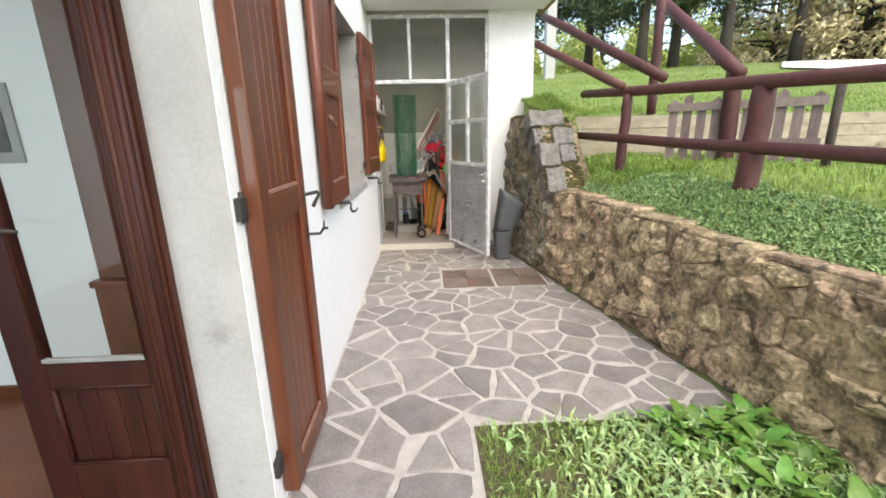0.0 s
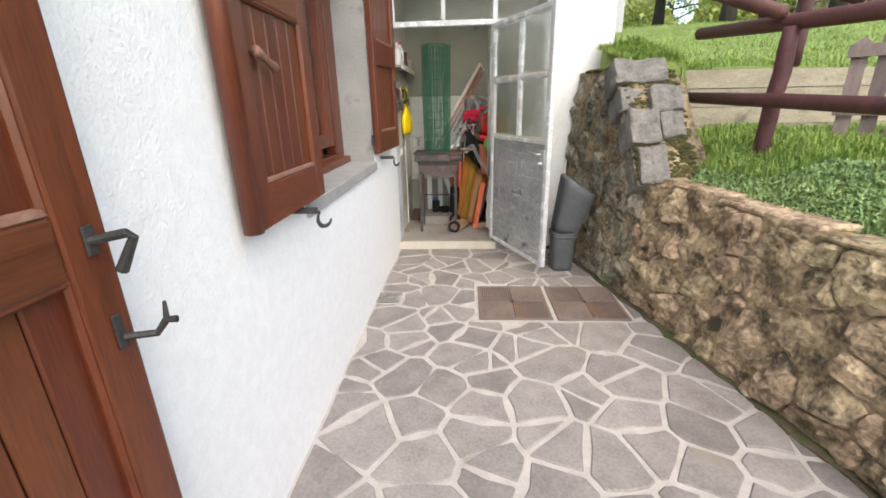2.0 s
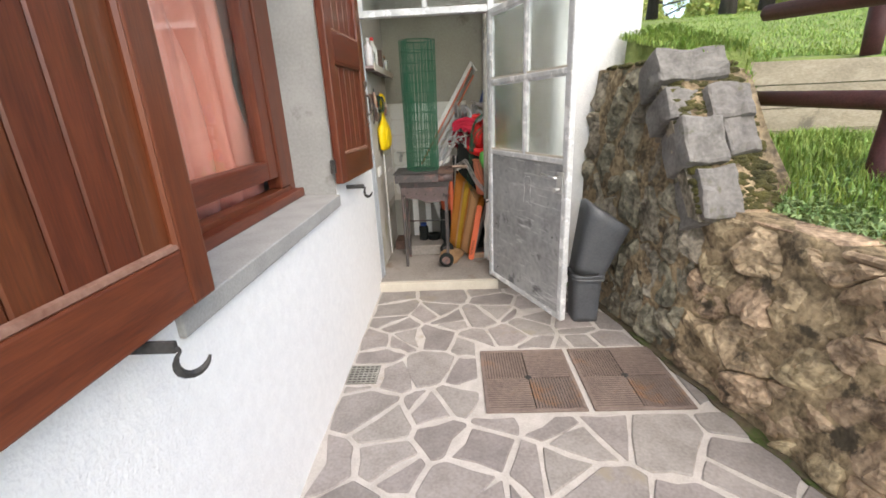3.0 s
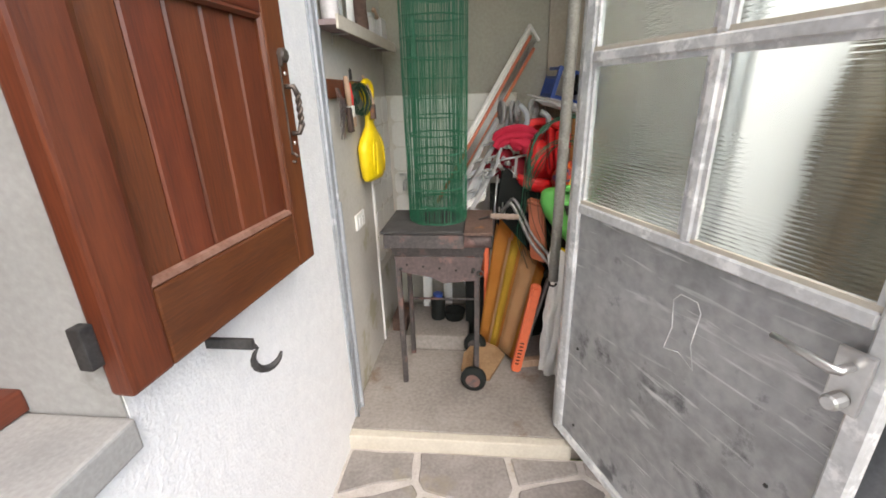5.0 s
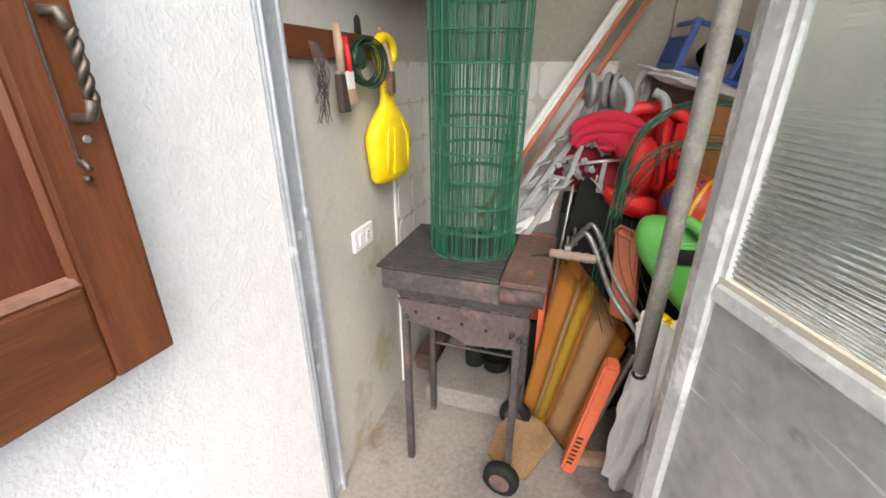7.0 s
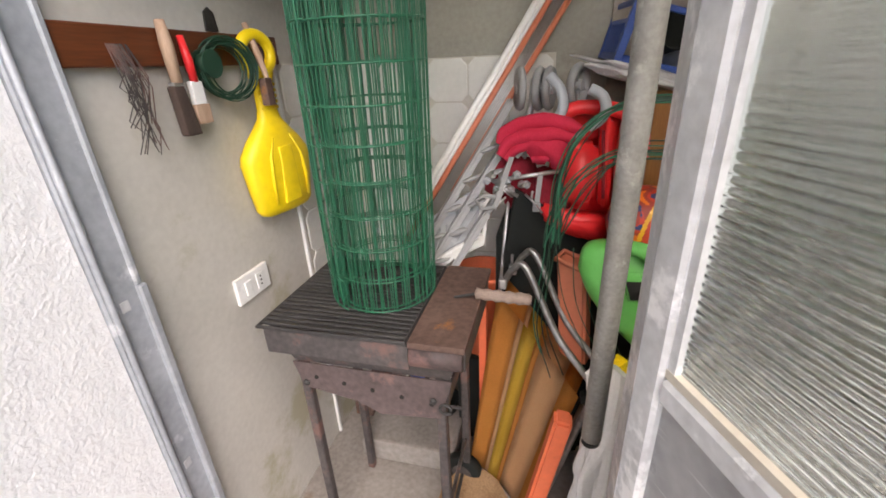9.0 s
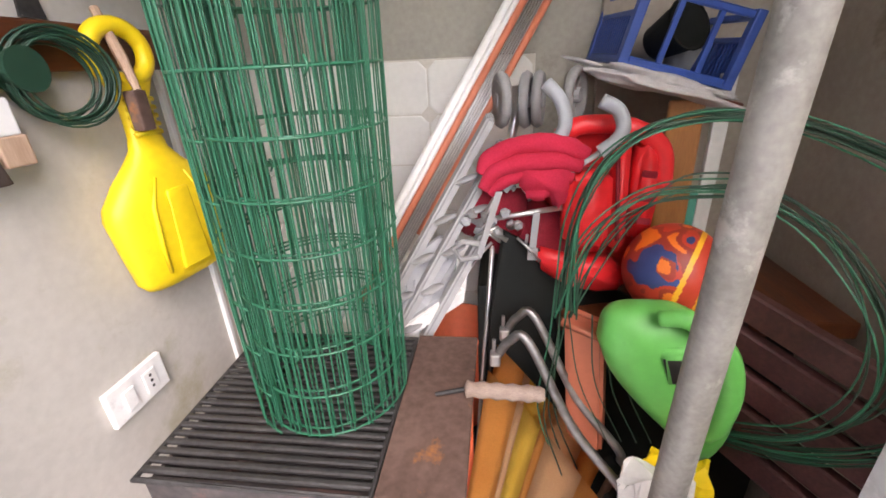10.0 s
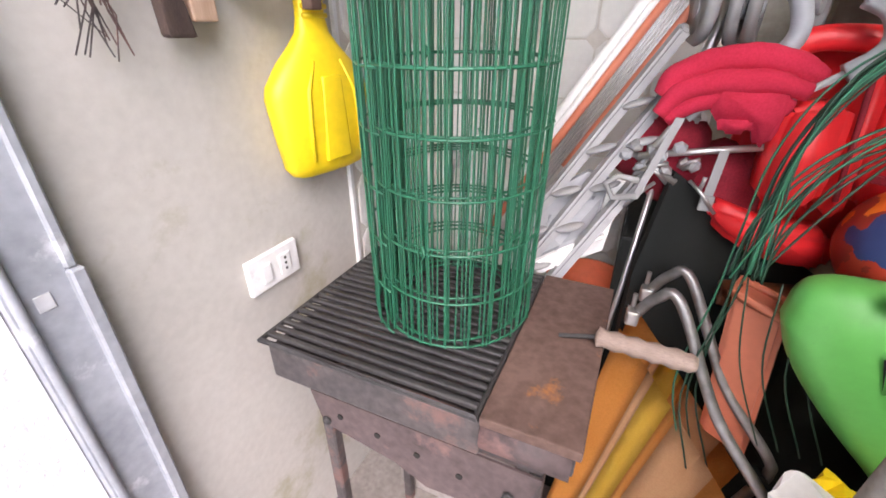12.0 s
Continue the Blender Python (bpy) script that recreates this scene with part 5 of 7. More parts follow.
RED, GREEN, BLUE = plastic("red_plastic", (0.68, 0.022, 0.026), 0.3), plastic("green_plastic", (0.10, 0.40, 0.085), 0.34), plastic("blue_plastic", (0.025, 0.07, 0.30), 0.35)
YELLOW, ORANGE, WHITE = plastic("yellow_plastic", (0.80, 0.58, 0.01), 0.4), plastic("orange_plastic", (0.72, 0.16, 0.07), 0.45), plastic("white_plastic", (0.72, 0.72, 0.70), 0.4)
GRIP = plastic("grip_grey", (0.30, 0.32, 0.34), 0.45)
GREY, BLACK, TERRAP = plastic("grey_plastic", (0.30, 0.31, 0.32), 0.4), plastic("black_plastic", (0.013, 0.015, 0.014), 0.6), plastic("terracotta_plastic", (0.50, 0.155, 0.085), 0.5)
BLACK.node_tree.nodes["Principled BSDF"].inputs["Specular IOR Level"].default_value = 0.2
PALEGREY = plastic("pale_grey_plastic", (0.27, 0.27, 0.268), 0.45)
WIRE = plastic("green_coated_wire", (0.018, 0.125, 0.068), 0.28)
DARKWIRE = plastic("dark_green_wire", (0.012, 0.045, 0.026), 0.35)
CLOTH = mat("red_fabric", (0.44, 0.010, 0.035), (0.58, 0.024, 0.065), 0.85, 9, 300, 0.4, dist=0.003)
DARKCLOTH = mat("dark_red_fabric", (0.16, 0.006, 0.014), (0.30, 0.014, 0.03), 0.9, 9, 300, 0.4, dist=0.003)
RUST = mat("rusty_plate", (0.075, 0.044, 0.034), (0.17, 0.105, 0.083), 0.7, 7, 70, 0.5, metal=0.2, stain=(0.34, 0.14, 0.045), stain_at=0.585, stain_scale=11)
SOOT = mat("sooty_steel", (0.05, 0.045, 0.045), (0.125, 0.108, 0.105), 0.5, 6, 70, 0.4, metal=0.3, stain=(0.20, 0.115, 0.10), stain_at=0.52, stain_scale=6)
APRON = mat("heat_reddened_steel", (0.065, 0.050, 0.049), (0.15, 0.108, 0.104), 0.6, 6, 60, 0.4, metal=0.25, stain=(0.23, 0.135, 0.12), stain_at=0.55, stain_scale=7)
CANVAS = mat("orange_canvas", (0.58, 0.225, 0.04), (0.70, 0.295, 0.06), 0.85, 6, 260, 0.3, stain=(0.36, 0.13, 0.03), stain_at=0.63)
STRIPE = mat("yellow_stripe", (0.66, 0.40, 0.04), (0.74, 0.47, 0.06), 0.85, 6, 260, 0.3)
BEIGE = mat("beige_stripe", (0.62, 0.34, 0.16), (0.70, 0.42, 0.21), 0.85, 6, 260, 0.3)
PINE = mat("pale_wood", (0.36, 0.235, 0.155), (0.50, 0.35, 0.25), 0.6, 6, 60, 0.3, stretch=(8, 8, 1))
TURNED = mat("turned_wood", (0.20, 0.145, 0.115), (0.33, 0.25, 0.205), 0.65, 12, 80, 0.3, stretch=(1, 8, 8))
HONEY = mat("honey_wood_board", (0.33, 0.125, 0.03), (0.45, 0.19, 0.05), 0.5, 3, 40, 0.2, stretch=(8, 8, 1))
CHROME = mat("chromed_tube", (0.20, 0.195, 0.19), (0.36, 0.35, 0.34), 0.36, 14, 60, 0.1, metal=0.8)
CLOUDY = mat("dusty_film", (0.52, 0.50, 0.50), (0.66, 0.64, 0.64), 0.35, 12, 80, 0.5)
CORK = mat("coarse_mat", (0.22, 0.13, 0.065), (0.36, 0.23, 0.125), 0.95, 16, 140, 0.9, dist=0.01)

# tiles on the back wall and the far end of the left wall
tiles = thing("tiled_wall", "white glazed octagon tiles with beige joints on the shed wall", "tiling", (-0.5, SB, 1.0), kind="structure")
part("grout", box(-0.61, 0.17, SB - 0.006, SB - 0.001, 0.5, 1.465), GROUT, tiles)
part("grout", box(-0.6115, -0.606, 6.03, SB - 0.006, 0.5, 1.465), GROUT, tiles)


def octagon(s, c):
    return [(-s + c, -s), (s - c, -s), (s, -s + c), (s, s - c), (s - c, s), (-s + c, s), (-s, s - c), (-s, -s + c)]


def tile_mesh(turn):
    bm, rings = bmesh.new(), []
    for s, o in ((0.0725, 0.0), (0.0725, 0.003), (0.069, 0.0045)):
        rings.append([bm.verts.new((0, x, z) if turn else (x, 0, z)) for x, z in octagon(s, 0.022)])
        for v in rings[-1]:
            v.co += Vector((o, 0, 0) if turn else (0, -o, 0))
    for a, b in zip(rings, rings[1:]):
        for i in range(8):
            bm.faces.new((a[i], a[(i + 1) % 8], b[(i + 1) % 8], b[i]))
    bm.faces.new(rings[-1])
    bmesh.ops.recalc_face_normals(bm, faces=bm.faces)
    return finish("tile", bm, TILE, False)


m0, m1 = tile_mesh(False), tile_mesh(True)
off = tiles.matrix_basis.translation
for r in range(6):
    z = 1.388 - 0.15 * r
    for k in range(5):
        ob = new("tile", m0)
        ob.parent, ob.location = tiles, Vector((0.09 - 0.15 * k, SB - 0.006, z)) - off
    for k in range(3):
        ob = new("tile", m1)
        ob.parent, ob.location = tiles, Vector((-0.606, 6.42 - 0.15 * k, z)) - off
single("corner_strip", box(-0.611, -0.60, 6.018, 6.03, 0.07, 1.47, 0.002), WHITE, "white plastic edge strip beside the tiles", "trim", kind="structure")


# barbecue
def barbecue():
    t = thing("barbecue", "sooty steel charcoal barbecue on legs with two wheels", "barbecue", (-0.22, 5.76, SF))
    x0, x1, y0, y1, zt = -0.455, 0.015, 5.585, 5.945, 0.90

    def hopper(a, b, za, zb, name, material):
        bm = bmesh.new()
        lo = [bm.verts.new(v) for v in ((x0 + a, y0 + a, za), (x1 - a, y0 + a, za), (x1 - a, y1 - a, za), (x0 + a, y1 - a, za))]
        hi = [bm.verts.new(v) for v in ((x0 + b, y0 + b, zb), (x1 - b, y0 + b, zb), (x1 - b, y1 - b, zb), (x0 + b, y1 - b, zb))]
        inn = [bm.verts.new(v.co.lerp(Vector(((x0 + x1) / 2, (y0 + y1) / 2, v.co.z)), 0.03)) for v in hi]
        bot = [bm.verts.new(v.co.lerp(Vector(((x0 + x1) / 2, (y0 + y1) / 2, v.co.z)), 0.03) + Vector((0, 0, 0.006))) for v in lo]
        for i in range(4):
            j = (i + 1) % 4
            bm.faces.new((lo[i], lo[j], hi[j], hi[i])), bm.faces.new((hi[i], hi[j], inn[j], inn[i])), bm.faces.new((inn[i], inn[j], bot[j], bot[i]))
        bm.faces.new(lo[::-1]), bm.faces.new(bot)
        bmesh.ops.recalc_face_normals(bm, faces=bm.faces)
        return part(name, bm, material, t)

    hopper(0.035, 0.0, 0.775, zt - 0.012, "fire_box", SOOT)
    apron = part("apron", prism([(x0 + 0.03, y0 + 0.028, 0.775), (x1 - 0.03, y0 + 0.028, 0.775), (x1 - 0.06, y0 + 0.028, 0.66), (-0.20, y0 + 0.028, 0.645), (-0.26, y0 + 0.028, 0.675), (x0 + 0.05, y0 + 0.028, 0.70)], (0, 0.004, 0)), APRON, t, "heat-reddened front apron")
    for k in range(5):
        part("hole", lathe([(0.006, 0), (0.006, 0.002)], 8, m=pose(x0 + 0.09 + 0.075 * k, y0 + 0.0275, 0.735 - 0.008 * k, 90)), DARK, apron)
    side = prism([(x1 - 0.03, y0 + 0.03, 0.775), (x1 - 0.03, y1 - 0.03, 0.775), (x1 - 0.05, y1 - 0.05, 0.66), (x1 - 0.05, y0 + 0.05, 0.66)], (-0.004, 0, 0))
    part("side_apron", side, SOOT, t)
    part("rim", tube([(x0 - 0.012, y0 - 0.012, zt), (-0.105, y0 - 0.012, zt), (-0.105, y1, zt), (x0 - 0.012, y1, zt)], 0.0055, 6, closed=True), IRON, t, "rim rod of the grill")
    for k in range(21):
        y = y0 + k * (y1 - y0) / 20.5
        part("grill_bar", box(x0 - 0.010, -0.106, y, y + 0.010, zt - 0.003, zt + 0.006, 0.002, 1), IRON, t)
    part("grill_plate", box(-0.10, x1 + 0.012, y0 - 0.012, y1 + 0.01, zt - 0.012, zt + 0.004, 0.003), RUST, t, "rust-brown flat plate")
    lip = box(x0 - 0.004, -0.10, y0 - 0.008, y0 + 0.004, zt - 0.075, zt - 0.010, 0.005)
    part("front_lip", lip, SOOT, t, "sooty rolled front lip")
    shoulder = tube([(-0.10, y0 + 0.022, zt - 0.042), (x1 + 0.002, y0 + 0.022, zt - 0.042)], 0.034, 16)
    part("rolled_shoulder", shoulder, APRON, t, "rust-pink rolled shoulder under the plate", smooth=True)
    part("side_lip", box(x1 - 0.004, x1 + 0.006, y0 + 0.02, y1, zt - 0.085, zt - 0.013, 0.004), SOOT, t)
    for x in (x0 + 0.06, x1 - 0.075):
        part("bolt", lathe([(0.009, 0), (0.009, 0.004), (0.004, 0.008)], 8, m=pose(x, y0 + 0.026, 0.715, 90)), IRON, t)
    part("cross_brace", tube([(x1 - 0.06, y0 + 0.045, 0.30), (x1 - 0.06, y1 - 0.05, 0.30)], 0.006, 8), SOOT, t)
    part("tie_rod", tube([(x0 + 0.045, y1 - 0.05, 0.42), (x1 - 0.06, y1 - 0.05, 0.42)], 0.006, 8), SOOT, t)
    for x, y, z in ((x0 + 0.045, y0 + 0.05, SF), (x0 + 0.045, y1 - 0.05, SF), (x1 - 0.06, y0 + 0.045, SF + 0.06), (x1 - 0.06, y1 - 0.05, SF + 0.06)):
        part("leg", box(x - 0.012, x + 0.012, y - 0.012, y + 0.012, z, 0.79, 0.003, 1), SOOT, t)
    for y in (y0 + 0.02, y1 - 0.03):
        wheel = part("wheel", lathe([(0.012, -0.022), (0.045, -0.022), (0.062, -0.016), (0.064, 0.0), (0.062, 0.016), (0.045, 0.022), (0.012, 0.022)], 22, m=pose(x1 - 0.075, y - 0.012, SF + 0.065, 90, 0, -8)), BLACK, t, "black plastic wheel", smooth=True)
        part("hub", lathe([(0.036, -0.0235), (0.03, -0.026), (0.012, -0.028), (0.0, -0.029)][::-1] + [(0.036, 0.0235)], 14, m=pose(x1 - 0.075, y - 0.012, SF + 0.065, 90, 0, -8)), SOOT, wheel)
    part("axle", tube([(x1 - 0.075, y0 + 0.02, SF + 0.065), (x1 - 0.075, y1 - 0.03, SF + 0.065)], 0.006, 6), IRON, t)
    rod = part("handle_rod", tube([(-0.04, 5.775, 0.905), (0.02, 5.775, 0.922)], 0.004, 6), IRON, t)
    grip = [(0.005, 0.0)] + [(0.0145 + 0.0016 * math.cos(k * 1.5708), 0.004 + k * 0.0066) for k in range(20)] + [(0.010, 0.138)]
    part("grip", lathe(grip, 12, m=pose(0.012, 5.775, 0.921, 0, 92, 0)), TURNED, rod, "turned greyed wooden grip", smooth=True)
    part("latch", tube(arc((x1 - 0.045, y0 + 0.02, 0.70), 0.014, 0, 330, 10), 0.004, 5), IRON, t)


barbecue()


# roll of green wire netting
def netting():
    t = thing("wire_netting_roll", "roll of green plastic-coated wire netting standing on the barbecue", "wire netting", (-0.222, 5.772, 0.908))
    z0, z1, turns, cx, cy = 0.909, 1.92, 2.6, -0.230, 5.800

    def at(u, z):
        a = u * turns * 2 * math.pi + 0.6
        r = 0.104 + 0.040 * u + 0.005 * math.sin(u * 31) + (0.010 * (z - z0) if u > 0.7 else 0)
        return Vector((cx + r * math.cos(a) + 0.006 * (z - z0), cy + r * math.sin(a), z + 0.0035 * math.sin(u * 17)))

    for k in range(186):
        u = (k + 0.42 * math.sin(k * 2.3)) / 186
        part("upright_wire", tube([at(u, z0 + (z1 - z0) * j / 4) + Vector((0.0025 * math.sin(k * 5 + j), 0.0025 * math.cos(k * 3 + j), 0)) for j in range(5)], 0.00135, 4, caps=False), WIRE, t, smooth=True)
    for k in range(14):
        z = z0 + 0.003 + 0.0775 * k
        part("cross_wire", tube([at(i / 110, z) for i in range(111)], 0.0020, 5), WIRE, t, smooth=True)
    for k in range(26):
        u = 0.08 + 0.035 * k
        q = at(min(u, 1), z0 + 0.003 + 0.0775 * (k * 5 % 13))
        part("weld_kink", tube([q + Vector((-0.004, 0, -0.010)), q + Vector((0.003, -0.003, 0)), q + Vector((-0.002, 0, 0.011))], 0.0022, 5), WIRE, t, smooth=True)


netting()


# hanging rail with tools, on the left wall
single("hook_board", box(-0.6115, -0.592, 5.44, 6.04, 1.462, 1.532, 0.004), WOODH, "dark brown wooden hook board on the shed wall", "hook board")
sc = thing("yellow_scoop", "bright yellow plastic scoop hanging from the hook board", "scoop", (-0.562, 5.90, 1.075), (0, 0, 80))


def scoop():
    bm, rings = bmesh.new(), []
    prof = ((0.0, 0.070, 0.012), (0.006, 0.088, 0.022), (0.022, 0.100, 0.031), (0.08, 0.108, 0.037), (0.150, 0.117, 0.038), (0.170, 0.112, 0.037), (0.205, 0.084, 0.033), (0.235, 0.052, 0.026), (0.256, 0.035, 0.019), (0.280, 0.030, 0.015), (0.34, 0.029, 0.013), (0.37, 0.044, 0.013), (0.378, 0.046, 0.012))
    for z, w, d in prof:
        rings.append([bm.verts.new((w * math.cos(a) * abs(math.cos(a)) ** -0.12, d * math.copysign(abs(math.sin(a)) ** 0.75, math.sin(a)), z)) for a in (i * math.pi / 12 for i in range(24))])
    for a, b in zip(rings, rings[1:]):
        for i in range(24):
            bm.faces.new((a[i], a[(i + 1) % 24], b[(i + 1) % 24], b[i]))
    bm.faces.new(rings[0][::-1]), bm.faces.new(rings[-1])
    part("blade", bm, YELLOW, sc, smooth=True, local=True)
    for k in range(5):
        part("grip_ring", tube([(-0.026, -0.013, 0.283 + 0.014 * k), (0.026, -0.013, 0.283 + 0.014 * k)], 0.0045, 8), YELLOW, sc, smooth=True, local=True)
    part("ring_handle", tube([(0.047 * math.cos(a), 0, 0.412 + 0.043 * math.sin(a)) for a in (i * math.pi / 14 for i in range(28))], 0.0145, 10, closed=True), YELLOW, sc, smooth=True, local=True)


scoop()
raised = box(-0.030, 0.034, -0.0392, -0.030, 0.03, 0.185, 0.004)
for v in raised.verts:
    v.co.x *= 1 - 0.35 * max(0, (v.co.z - 0.10) / 0.1)
part("raised_panel", raised, YELLOW, sc, smooth=True, local=True)
for x in (-0.058, 0.064):
    part("rib", tube([(x, -0.033, 0.035), (x * 1.02, -0.036, 0.10), (x * 0.9, -0.034, 0.16), (x * 0.5, -0.029, 0.21)], [0.003, 0.005, 0.005, 0.003], 8), YELLOW, sc, smooth=True, local=True)
wbn = thing("wire_bundle", "tangle of thin grey wires hanging from a hook", "wire bundle", (-0.58, 5.545, 1.50))
rg = random.Random(5)
for k in range(26):
    y, L = 5.545 + rg.uniform(-0.02, 0.02), rg.uniform(0.09, 0.20)
    part("wire", tube([(-0.585, y, 1.50), (-0.572 + rg.uniform(0, 0.02), y + rg.uniform(-0.012, 0.012), 1.50 - L * 0.4), (-0.575, y + rg.uniform(-0.016, 0.022), 1.50 - L * 0.75), (-0.58, y + rg.uniform(-0.014, 0.032), 1.50 - L)], 0.0010, 4), SOOT, wbn)
BRISTLE = mat("dark_bristle", (0.035, 0.022, 0.018), (0.075, 0.05, 0.04), 0.85, 8, 160, 0.5, stretch=(6, 6, 1))
br = thing("wall_brush", "old brush with a pale wooden handle hanging on the board", "brush", (-0.578, 5.64, 1.34))
part("handle", tube([(-0.578, 5.645, 1.545), (-0.574, 5.643, 1.50), (-0.570, 5.64, 1.43)], [0.009, 0.013, 0.011], 10), PINE, br, smooth=True)
head = box(-0.584, -0.564, 5.618, 5.657, 1.325, 1.425, 0.005)
for v in head.verts:
    v.co.y = 5.638 + (v.co.y - 5.638) * (1.05 - 0.35 * max(0, (v.co.z - 1.36) / 0.065)) + 0.012 * max(0, (1.36 - v.co.z) / 0.035)
part("head", head, BRISTLE, br, "dark brown bristle head")
part("ferrule", box(-0.582, -0.566, 5.628, 5.652, 1.405, 1.432, 0.003), STEEL, br)
pb = thing("paintbrush", "paintbrush with a red and white handle and pale bristles", "brush", (-0.578, 5.69, 1.345))
part("handle", tube([(-0.58, 5.688, 1.52), (-0.576, 5.69, 1.47), (-0.574, 5.69, 1.43)], [0.007, 0.010, 0.008], 8), RED, pb, smooth=True)
part("ferrule", box(-0.582, -0.568, 5.674, 5.706, 1.385, 1.432, 0.003), WHITE, pb)
part("bristles", box(-0.584, -0.566, 5.670, 5.710, 1.345, 1.385, 0.003), PINE, pb)
sp = thing("green_reel", "dark green plastic wire reel hanging on the board", "reel", (-0.578, 5.74, 1.44))
part("drum", lathe([(0.022, -0.012), (0.024, 0.0), (0.022, 0.012)], 16, m=pose(-0.578, 5.742, 1.465, 0, 90)), DARKWIRE, sp, smooth=True)
for dx in (-0.014, 0.014):
    part("flange", lathe([(0.030, -0.002), (0.030, 0.002)], 18, m=pose(-0.577 + dx, 5.742, 1.465, 0, 90)), DARKWIRE, sp)
wc = thing("wire_coil", "small coil of dark green wire on the hook board", "wire coil", (-0.565, 5.79, 1.452))
for k in range(14):
    r, c = 0.058 + rg.uniform(-0.008, 0.012), (-0.570 + rg.uniform(-0.012, 0.015), 5.79 + rg.uniform(-0.006, 0.006), 1.452 + rg.uniform(-0.006, 0.006))
    part("wire_turn", tube(arc(c, r, 0, 350, 26, (0.35 + rg.uniform(-0.1, 0.1), 0.93, 0)), 0.0020, 4, closed=True), DARKWIRE, wc, smooth=True)
cp = thing("clothes_peg", "old wooden clothes peg on the hook board", "peg", (-0.54, 5.885, 1.40))
part("jaw", tube([(-0.575, 5.895, 1.555), (-0.545, 5.885, 1.48), (-0.530, 5.88, 1.43)], [0.007, 0.009, 0.006], 8), PINE, cp)
part("clip", box(-0.545, -0.523, 5.862, 5.890, 1.365, 1.43, 0.004), RUST, cp)
single("wall_hook", prism([(-0.611, 5.80, 1.535), (-0.611, 5.84, 1.535), (-0.611, 5.835, 1.575), (-0.611, 5.82, 1.585), (-0.611, 5.805, 1.575)], (0.004, 0, 0)), IRON, "small dark metal hook plate on the wall", "hook")
sw = thing("light_switch", "white plastic double switch and socket plate on the wall", "switch", (-0.61, 5.745, 0.91))
plate = part("plate", box(-0.6115, -0.600, 5.68, 5.81, 0.874, 0.948, 0.003), WHITE, sw)
part("rocker", box(-0.600, -0.5955, 5.708, 5.732, 0.890, 0.930, 0.002), WHITE, sw)
part("socket", box(-0.600, -0.597, 5.755, 5.785, 0.888, 0.932, 0.002), WHITE, sw)
for dz in (-0.012, 0, 0.012):
    part("socket_hole", lathe([(0.003, 0), (0.003, 0.001)], 8, m=pose(-0.5969, 5.77, 0.91 + dz, 0, 90)), DARK, sw)

# shelf with bottles
sh = thing("wall_shelf", "narrow pale painted shelf on the shed wall", "shelf", (-0.53, 6.0, 1.65))
part("board", box(-0.6115, -0.525, 5.43, 6.42, 1.700, 1.720, 0.004), GREYWOOD, sh)
part("edge", box(-0.525, -0.515, 5.43, 6.42, 1.688, 1.735, 0.003), LIP, sh)
for y in (5.62, 6.2):
    part("bracket", tube([(-0.608, y, 1.66), (-0.606, y, 1.695), (-0.54, y, 1.696)], 0.004, 6), STEEL, sh)


def bottle(x, y, r, h, material, label, cap=None, base=1.721):
    t = thing("bottle", label, "bottle", (x, y, base), group="bottles on the shelf")
    part("body", lathe([(r * 0.9, 0), (r, 0.01), (r, h * 0.65), (r * 0.4, h * 0.82), (r * 0.36, h * 0.92)], 16, m=pose(x, y, base)), material, t, smooth=True)
    part("cap", lathe([(r * 0.42, h * 0.90), (r * 0.42, h), (r * 0.3, h * 1.01)], 12, m=pose(x, y, base)), cap or BLACK, t)


bottle(-0.565, 5.50, 0.032, 0.19, CLOUDY, "dusty clear plastic bottle on the wall shelf", WHITE)
bottle(-0.562, 5.60, 0.028, 0.15, GLASS, "clear glass bottle on the wall shelf", STEEL)
bottle(-0.567, 5.69, 0.035, 0.22, WHITE, "white plastic bottle on the wall shelf", RED)
jar = thing("glass_jar", "dusty glass jar of small things on the shelf", "jar", (-0.565, 6.02, 1.721), group="bottles on the shelf")
part("body", lathe([(0.032, 0), (0.036, 0.01), (0.036, 0.08), (0.032, 0.09)], 16, m=pose(-0.565, 6.02, 1.721)), CLOUDY, jar, smooth=True)
part("lid", lathe([(0.036, 0.09), (0.036, 0.105), (0.02, 0.107)], 16, m=pose(-0.565, 6.02, 1.721)), STEEL, jar)
jg = thing("jug", "brown enamel jug with a handle on the shelf", "jug", (-0.56, 5.86, 1.721))
part("body", lathe([(0.034, 0), (0.042, 0.03), (0.036, 0.10), (0.039, 0.15)], 16, m=pose(-0.56, 5.86, 1.721)), RUST, jg, smooth=True)
part("handle", tube(arc((-0.56, 5.915, 1.805), 0.04, -80, 80, 8, (0, 1, 0)), 0.006, 6), RUST, jg, smooth=True)
tr = thing("hand_trowel", "hand tool with a pale wooden handle on the shelf", "trowel", (-0.555, 6.12, 1.72))
part("handle", tube([(-0.535, 6.04, 1.845), (-0.545, 6.10, 1.838), (-0.55, 6.16, 1.83)], [0.010, 0.013, 0.010], 8), PINE, tr, smooth=True)
part("blade", box(-0.575, -0.53, 6.16, 6.27, 1.7205, 1.83, 0.003), STEEL, tr)

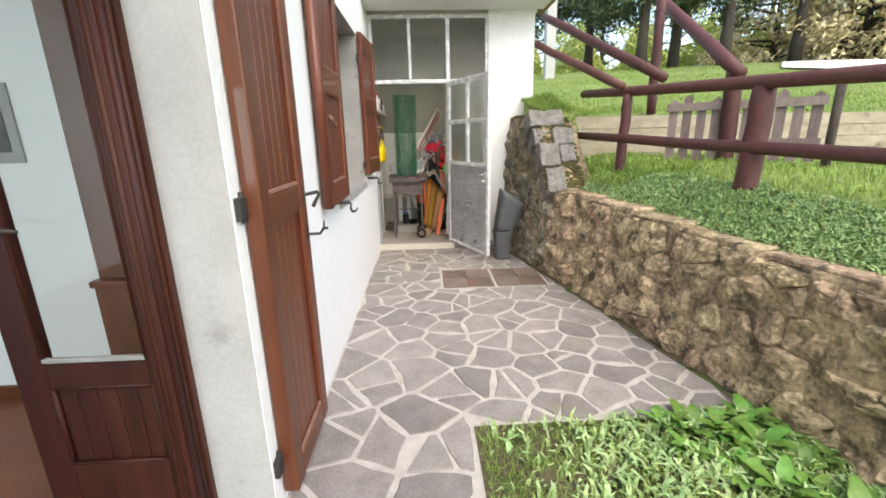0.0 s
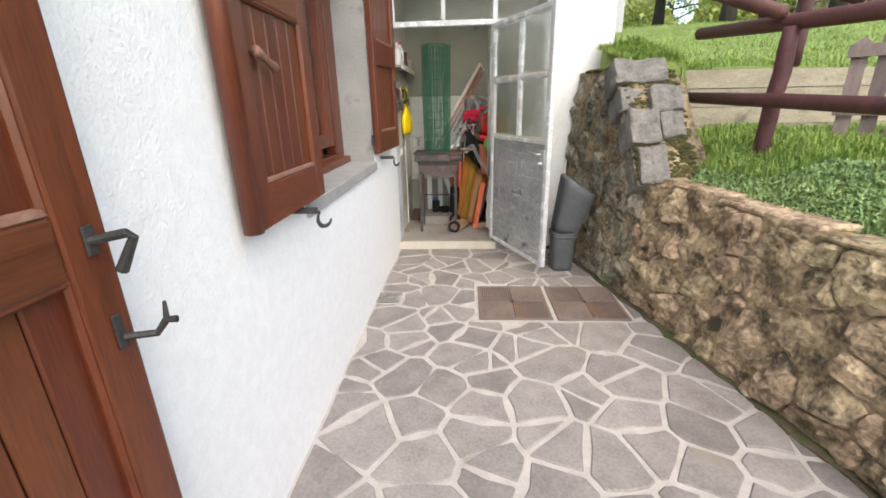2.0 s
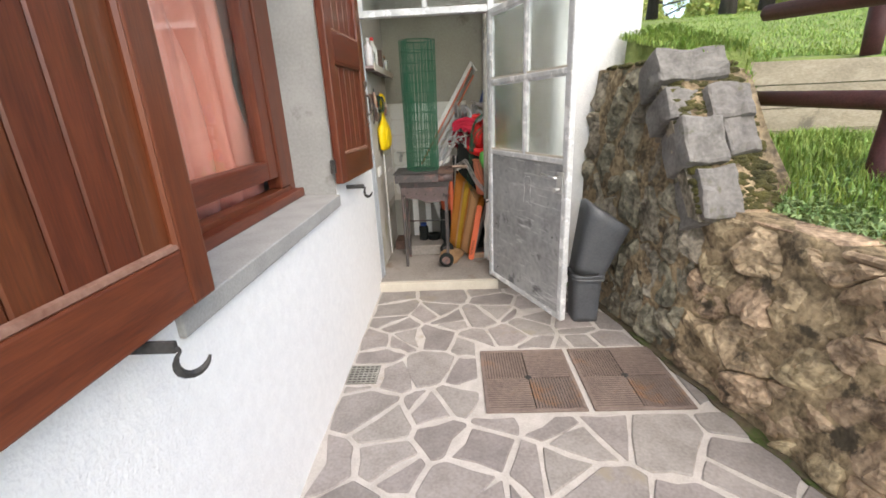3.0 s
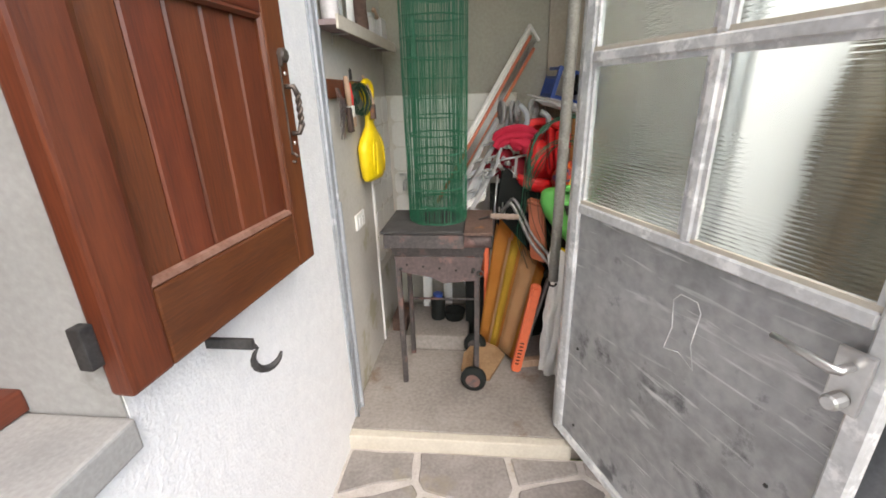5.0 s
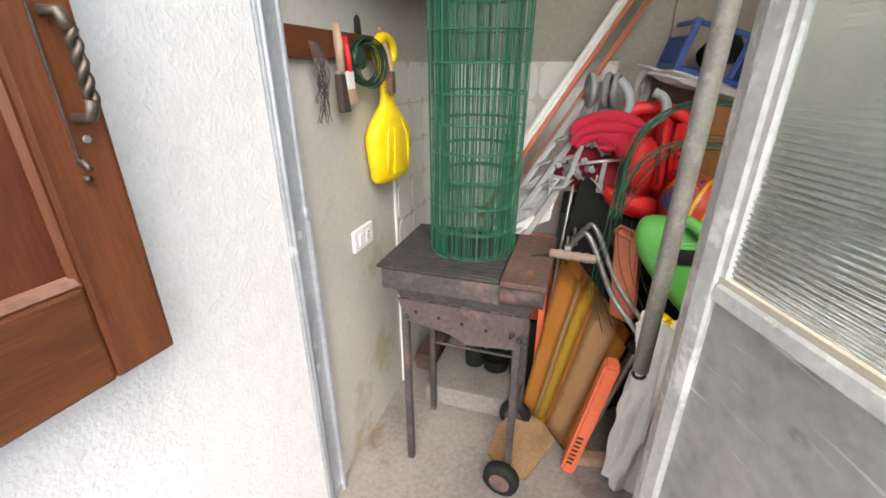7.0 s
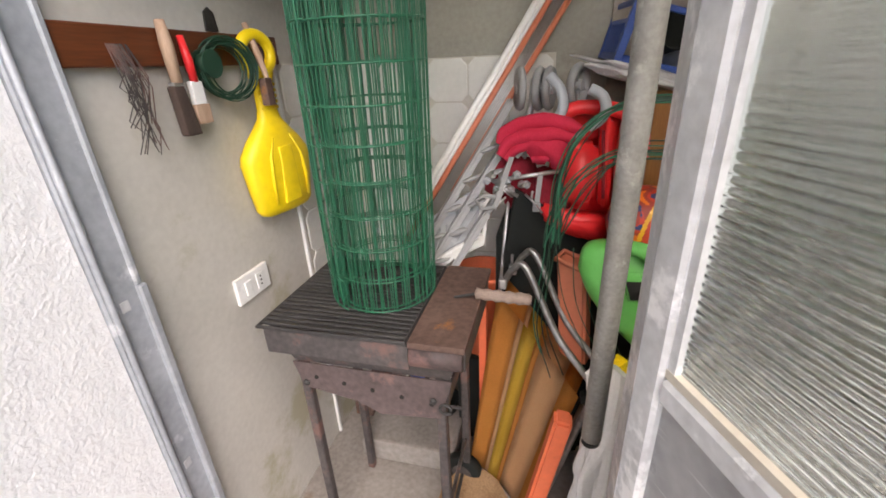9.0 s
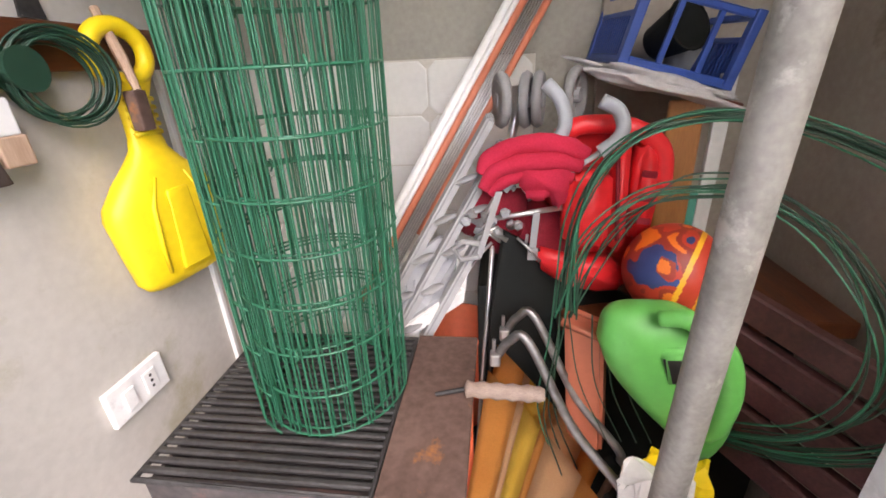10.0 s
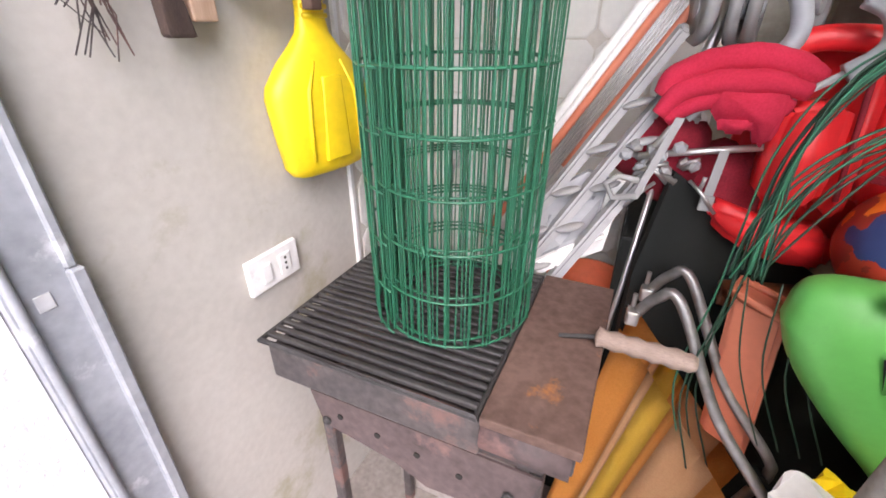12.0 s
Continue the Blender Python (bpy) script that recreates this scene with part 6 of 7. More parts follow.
# tap on the tiles
tp = thing("water_tap", "chromed water tap on the tiled wall", "tap", (-0.50, 6.46, 0.96))
part("body", tube([(-0.50, 6.494, 0.96), (-0.50, 6.42, 0.96), (-0.50, 6.39, 0.955), (-0.50, 6.38, 0.91)], 0.015, 10), STEEL, tp, smooth=True)
part("cross_handle", tube([(-0.538, 6.43, 1.0), (-0.462, 6.43, 1.0)], 0.009, 8), STEEL, tp, smooth=True)
part("stem", tube([(-0.50, 6.43, 0.96), (-0.50, 6.43, 1.005)], 0.008, 8), STEEL, tp)

# galvanised pipe in the doorway
pp = thing("galvanised_pipe", "weathered galvanised pipe standing by the door jamb with an iron hook", "pipe", (0.30, 5.62, 0.5))
part("tube", tube([(0.300, 5.631, 0.66), (0.2996, 5.615, 1.0), (0.299, 5.587, 1.6), (0.2985, 5.565, 2.08)], 0.0215, 18), PIPE, pp, smooth=True)
part("hook", tube(arc((0.30, 5.632, 0.645), 0.016, 80, 350, 10), 0.005, 6), IRON, pp)


def eased(pts, n=6):
    """A smooth run of points through the given ones."""
    p = [Vector(v) for v in pts]
    p = [p[0] * 2 - p[1]] + p + [p[-1] * 2 - p[-2]]
    out = []
    for a, b, c, d in zip(p, p[1:], p[2:], p[3:]):
        for i in range(n):
            u = i / n
            out.append(0.5 * (b * 2 + (c - a) * u + (a * 2 - b * 5 + c * 4 - d) * u * u + (b * 3 - a - c * 3 + d) * u ** 3))
    return out + [p[-2]]


# folding chairs with striped canvas
def canvas_chair(dx, dy, label):
    t = thing("folding_chair", label, "folding chair", (0.12 + dx, 5.9 + dy, SF), group="folding chairs")
    bl, tl, trr, brr = Vector((-0.04 + dx, 5.92 + dy, 0.16)), Vector((0.05 + dx, 5.92 + dy, 0.845)), Vector((0.285 + dx, 5.82 + dy, 0.60)), Vector((0.16 + dx, 5.80 + dy, 0.10))

    def at(u, v):
        return bl.lerp(brr, u).lerp(tl.lerp(trr, u), v) + Vector((0.3, -1, 0)).normalized() * 0.03 * math.sin(math.pi * u) * -1

    for a, b, m, nm in ((0, 0.30, CANVAS, "canvas"), (0.30, 0.36, BEIGE, "canvas_stripe"), (0.36, 0.52, STRIPE, "canvas_stripe"), (0.52, 0.58, CANVAS, "canvas_stripe"), (0.58, 0.86, BEIGE, "canvas_stripe"), (0.86, 1.0, CANVAS, "canvas_stripe")):
        bm, rows = bmesh.new(), []
        n = max(2, int((b - a) * 14))
        for j in range(9):
            rows.append([bm.verts.new(at(a + (b - a) * i / n, j / 8)) for i in range(n + 1)])
        for r0, r1 in zip(rows, rows[1:]):
            for i in range(n):
                bm.faces.new((r0[i], r0[i + 1], r1[i + 1], r1[i]))
        bmesh.ops.solidify(bm, geom=bm.faces[:], thickness=0.003)
        part(nm, bm, m, t, smooth=True)
    for o in (0.0,):
        q = Vector((0.02 + o * 0.5, -0.01 + o, 0.02))
        pts = [tl + q + Vector((0.0, 0.01, 0.02)), tl + q + Vector((0.025, 0, 0.065)), tl + q + Vector((0.06, -0.01, 0.07)), tl.lerp(trr, 0.55) + q + Vector((0.02, 0, 0.035)), trr + q + Vector((0, 0, 0.05)), trr + q + Vector((0.015, 0, 0.01)), trr + q + Vector((0.0, 0, -0.06)), brr + q + Vector((0.02, 0.02, 0.02))]
        part("frame_tube", tube(eased(pts), 0.0095, 10), CHROME, t, "bent chromed tube", smooth=True)
    clamp = part("clamp", box(tl.x + 0.004, tl.x + 0.026, tl.y - 0.016, tl.y + 0.008, tl.z + 0.02, tl.z + 0.05, 0.005), STEEL, t)
    part("wing_nut", tube([tl + Vector((0.012, -0.01, 0.06)), tl + Vector((0.012, -0.01, 0.085))], 0.004, 6), STEEL, clamp)
    part("joint", lathe([(0.018, -0.012), (0.018, 0.012)], 12, m=pose(trr.x + 0.02, trr.y - 0.01, trr.z + 0.01, 90)), BLACK, t)


canvas_chair(0.0, 0.0, "folded garden chair with orange and yellow striped canvas")
canvas_chair(0.02, 0.09, "second folded garden chair with orange canvas behind the first")


def slatted(name, label, a, b, w, d, material):
    """A long moulded strip with a raised rim, from a to b."""
    t = thing(name, label, "sunbed part" if name == "sunbed_rest" else "planter", a)
    a, b = Vector(a), Vector(b)
    ax = (b - a).normalized()
    side = Vector(w)
    deep = Vector(d)
    bm = prism([a, a + side, b + side, b], deep)
    bmesh.ops.bevel(bm, geom=list(bm.edges), offset=0.008, segments=2, affect="EDGES")
    part("body", bm, material, t, smooth=False)
    return t, ax


op, ax = slatted("sunbed_rest", "orange plastic vented panel leaning on the folded chair", (0.135, 5.735, 0.075), (0.225, 5.755, 0.56), (0.048, 0.0, -0.006), (0.0, 0.05, 0.01), ORANGE)
for k in range(7):
    c = Vector((0.152 + 0.004 * k, 5.7335 + 0.0008 * k, 0.13 + 0.02 * k))
    part("vent_slot", prism([c, c + Vector((0.02, 0, -0.004)), c + Vector((0.021, 0, 0.003)), c + Vector((0.001, 0, 0.006))], (0, -0.002, 0)), DARK, op)
pn, ax = slatted("planter_box", "terracotta plastic window box standing on its end", (0.228, 5.945, 0.64), (0.205, 5.955, 0.945), (0.075, -0.03, -0.018), (0.02, 0.055, 0.0), TERRAP)
part("rim", tube([(0.203, 5.95, 0.949), (0.282, 5.918, 0.930), (0.302, 5.975, 0.930), (0.225, 6.008, 0.947)], 0.008, 6, closed=True), TERRAP, pn, smooth=True)
single("plastic_strip", box(-0.012, 0.012, 5.96, 5.985, 0.10, 0.80, 0.004), ORANGE, "narrow orange plastic strip behind the chair", "plastic strip")

# white and yellow sack
PAPER = mat("white_sack_paper", (0.74, 0.73, 0.71), (0.83, 0.82, 0.80), 0.6, 8, 90, 0.3, stain=(0.60, 0.58, 0.54), stain_at=0.64, stain_scale=5)
sk = thing("sack", "crumpled white and yellow plastic sack by the door jamb", "sack", (0.36, 5.76, SF))
for nm, m, dx, z1 in (("paper", PAPER, 0.0, 0.74), ("yellow_side", YELLOW, 0.045, 0.72)):
    bm, rings = bmesh.new(), []
    for j in range(25):
        z = SF + 0.003 + (z1 - SF) * j / 24
        ring = []
        for i in range(40):
            a = i * math.pi / 20
            r = 1 + 0.5 * noise.noise((math.cos(a) * 2.2, math.sin(a) * 2.2 + dx * 30, z * 6)) + 0.30 * (0.4 - abs(noise.noise((math.cos(a) * 2.6, math.sin(a) * 2.6, z * 5 + dx * 9)))) + 0.03 * noise.noise((math.cos(a) * 6, math.sin(a) * 6, z * 18))
            pinch = 1 - 0.45 * max(0, (z - 0.62) / 0.12)
            ring.append(bm.verts.new((0.345 + dx + 0.055 * math.cos(a) * r * (1 + 0.3 * (1 - pinch)) + 0.03 * (z - SF), 5.77 + dx * 0.9 + 0.045 * math.sin(a) * r * pinch, z + 0.02 * math.sin(3 * a + 1) * (j == 24))))
        rings.append(ring)
    for a, b in zip(rings, rings[1:]):
        for i in range(40):
            bm.faces.new((a[i], a[(i + 1) % 40], b[(i + 1) % 40], b[i]))
    bm.faces.new(rings[0][::-1]), bm.faces.new(rings[-1])
    part(nm, bm, m, sk, smooth=False)

# floor clutter
mp = thing("coir_mat_piece", "brown coir mat piece lying behind the wheel", "mat", (-0.02, 5.78, SF))
bm = bmesh.new()
out = [Vector((-0.13, 5.72, 0)), Vector((-0.055, 5.655, 0)), Vector((0.02, 5.66, 0)), Vector((0.105, 5.83, 0)), Vector((0.05, 5.9, 0)), Vector((-0.06, 5.92, 0)), Vector((-0.12, 5.83, 0))]
part("sheet", prism([v + Vector((0, 0, SF + 0.002 + 0.25 * max(0, v.y - 5.68))) for v in out], (0, 0, 0.012)), CORK, mp)
single("stone_slab", box(-0.46, -0.10, 5.925, 6.32, SF, SF + 0.095, 0.012), CONCRETE, "low grey concrete block on the shed floor", "block")
single("wood_offcut", moved(box(0.0, 0.25, -0.02, 0.02, 0.0, 0.04, 0.003), pose(0.18, 5.80, SF + 0.001, 0, 0, 12)), PINE, "short pale wooden offcut on the floor", "offcut")
single("wicker_brick", box(-0.58, -0.49, 6.12, 6.34, SF, SF + 0.09, 0.008), RUST, "rusty brown mesh brick by the wall", "brick")
st = thing("white_trestle", "white plastic trestle standing behind the barbecue", "trestle", (-0.25, 6.3, SF))
for a, b in (((-0.40, 6.28, SF), (-0.40, 6.30, 0.86)), ((-0.08, 6.24, SF + 0.1), (-0.26, 6.36, 0.70)), ((-0.28, 6.40, SF), (-0.28, 6.40, 0.86))):
    a, b = Vector(a), Vector(b)
    part("leg", prism([a, a + Vector((0.055, 0, 0)), b + Vector((0.055, 0, 0)), b], (0, 0.02, 0)), WHITE, st)
part("top", box(-0.46, -0.12, 6.26, 6.46, 0.86, 0.885, 0.005), WHITE, st)
bt = thing("black_bowl", "shallow black plastic bowl on the concrete block", "bowl", (-0.18, 6.12, SF + 0.096))
part("pail", lathe([(0.055, 0), (0.062, 0.05), (0.066, 0.055), (0.058, 0.055), (0.052, 0.01)], 18, m=pose(-0.19, 6.14, SF + 0.096)), BLACK, bt, smooth=True)
bc = thing("blue_canister", "dark canister with a bright blue cap", "canister", (-0.29, 6.14, SF + 0.096))
part("body", lathe([(0.042, 0), (0.045, 0.01), (0.045, 0.13), (0.02, 0.15)], 16, m=pose(-0.29, 6.14, SF + 0.096)), BLACK, bc, smooth=True)
part("cap", lathe([(0.03, 0.135), (0.03, 0.165), (0.02, 0.17)], 14, m=pose(-0.29, 6.14, SF + 0.096)), BLUE, bc)
bk = thing("red_bucket", "orange-red plastic bucket among the clutter", "bucket", (-0.03, 6.18, SF))
part("pail", lathe([(0.07, 0), (0.095, 0.30), (0.102, 0.31), (0.102, 0.325), (0.092, 0.325), (0.066, 0.01)], 22, m=pose(-0.035, 6.19, 0.46)), ORANGE, bk, smooth=True)
part("crate_below", box(-0.12, 0.05, 6.10, 6.28, SF, 0.459, 0.01), BLACK, bk, "black plastic crate under it")
single("plastic_sheet", prism([(0.055, 6.03, SF), (0.33, 6.12, SF), (0.40, 6.14, 0.90), (0.085, 6.05, 1.11), (0.055, 6.04, 0.90)], (-0.006, 0.02, 0)), BLACK, "large black plastic sheet standing on edge", "sheet")
single("dark_box", box(0.02, 0.20, 6.10, 6.42, SF, 0.95, 0.01), BLACK, "tall black plastic storage box", "storage box")

# folded white clothes airer and grey lounger frame, leaning against the back wall
P0, P1 = Vector((-0.235, 6.10, 1.03)), Vector((0.225, 6.42, 1.80))
DIR = (P1 - P0).normalized()
ACROSS = Vector((0.80, -0.12, -0.43)).normalized()
ar = thing("clothes_airer", "folded white clothes airer with orange plastic strips and wires", "clothes airer", P0)


def rail_along(o, lo, hi, r, material, nm, root, lift=0.0, label=""):
    q = ACROSS * o * 0.75 + Vector((0, -lift, 0))
    return part(nm, tube([P0 + DIR * lo + q, P0 + DIR * hi + q], r, 10), material, root, label, smooth=True)


L = (P1 - P0).length
rail_along(0.0, -0.22, L, 0.011, WHITE, "frame_tube", ar), rail_along(0.020, -0.15, L - 0.02, 0.007, WHITE, "frame_tube", ar, 0.008)
rail_along(0.040, -0.12, L - 0.05, 0.009, TERRAP, "orange_strip", ar, 0.004, "terracotta plastic strip"), rail_along(0.105, 0.10, L - 0.10, 0.009, TERRAP, "orange_strip", ar, 0.0, "terracotta plastic strip")
for k in range(6):
    rail_along(0.052 + 0.008 * k, 0.0, L - 0.06, 0.0022, STEEL, "drying_wire", ar)
part("end_bar", tube([P1 + DIR * 0.0, P1 + ACROSS * 0.082 - DIR * 0.05], 0.008, 8), WHITE, ar, smooth=True)
lg = thing("lounger_frame", "folded grey plastic lounger with scalloped slats", "lounger", P0 + ACROSS * 0.12)
for o, hi in ((0.075, 0.44), (0.125, 0.40), (0.185, 0.34)):
    q = ACROSS * o + Vector((0, -0.06, 0))
    bm = prism([P0 + q - DIR * 0.08, P0 + q - DIR * 0.08 + ACROSS * 0.02, P0 + q + DIR * hi + ACROSS * 0.02, P0 + q + DIR * hi], (0.004, -0.03, -0.012))
    bmesh.ops.bevel(bm, geom=list(bm.edges), offset=0.005, segments=2, affect="EDGES")
    part("side_rail", bm, PALEGREY, lg)
for k in range(9):
    c = P0 + DIR * (-0.10 + 0.05 * k) + ACROSS * (0.10 + 0.05 * (k % 2)) + Vector((0.005, -0.09, -0.01))
    bm = bmesh.new()
    bmesh.ops.create_icosphere(bm, subdivisions=2, radius=1, matrix=Matrix.Translation(c) @ (DIR + ACROSS * 0.8).to_track_quat("X", "Z").to_matrix().to_4x4() @ Matrix.Diagonal((0.030, 0.016, 0.007, 1)))
    part("slat", bm, PALEGREY, lg, smooth=True)
tray = thing("white_tray", "white plastic tray end with a grey ribbed panel", "tray", (-0.10, 6.08, 0.8))
EDGE = [Vector(v) for v in ((-0.175, 5.965, 0.880), (-0.087, 5.975, 0.945), (-0.008, 6.050, 0.965), (0.011, 6.070, 1.075))]
for a, b in zip(EDGE, EDGE[1:]):
    bm = prism([a, b, b + Vector((0, 0.004, -0.036)), a + Vector((0, 0.004, -0.036))] if b.z - a.z < 0.1 else [a + Vector((0, 0.004, -0.036)), b, b + Vector((-0.026, 0.004, 0)), a + Vector((-0.026, 0.004, 0.0))], (-0.006, 0.012, 0.004))
    bmesh.ops.bevel(bm, geom=list(bm.edges), offset=0.003, segments=2, affect="EDGES")
    part("frame", bm, WHITE, tray)
part("ribbed_panel", prism([EDGE[0] + Vector((0, 0.012, 0.004)), EDGE[1] + Vector((0, 0.012, 0.004)), EDGE[2] + Vector((-0.01, 0.012, 0.004)), EDGE[3] + Vector((-0.02, 0.012, -0.01)), (-0.065, 6.09, 1.08), (-0.19, 6.03, 1.00)], (0, 0.010, 0.004)), GREY, tray, "grey ribbed panel")
for k in range(9):
    u = (k + 0.5) / 9
    a = EDGE[0].lerp(EDGE[2], u) + Vector((0, 0.006, 0.012))
    part("rib", tube([a, a + Vector((0.01, 0.035, 0.085))], 0.003, 6), GREY, tray, smooth=True)


# folded red pushchair
def lumpy(c, r, seed, amp=0.2, sub=3, turn=(0, 0, 0)):
    bm = bmesh.new()
    bmesh.ops.create_icosphere(bm, subdivisions=sub, radius=1)
    for v in bm.verts:
        v.co *= 1 + amp * noise.noise(v.co * 1.6 + Vector((seed, 0, 0))) + amp * 0.4 * noise.noise(v.co * 4 + Vector((0, seed, 0)))
    return moved(bm, pose(*c, *turn) @ Matrix.Diagonal((*r, 1)))


pc = thing("pushchair", "folded pushchair with a red fabric hood, grey handles and grey wheels", "pushchair", (0.17, 6.2, SF))
for k, (run, y, r) in enumerate((([(0.036, 1.235), (0.050, 1.266), (0.096, 1.290), (0.146, 1.297), (0.203, 1.290), (0.242, 1.270)], 6.055, 0.020), ([(0.038, 1.205), (0.066, 1.245), (0.118, 1.262), (0.176, 1.264), (0.230, 1.252)], 6.045, 0.019), ([(0.052, 1.195), (0.085, 1.226), (0.125, 1.238), (0.175, 1.240), (0.215, 1.228)], 6.050, 0.017))):
    way = eased([(x, y + 0.01 * math.cos(x * 20), z) for x, z in run], 7)
    n = len(way)
    fold = tube(way, [r * (0.55 + 0.45 * math.sin(math.pi * (0.12 + 0.76 * i / (n - 1)))) for i in range(n)], 18)
    for v in fold.verts:
        v.co += Vector((0.1, 0.5, 1)) * (0.005 * noise.noise(v.co * 22 + Vector((k * 3, 0, 0))) + 0.002 * noise.noise(v.co * 70))
    part("hood_fold", fold, CLOTH, pc, "folded red hood", smooth=True)
for pts, y, d in (([(0.112, 1.258), (0.206, 1.256), (0.209, 1.205), (0.200, 1.172), (0.182, 1.168), (0.170, 1.200), (0.126, 1.198), (0.106, 1.225)], 6.022, 0.035), ([(0.118, 1.214), (0.172, 1.216), (0.168, 1.188), (0.130, 1.184)], 6.016, 0.02)):
    cloth = prism([(x, y, z) for x, z in pts], (0, d, 0))
    bmesh.ops.bevel(cloth, geom=list(cloth.edges), offset=0.008, segments=3, affect="EDGES")
    for v in cloth.verts:
        v.co += Vector((0.3, 1, 0.3)) * 0.006 * noise.noise(v.co * 40)
    part("hood_flap", cloth, CLOTH, pc, "drooping red flap", smooth=True)
part("seat_fabric", lumpy((0.06, 6.115, 1.13), (0.070, 0.045, 0.080), 4, 0.35), DARKCLOTH, pc, "crumpled dark red seat fabric", smooth=True)
part("seat_fabric", lumpy((0.17, 6.12, 1.05), (0.07, 0.04, 0.11), 9, 0.2), DARKCLOTH, pc, smooth=True)
for pts in ([(0.083, 6.05, 1.20), (0.152, 6.06, 1.28), (0.186, 6.06, 1.305), (0.197, 6.06, 1.335), (0.185, 6.065, 1.375), (0.158, 6.075, 1.405)], [(0.205, 6.045, 1.235), (0.262, 6.04, 1.278), (0.290, 6.04, 1.300), (0.300, 6.04, 1.325), (0.288, 6.045, 1.355), (0.258, 6.05, 1.372)]):
    part("handle_rod", tube(pts[:2], 0.0055, 8), GREY, pc, smooth=True)
    part("handle_grip", tube(eased(pts[1:]), 0.0135, 14), GRIP, pc, "grey foam hook grip", smooth=True)
for x, y, z, rz in ((0.074, 6.20, 1.368, 14), (0.130, 6.205, 1.366, -12), (0.158, 6.21, 1.366, -12), (0.238, 6.215, 1.372, -28)):
    w = part("wheel", lathe([(0.044, -0.010), (0.056, -0.010), (0.062, 0.0), (0.056, 0.010), (0.044, 0.010), (0.044, -0.010)], 24, m=pose(x, y, z, 0, 90, rz)), PALEGREY, pc, "grey plastic wheel", smooth=True)
    part("hub", lathe([(0.016, -0.012), (0.016, 0.012)], 12, m=pose(x, y, z, 0, 90, rz)), GREY, w)
    for k in range(5):
        a = k * 1.2566
        m = pose(x, y, z, 0, 90, rz)
        part("spoke", tube([m @ Vector((0.012 * math.cos(a), 0.012 * math.sin(a), 0)), m @ Vector((0.047 * math.cos(a), 0.047 * math.sin(a), 0))], 0.004, 5), PALEGREY, w)
part("fork", tube([(0.115, 6.27, 1.39), (0.11, 6.25, 1.33), (0.09, 6.2, 1.25)], [0.016, 0.012, 0.010], 10), STEEL, pc, smooth=True)
for a, b in (((0.02, 6.06, 1.13), (0.20, 6.05, 1.165)), ((-0.01, 6.08, 1.14), (0.09, 6.05, 1.09)), ((0.02, 6.07, 1.10), (0.07, 6.05, 1.20)), ((0.0, 6.1, 0.2), (0.06, 6.1, 1.1)), ((0.10, 6.1, 0.2), (0.09, 6.1, 1.05))):
    part("chassis_tube", tube([a, b], 0.006, 8), STEEL, pc, smooth=True)
for k in range(9):
    part("joint", lumpy((0.0 + 0.014 * k, 6.06 + 0.006 * math.sin(k), 1.13 + 0.022 * math.sin(k * 2.3)), (0.013, 0.011, 0.012), k, 0.3, 1), STEEL if k % 2 else GREY, pc)
for k in range(7):
    a = Vector((0.02 + 0.018 * k, 6.045, 1.10 + 0.02 * math.sin(k * 1.9)))
    b = a + Vector((0.05 * math.cos(k * 1.3), -0.012, 0.05 * math.sin(k * 2.1 + 0.6)))
    part("link_rod", tube([a, a.lerp(b, 0.5) + Vector((0, -0.008, 0.006)), b], 0.0035, 6), STEEL, pc, smooth=True)
part("strap", prism([(0.064, 6.03, 1.205), (0.078, 6.03, 1.205), (0.034, 6.02, 1.06), (0.024, 6.02, 1.068)], (0, 0.003, 0)), PALEGREY, pc, "pale webbing strap")
part("strap", tube([(0.03, 6.02, 1.065), (-0.01, 6.015, 1.06), (-0.025, 6.015, 1.085), (-0.005, 6.02, 1.10), (0.03, 6.02, 1.095)], 0.006, 6), PALEGREY, pc, smooth=True)
part("strap", prism([(0.142, 6.045, 1.155), (0.156, 6.045, 1.155), (0.150, 6.04, 1.07), (0.136, 6.04, 1.075)], (0, 0.003, 0)), PALEGREY, pc)
part("buckle", box(0.132, 0.154, 6.034, 6.042, 1.05, 1.078, 0.003), PALEGREY, pc)


# red plastic toy seat
ts = thing("toy_seat", "bright red moulded plastic toy seat leaning in the corner", "toy seat", (0.31, 6.15, 0.95))


def slabby(pts, d, bev=0.014):
    bm = prism(pts, d)
    bmesh.ops.bevel(bm, geom=list(bm.edges), offset=bev, segments=3, affect="EDGES")
    return bm


def moulded(pts, y, d, bev):
    return slabby([(x, y, z) for x, z in pts], (0, d, 0), bev)


part("back", moulded([(0.175, 1.30), (0.225, 1.322), (0.33, 1.315), (0.400, 1.275), (0.415, 1.08), (0.375, 0.925), (0.285, 0.925), (0.165, 0.995), (0.168, 1.10)], 6.13, 0.05, 0.016), RED, ts, smooth=True)
part("side_panel", moulded([(0.208, 1.222), (0.222, 1.236), (0.292, 1.238), (0.297, 1.16), (0.292, 1.086), (0.272, 1.070), (0.206, 1.084), (0.203, 1.15)], 6.028, 0.085, 0.013), RED, ts, smooth=True)
part("column", moulded([(0.293, 1.300), (0.326, 1.298), (0.338, 1.06), (0.308, 1.06)], 6.055, 0.08, 0.010), RED, ts, smooth=True)
part("side_panel", moulded([(0.350, 1.290), (0.392, 1.270), (0.400, 1.19), (0.392, 1.09), (0.352, 1.07), (0.344, 1.18)], 6.075, 0.07, 0.013), RED, ts, smooth=True)
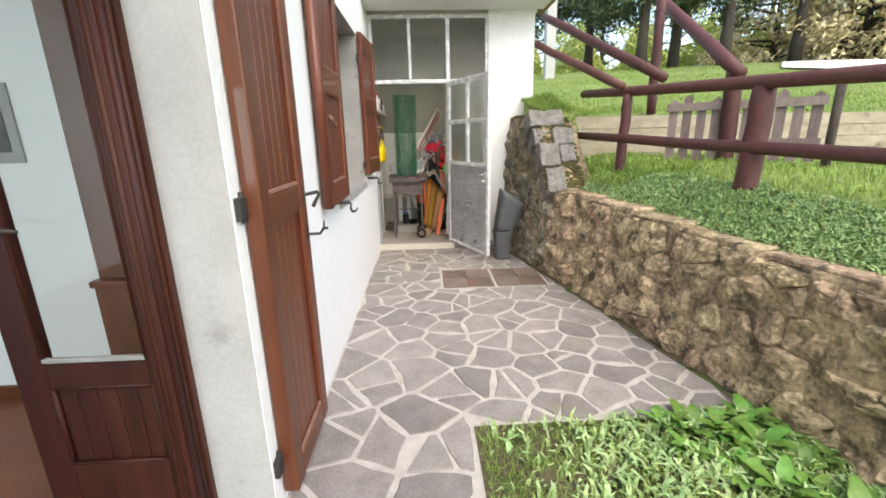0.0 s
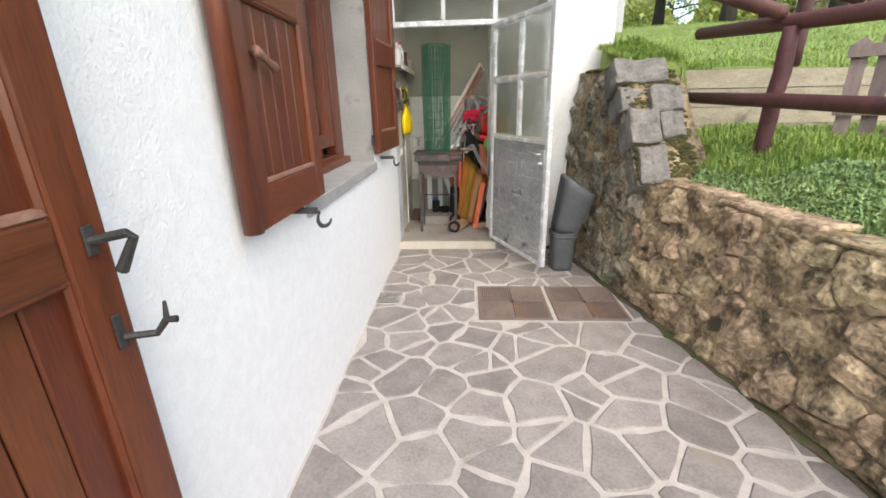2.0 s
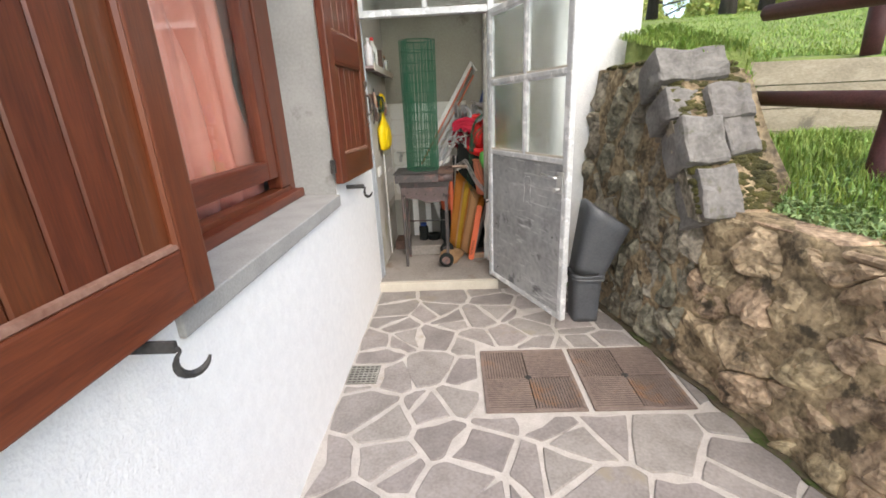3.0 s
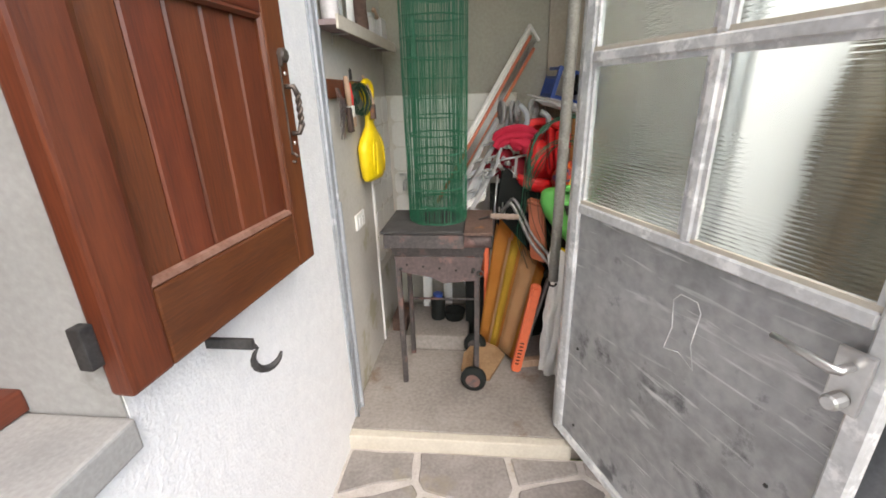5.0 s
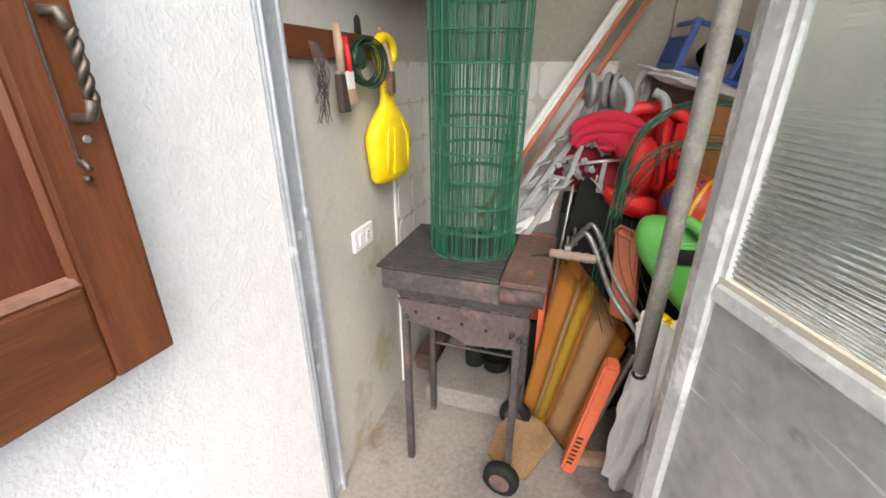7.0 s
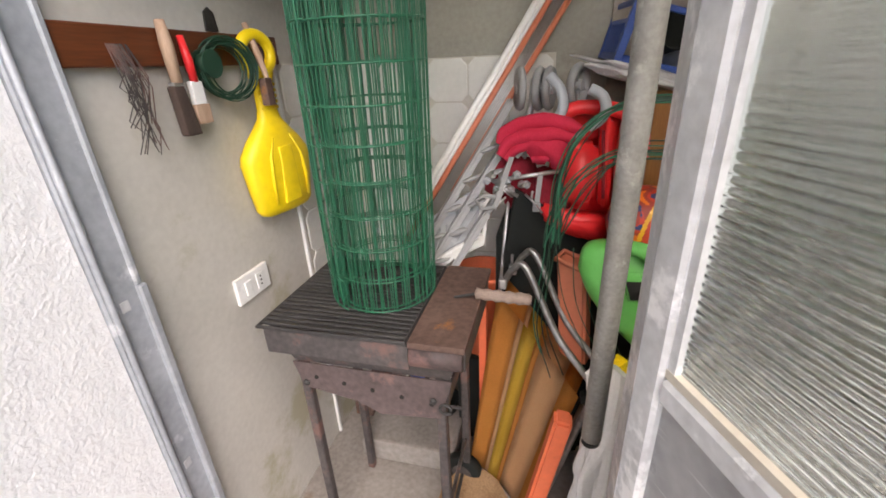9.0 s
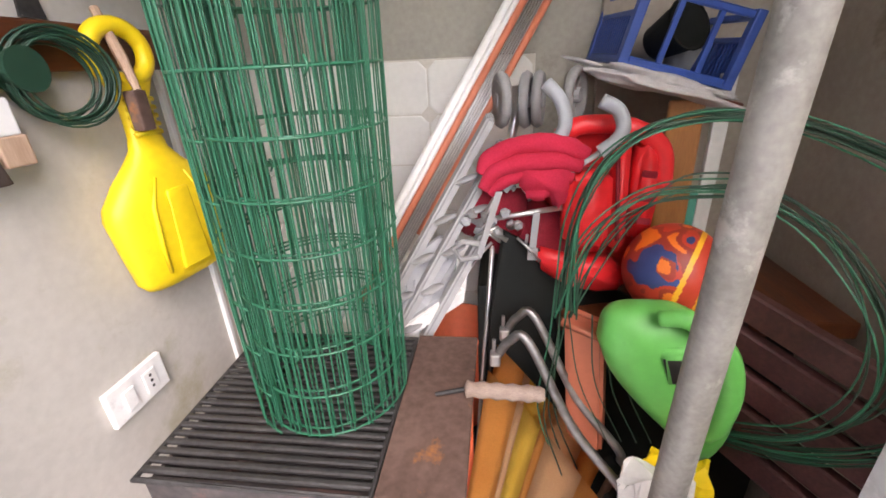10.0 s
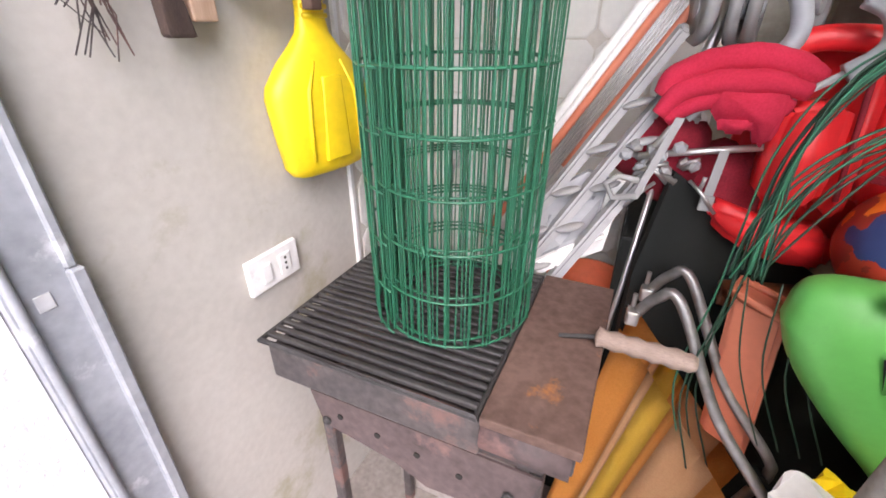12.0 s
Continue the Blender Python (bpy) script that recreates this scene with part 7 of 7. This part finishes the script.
part("lip", moulded([(0.150, 1.070), (0.205, 1.050), (0.252, 1.032), (0.338, 1.032), (0.348, 0.970), (0.274, 0.964), (0.200, 0.990), (0.154, 1.026)], 6.045, 0.09, 0.013), RED, ts, smooth=True)
part("rim", tube(eased([(0.196, 6.10, 1.300), (0.235, 6.10, 1.322), (0.319, 6.10, 1.318), (0.372, 6.10, 1.294), (0.401, 6.10, 1.258), (0.408, 6.10, 1.19)]), 0.019, 14), RED, ts, smooth=True)
# groove and slots are raised dark red pieces, their shade put into the colour
part("groove", tube([(0.300, 6.053, 1.27), (0.318, 6.053, 1.09)], 0.004, 6), DARKCLOTH, ts, "dark red bar standing in for a shaded groove", smooth=True)
for z in (1.12, 1.17, 1.22):
    part("slot", moulded([(0.356, z), (0.386, z - 0.004), (0.387, z + 0.010), (0.357, z + 0.014)], 6.072, 0.006, 0.002), DARKCLOTH, ts)
single("storage_shelf", box(0.21, SR - 0.02, 6.05, 6.42, 0.86, 0.90, 0.006), WOODH, "dark board shelf under the toy seat", "shelf")
single("shelf_support", box(0.24, 0.80, 6.14, 6.42, SF, 0.859, 0.006), BLACK, "dark cupboard under the board shelf", "cupboard")

# boards in the corner
single("honey_board", moved(box(0.0, 0.075, 0.0, 0.02, 0.0, 1.28, 0.006), pose(0.445, 6.21, SF, -2, 0, -10)), HONEY, "honey-coloured varnished board standing upright", "board")
wb = thing("white_strip_board", "narrow white painted board with teal edge", "board", (0.60, 6.32, SF))
part("board", box(0.575, 0.61, 6.30, 6.315, SF, 1.40, 0.003), WHITE, wb)
part("teal_edge", box(0.555, 0.575, 6.302, 6.314, SF, 1.12, 0.003), plastic("teal_plastic", (0.08, 0.36, 0.28)), wb)

# blue crate with a dark pot on a tilted board
TB = pose(0.325, 6.245, 1.425, 2, 15, 6)
single("tilted_board", moved(box(-0.02, 0.30, -0.02, 0.25, -0.026, -0.010, 0.004), TB), WOODH, "dark red board carrying the blue crate", "board")
film = single("plastic_film", moved(lumpy((0.09, -0.01, -0.012), (0.20, 0.06, 0.020), 3, 0.6, 4), TB), CLOUDY, "crumpled clear plastic film under the crate", "plastic film", smooth=True)


def crate():
    t = thing("bottle_crate", "blue plastic crate with open lattice sides, tilted on a board", "crate", (0, 0, 0))
    t.matrix_basis = TB
    W, D, H = 0.27, 0.25, 0.17
    part("base", box(0, W, 0, D, 0.008, 0.016, 0.002), BLUE, t, local=True)
    for x, y in ((0, 0), (W - 0.022, 0), (0, D - 0.022), (W - 0.022, D - 0.022)):
        part("corner_post", box(x, x + 0.022, y, y + 0.022, 0.008, H, 0.004), BLUE, t, local=True)
    for z in (0.012, H - 0.02):
        for a, b, c, d in ((0.022, W - 0.022, 0.003, 0.013), (0.022, W - 0.022, D - 0.013, D - 0.003), (0.003, 0.013, 0.022, D - 0.022), (W - 0.013, W - 0.003, 0.022, D - 0.022)):
            part("side_rail", box(a, b, c, d, z, z + 0.016, 0.003, 1), BLUE, t, local=True)
    for k in range(14):
        y = 0.03 + k * (D - 0.06) / 13
        for x in (0.005, W - 0.010):
            part("slat", box(x, x + 0.005, y, y + 0.006, 0.028, H * 0.62), BLUE, t, local=True)
    for x in (0.003, W - 0.013):
        part("side_rail", box(x, x + 0.01, 0.022, D - 0.022, H * 0.62, H * 0.62 + 0.012, 0.002, 1), BLUE, t, local=True)
    for k in range(2):
        x = W * (k + 1) / 3
        part("slat", box(x - 0.006, x + 0.006, 0.004, 0.012, 0.028, H - 0.02), BLUE, t, local=True)
        part("slat", box(x - 0.006, x + 0.006, D - 0.012, D - 0.004, 0.028, H - 0.02), BLUE, t, local=True)
    return t


crate()
pt = thing("dark_pot", "dark grey plastic pot lying in the blue crate", "pot", (0, 0, 0))
pt.matrix_basis = TB
part("pot", lathe([(0.04, 0), (0.055, 0.09), (0.06, 0.095), (0.052, 0.095), (0.036, 0.008)], 20, m=pose(0.12, 0.13, 0.075, 62, 0, 15)), BLACK, pt, smooth=True, local=True)
part("pot", lathe([(0.03, 0), (0.04, 0.07), (0.036, 0.07), (0.026, 0.006)], 16, m=pose(0.20, 0.15, 0.018)), GREY, pt, smooth=True, local=True)

# ball
def ball():
    t = thing("play_ball", "orange and red rubber ball with a dark blue printed patch", "ball", (0.438, 6.015, 0.95))
    C, R = Vector((0.421, 6.015, 1.042)), 0.095
    mats = [plastic("ball_red", (0.50, 0.05, 0.025)), plastic("ball_orange", (0.72, 0.17, 0.02)), plastic("ball_yellow", (0.80, 0.42, 0.03)), plastic("ball_blue", (0.03, 0.05, 0.16)), plastic("ball_maroon", (0.30, 0.035, 0.022)), plastic("ball_tangerine", (0.62, 0.10, 0.02))]
    bm = bmesh.new()
    bmesh.ops.create_uvsphere(bm, u_segments=200, v_segments=120, radius=R)
    moved(bm, pose(*C, 35, 0, 25))
    for f in bm.faces:
        d = (f.calc_center_median() - C).normalized()
        s = d.x * 0.85 - d.y * 0.47 - d.z * 0.20 + 0.08
        q = noise.noise(d * 3.1 + Vector((4, 1, 0)))
        near_mid = (d - Vector((-0.62, -0.68, 0.50)).normalized()).length
        f.material_index = 2 if 0.30 < s < 0.40 else 0 if 0.40 <= s < 0.70 else 2 if 0.70 <= s < 0.75 else 5 if s >= 0.75 else (3 if near_mid + 0.9 * q < 0.34 else 1 if q > 0.30 else 4 if q > -0.02 or s < -0.5 else 0)
        f.smooth = True
    ob = part("rubber_shell", bm, mats[0], t, smooth=True)
    for m in mats[1:]:
        ob.data.materials.append(m)
    part("valve", lathe([(0.005, 0), (0.004, 0.002)], 8, m=look(C, C + Vector((-0.4, -0.9, -0.3))) @ pose(0, 0, -R - 0.0005, 180)), WHITE, t)


ball()


# green watering can
def watering_can():
    t = thing("watering_can", "bright green plastic watering can lying on its side", "watering can", (0.40, 5.90, 0.63))
    outline = [Vector((x, 0, z)) for x, z in ((0.258, 0.955), (0.264, 1.005), (0.288, 1.027), (0.339, 1.032), (0.397, 1.026), (0.454, 0.990), (0.500, 0.927), (0.524, 0.851), (0.528, 0.740), (0.492, 0.668), (0.431, 0.722), (0.346, 0.810), (0.285, 0.890))]
    ring = eased(outline + outline[:1], 4)[:-1]
    mid = sum(outline, Vector()) / len(outline)
    bm, rows = bmesh.new(), []
    for k in range(15):
        u = -1 + 2 * k / 14
        sc_k = max(0.06, (1 - abs(u) ** 2.6) ** 0.42)
        rows.append([bm.verts.new(mid + (p - mid) * sc_k + Vector((0, 5.895 + 0.062 * u, 0))) for p in ring])
    n = len(ring)
    for a, b in zip(rows, rows[1:]):
        for i in range(n):
            bm.faces.new((a[i], a[(i + 1) % n], b[(i + 1) % n], b[i]))
    bm.faces.new(rows[0]), bm.faces.new(rows[-1])
    bmesh.ops.recalc_face_normals(bm, faces=bm.faces)
    part("body", bm, GREEN, t, smooth=True)
    loop = [(0.345, 5.850, 1.028), (0.383, 5.834, 1.038), (0.421, 5.826, 1.014), (0.456, 5.822, 0.966), (0.474, 5.822, 0.895), (0.476, 5.832, 0.815), (0.470, 5.85, 0.765)]
    way = eased(loop)
    part("handle", tube(way, [0.014 + 0.006 * math.sin(math.pi * i / (len(way) - 1)) for i in range(len(way))], 16), GREEN, t, "moulded loop handle", smooth=True)
    part("collar", slabby([(0.364, 5.829, 0.892), (0.462, 5.829, 0.896), (0.456, 5.829, 0.974), (0.405, 5.829, 0.980), (0.344, 5.829, 0.972)], (0, 0.03, 0), 0.012), GREEN, t, "raised rim of the mouth", smooth=True)
    part("mouth", slabby([(0.374, 5.8265, 0.902), (0.452, 5.8265, 0.906), (0.446, 5.8265, 0.966), (0.354, 5.8265, 0.962)], (0, 0.012, 0), 0.006), DARK, t, "dark plate standing in for the unlit filling mouth", smooth=True)


watering_can()

# slatted maroon bench leaning on the right wall
bs = thing("slatted_bench", "maroon wooden slatted bench end leaning against the wall", "bench", (0.65, 5.95, SF))
for k in range(5):
    a, b = Vector((0.50, 6.06, 1.03 - 0.085 * k)), Vector((0.80, 5.74, 0.90 - 0.085 * k))
    bm = prism([a, b, b + Vector((0, 0, -0.065)), a + Vector((0, 0, -0.065))], (0.018, 0.018, 0.004))
    bmesh.ops.bevel(bm, geom=list(bm.edges), offset=0.004, segments=1, affect="EDGES")
    part("slat", bm, LOG, bs)
for u in (0.15, 0.85):
    a = Vector((0.50, 6.06, 0)).lerp(Vector((0.80, 5.74, 0)), u) + Vector((0.022, 0.022, 0))
    part("batten", prism([a + Vector((0, 0, SF)), a + Vector((0.02, -0.02, SF)), a + Vector((0.02, -0.02, 1.0 - 0.13 * u)), a + Vector((0, 0, 1.0 - 0.13 * u))], (0.02, 0.02, 0)), LOG, bs)

# big coil of green fencing wire
cw = thing("fencing_wire_coil", "large loose coil of dark green fencing wire hanging in the corner", "wire coil", (0.45, 5.9, 1.0))
rg = random.Random(8)
HEAD = ((0.190, 1.03), (0.192, 1.09), (0.198, 1.185), (0.230, 1.272), (0.288, 1.328), (0.361, 1.350), (0.445, 1.350), (0.55, 1.33), (0.655, 1.26), (0.72, 1.14), (0.735, 0.99), (0.70, 0.85), (0.62, 0.74), (0.52, 0.68))
TAIL = ((0.215, 0.62), (0.170, 0.78), (0.186, 0.95))
FAN = ((0.194, 1.02), (0.205, 1.10), (0.245, 1.185), (0.315, 1.240), (0.405, 1.250), (0.495, 1.235), (0.59, 1.17), (0.65, 1.05), (0.66, 0.92), (0.62, 0.80), (0.54, 0.72))
for run, count, spread in ((HEAD, 10, 0.0045), (TAIL + HEAD, 4, 0.010), (FAN, 9, 0.020)):
    for k in range(count):
        dx, dz, dy, swell = rg.gauss(0, spread), rg.gauss(0, spread), rg.uniform(-0.015, 0.02), rg.gauss(0, spread)
        way = eased([(x + dx + swell * math.sin(i * 0.9 + k), min(5.868 + dy + 0.008 * i, 6.02 + dy - 1.067 * max(0, x + 0.05 - 0.5)), z + dz * min(1, i / 3)) for i, (x, z) in enumerate(run)], 4)
        part("wire_loop", tube(way, 0.0017, 5), DARKWIRE if k % 4 else WIRE, cw, smooth=True)
for k in range(4):
    a = Vector((0.30 + 0.03 * k, 5.885, 0.70))
    part("wire_end", tube(eased([a, a + Vector((-0.07, -0.005, 0.16)), a + Vector((-0.10 + 0.012 * k, 0.0, 0.31))]), 0.0014, 5), DARKWIRE, cw, smooth=True)
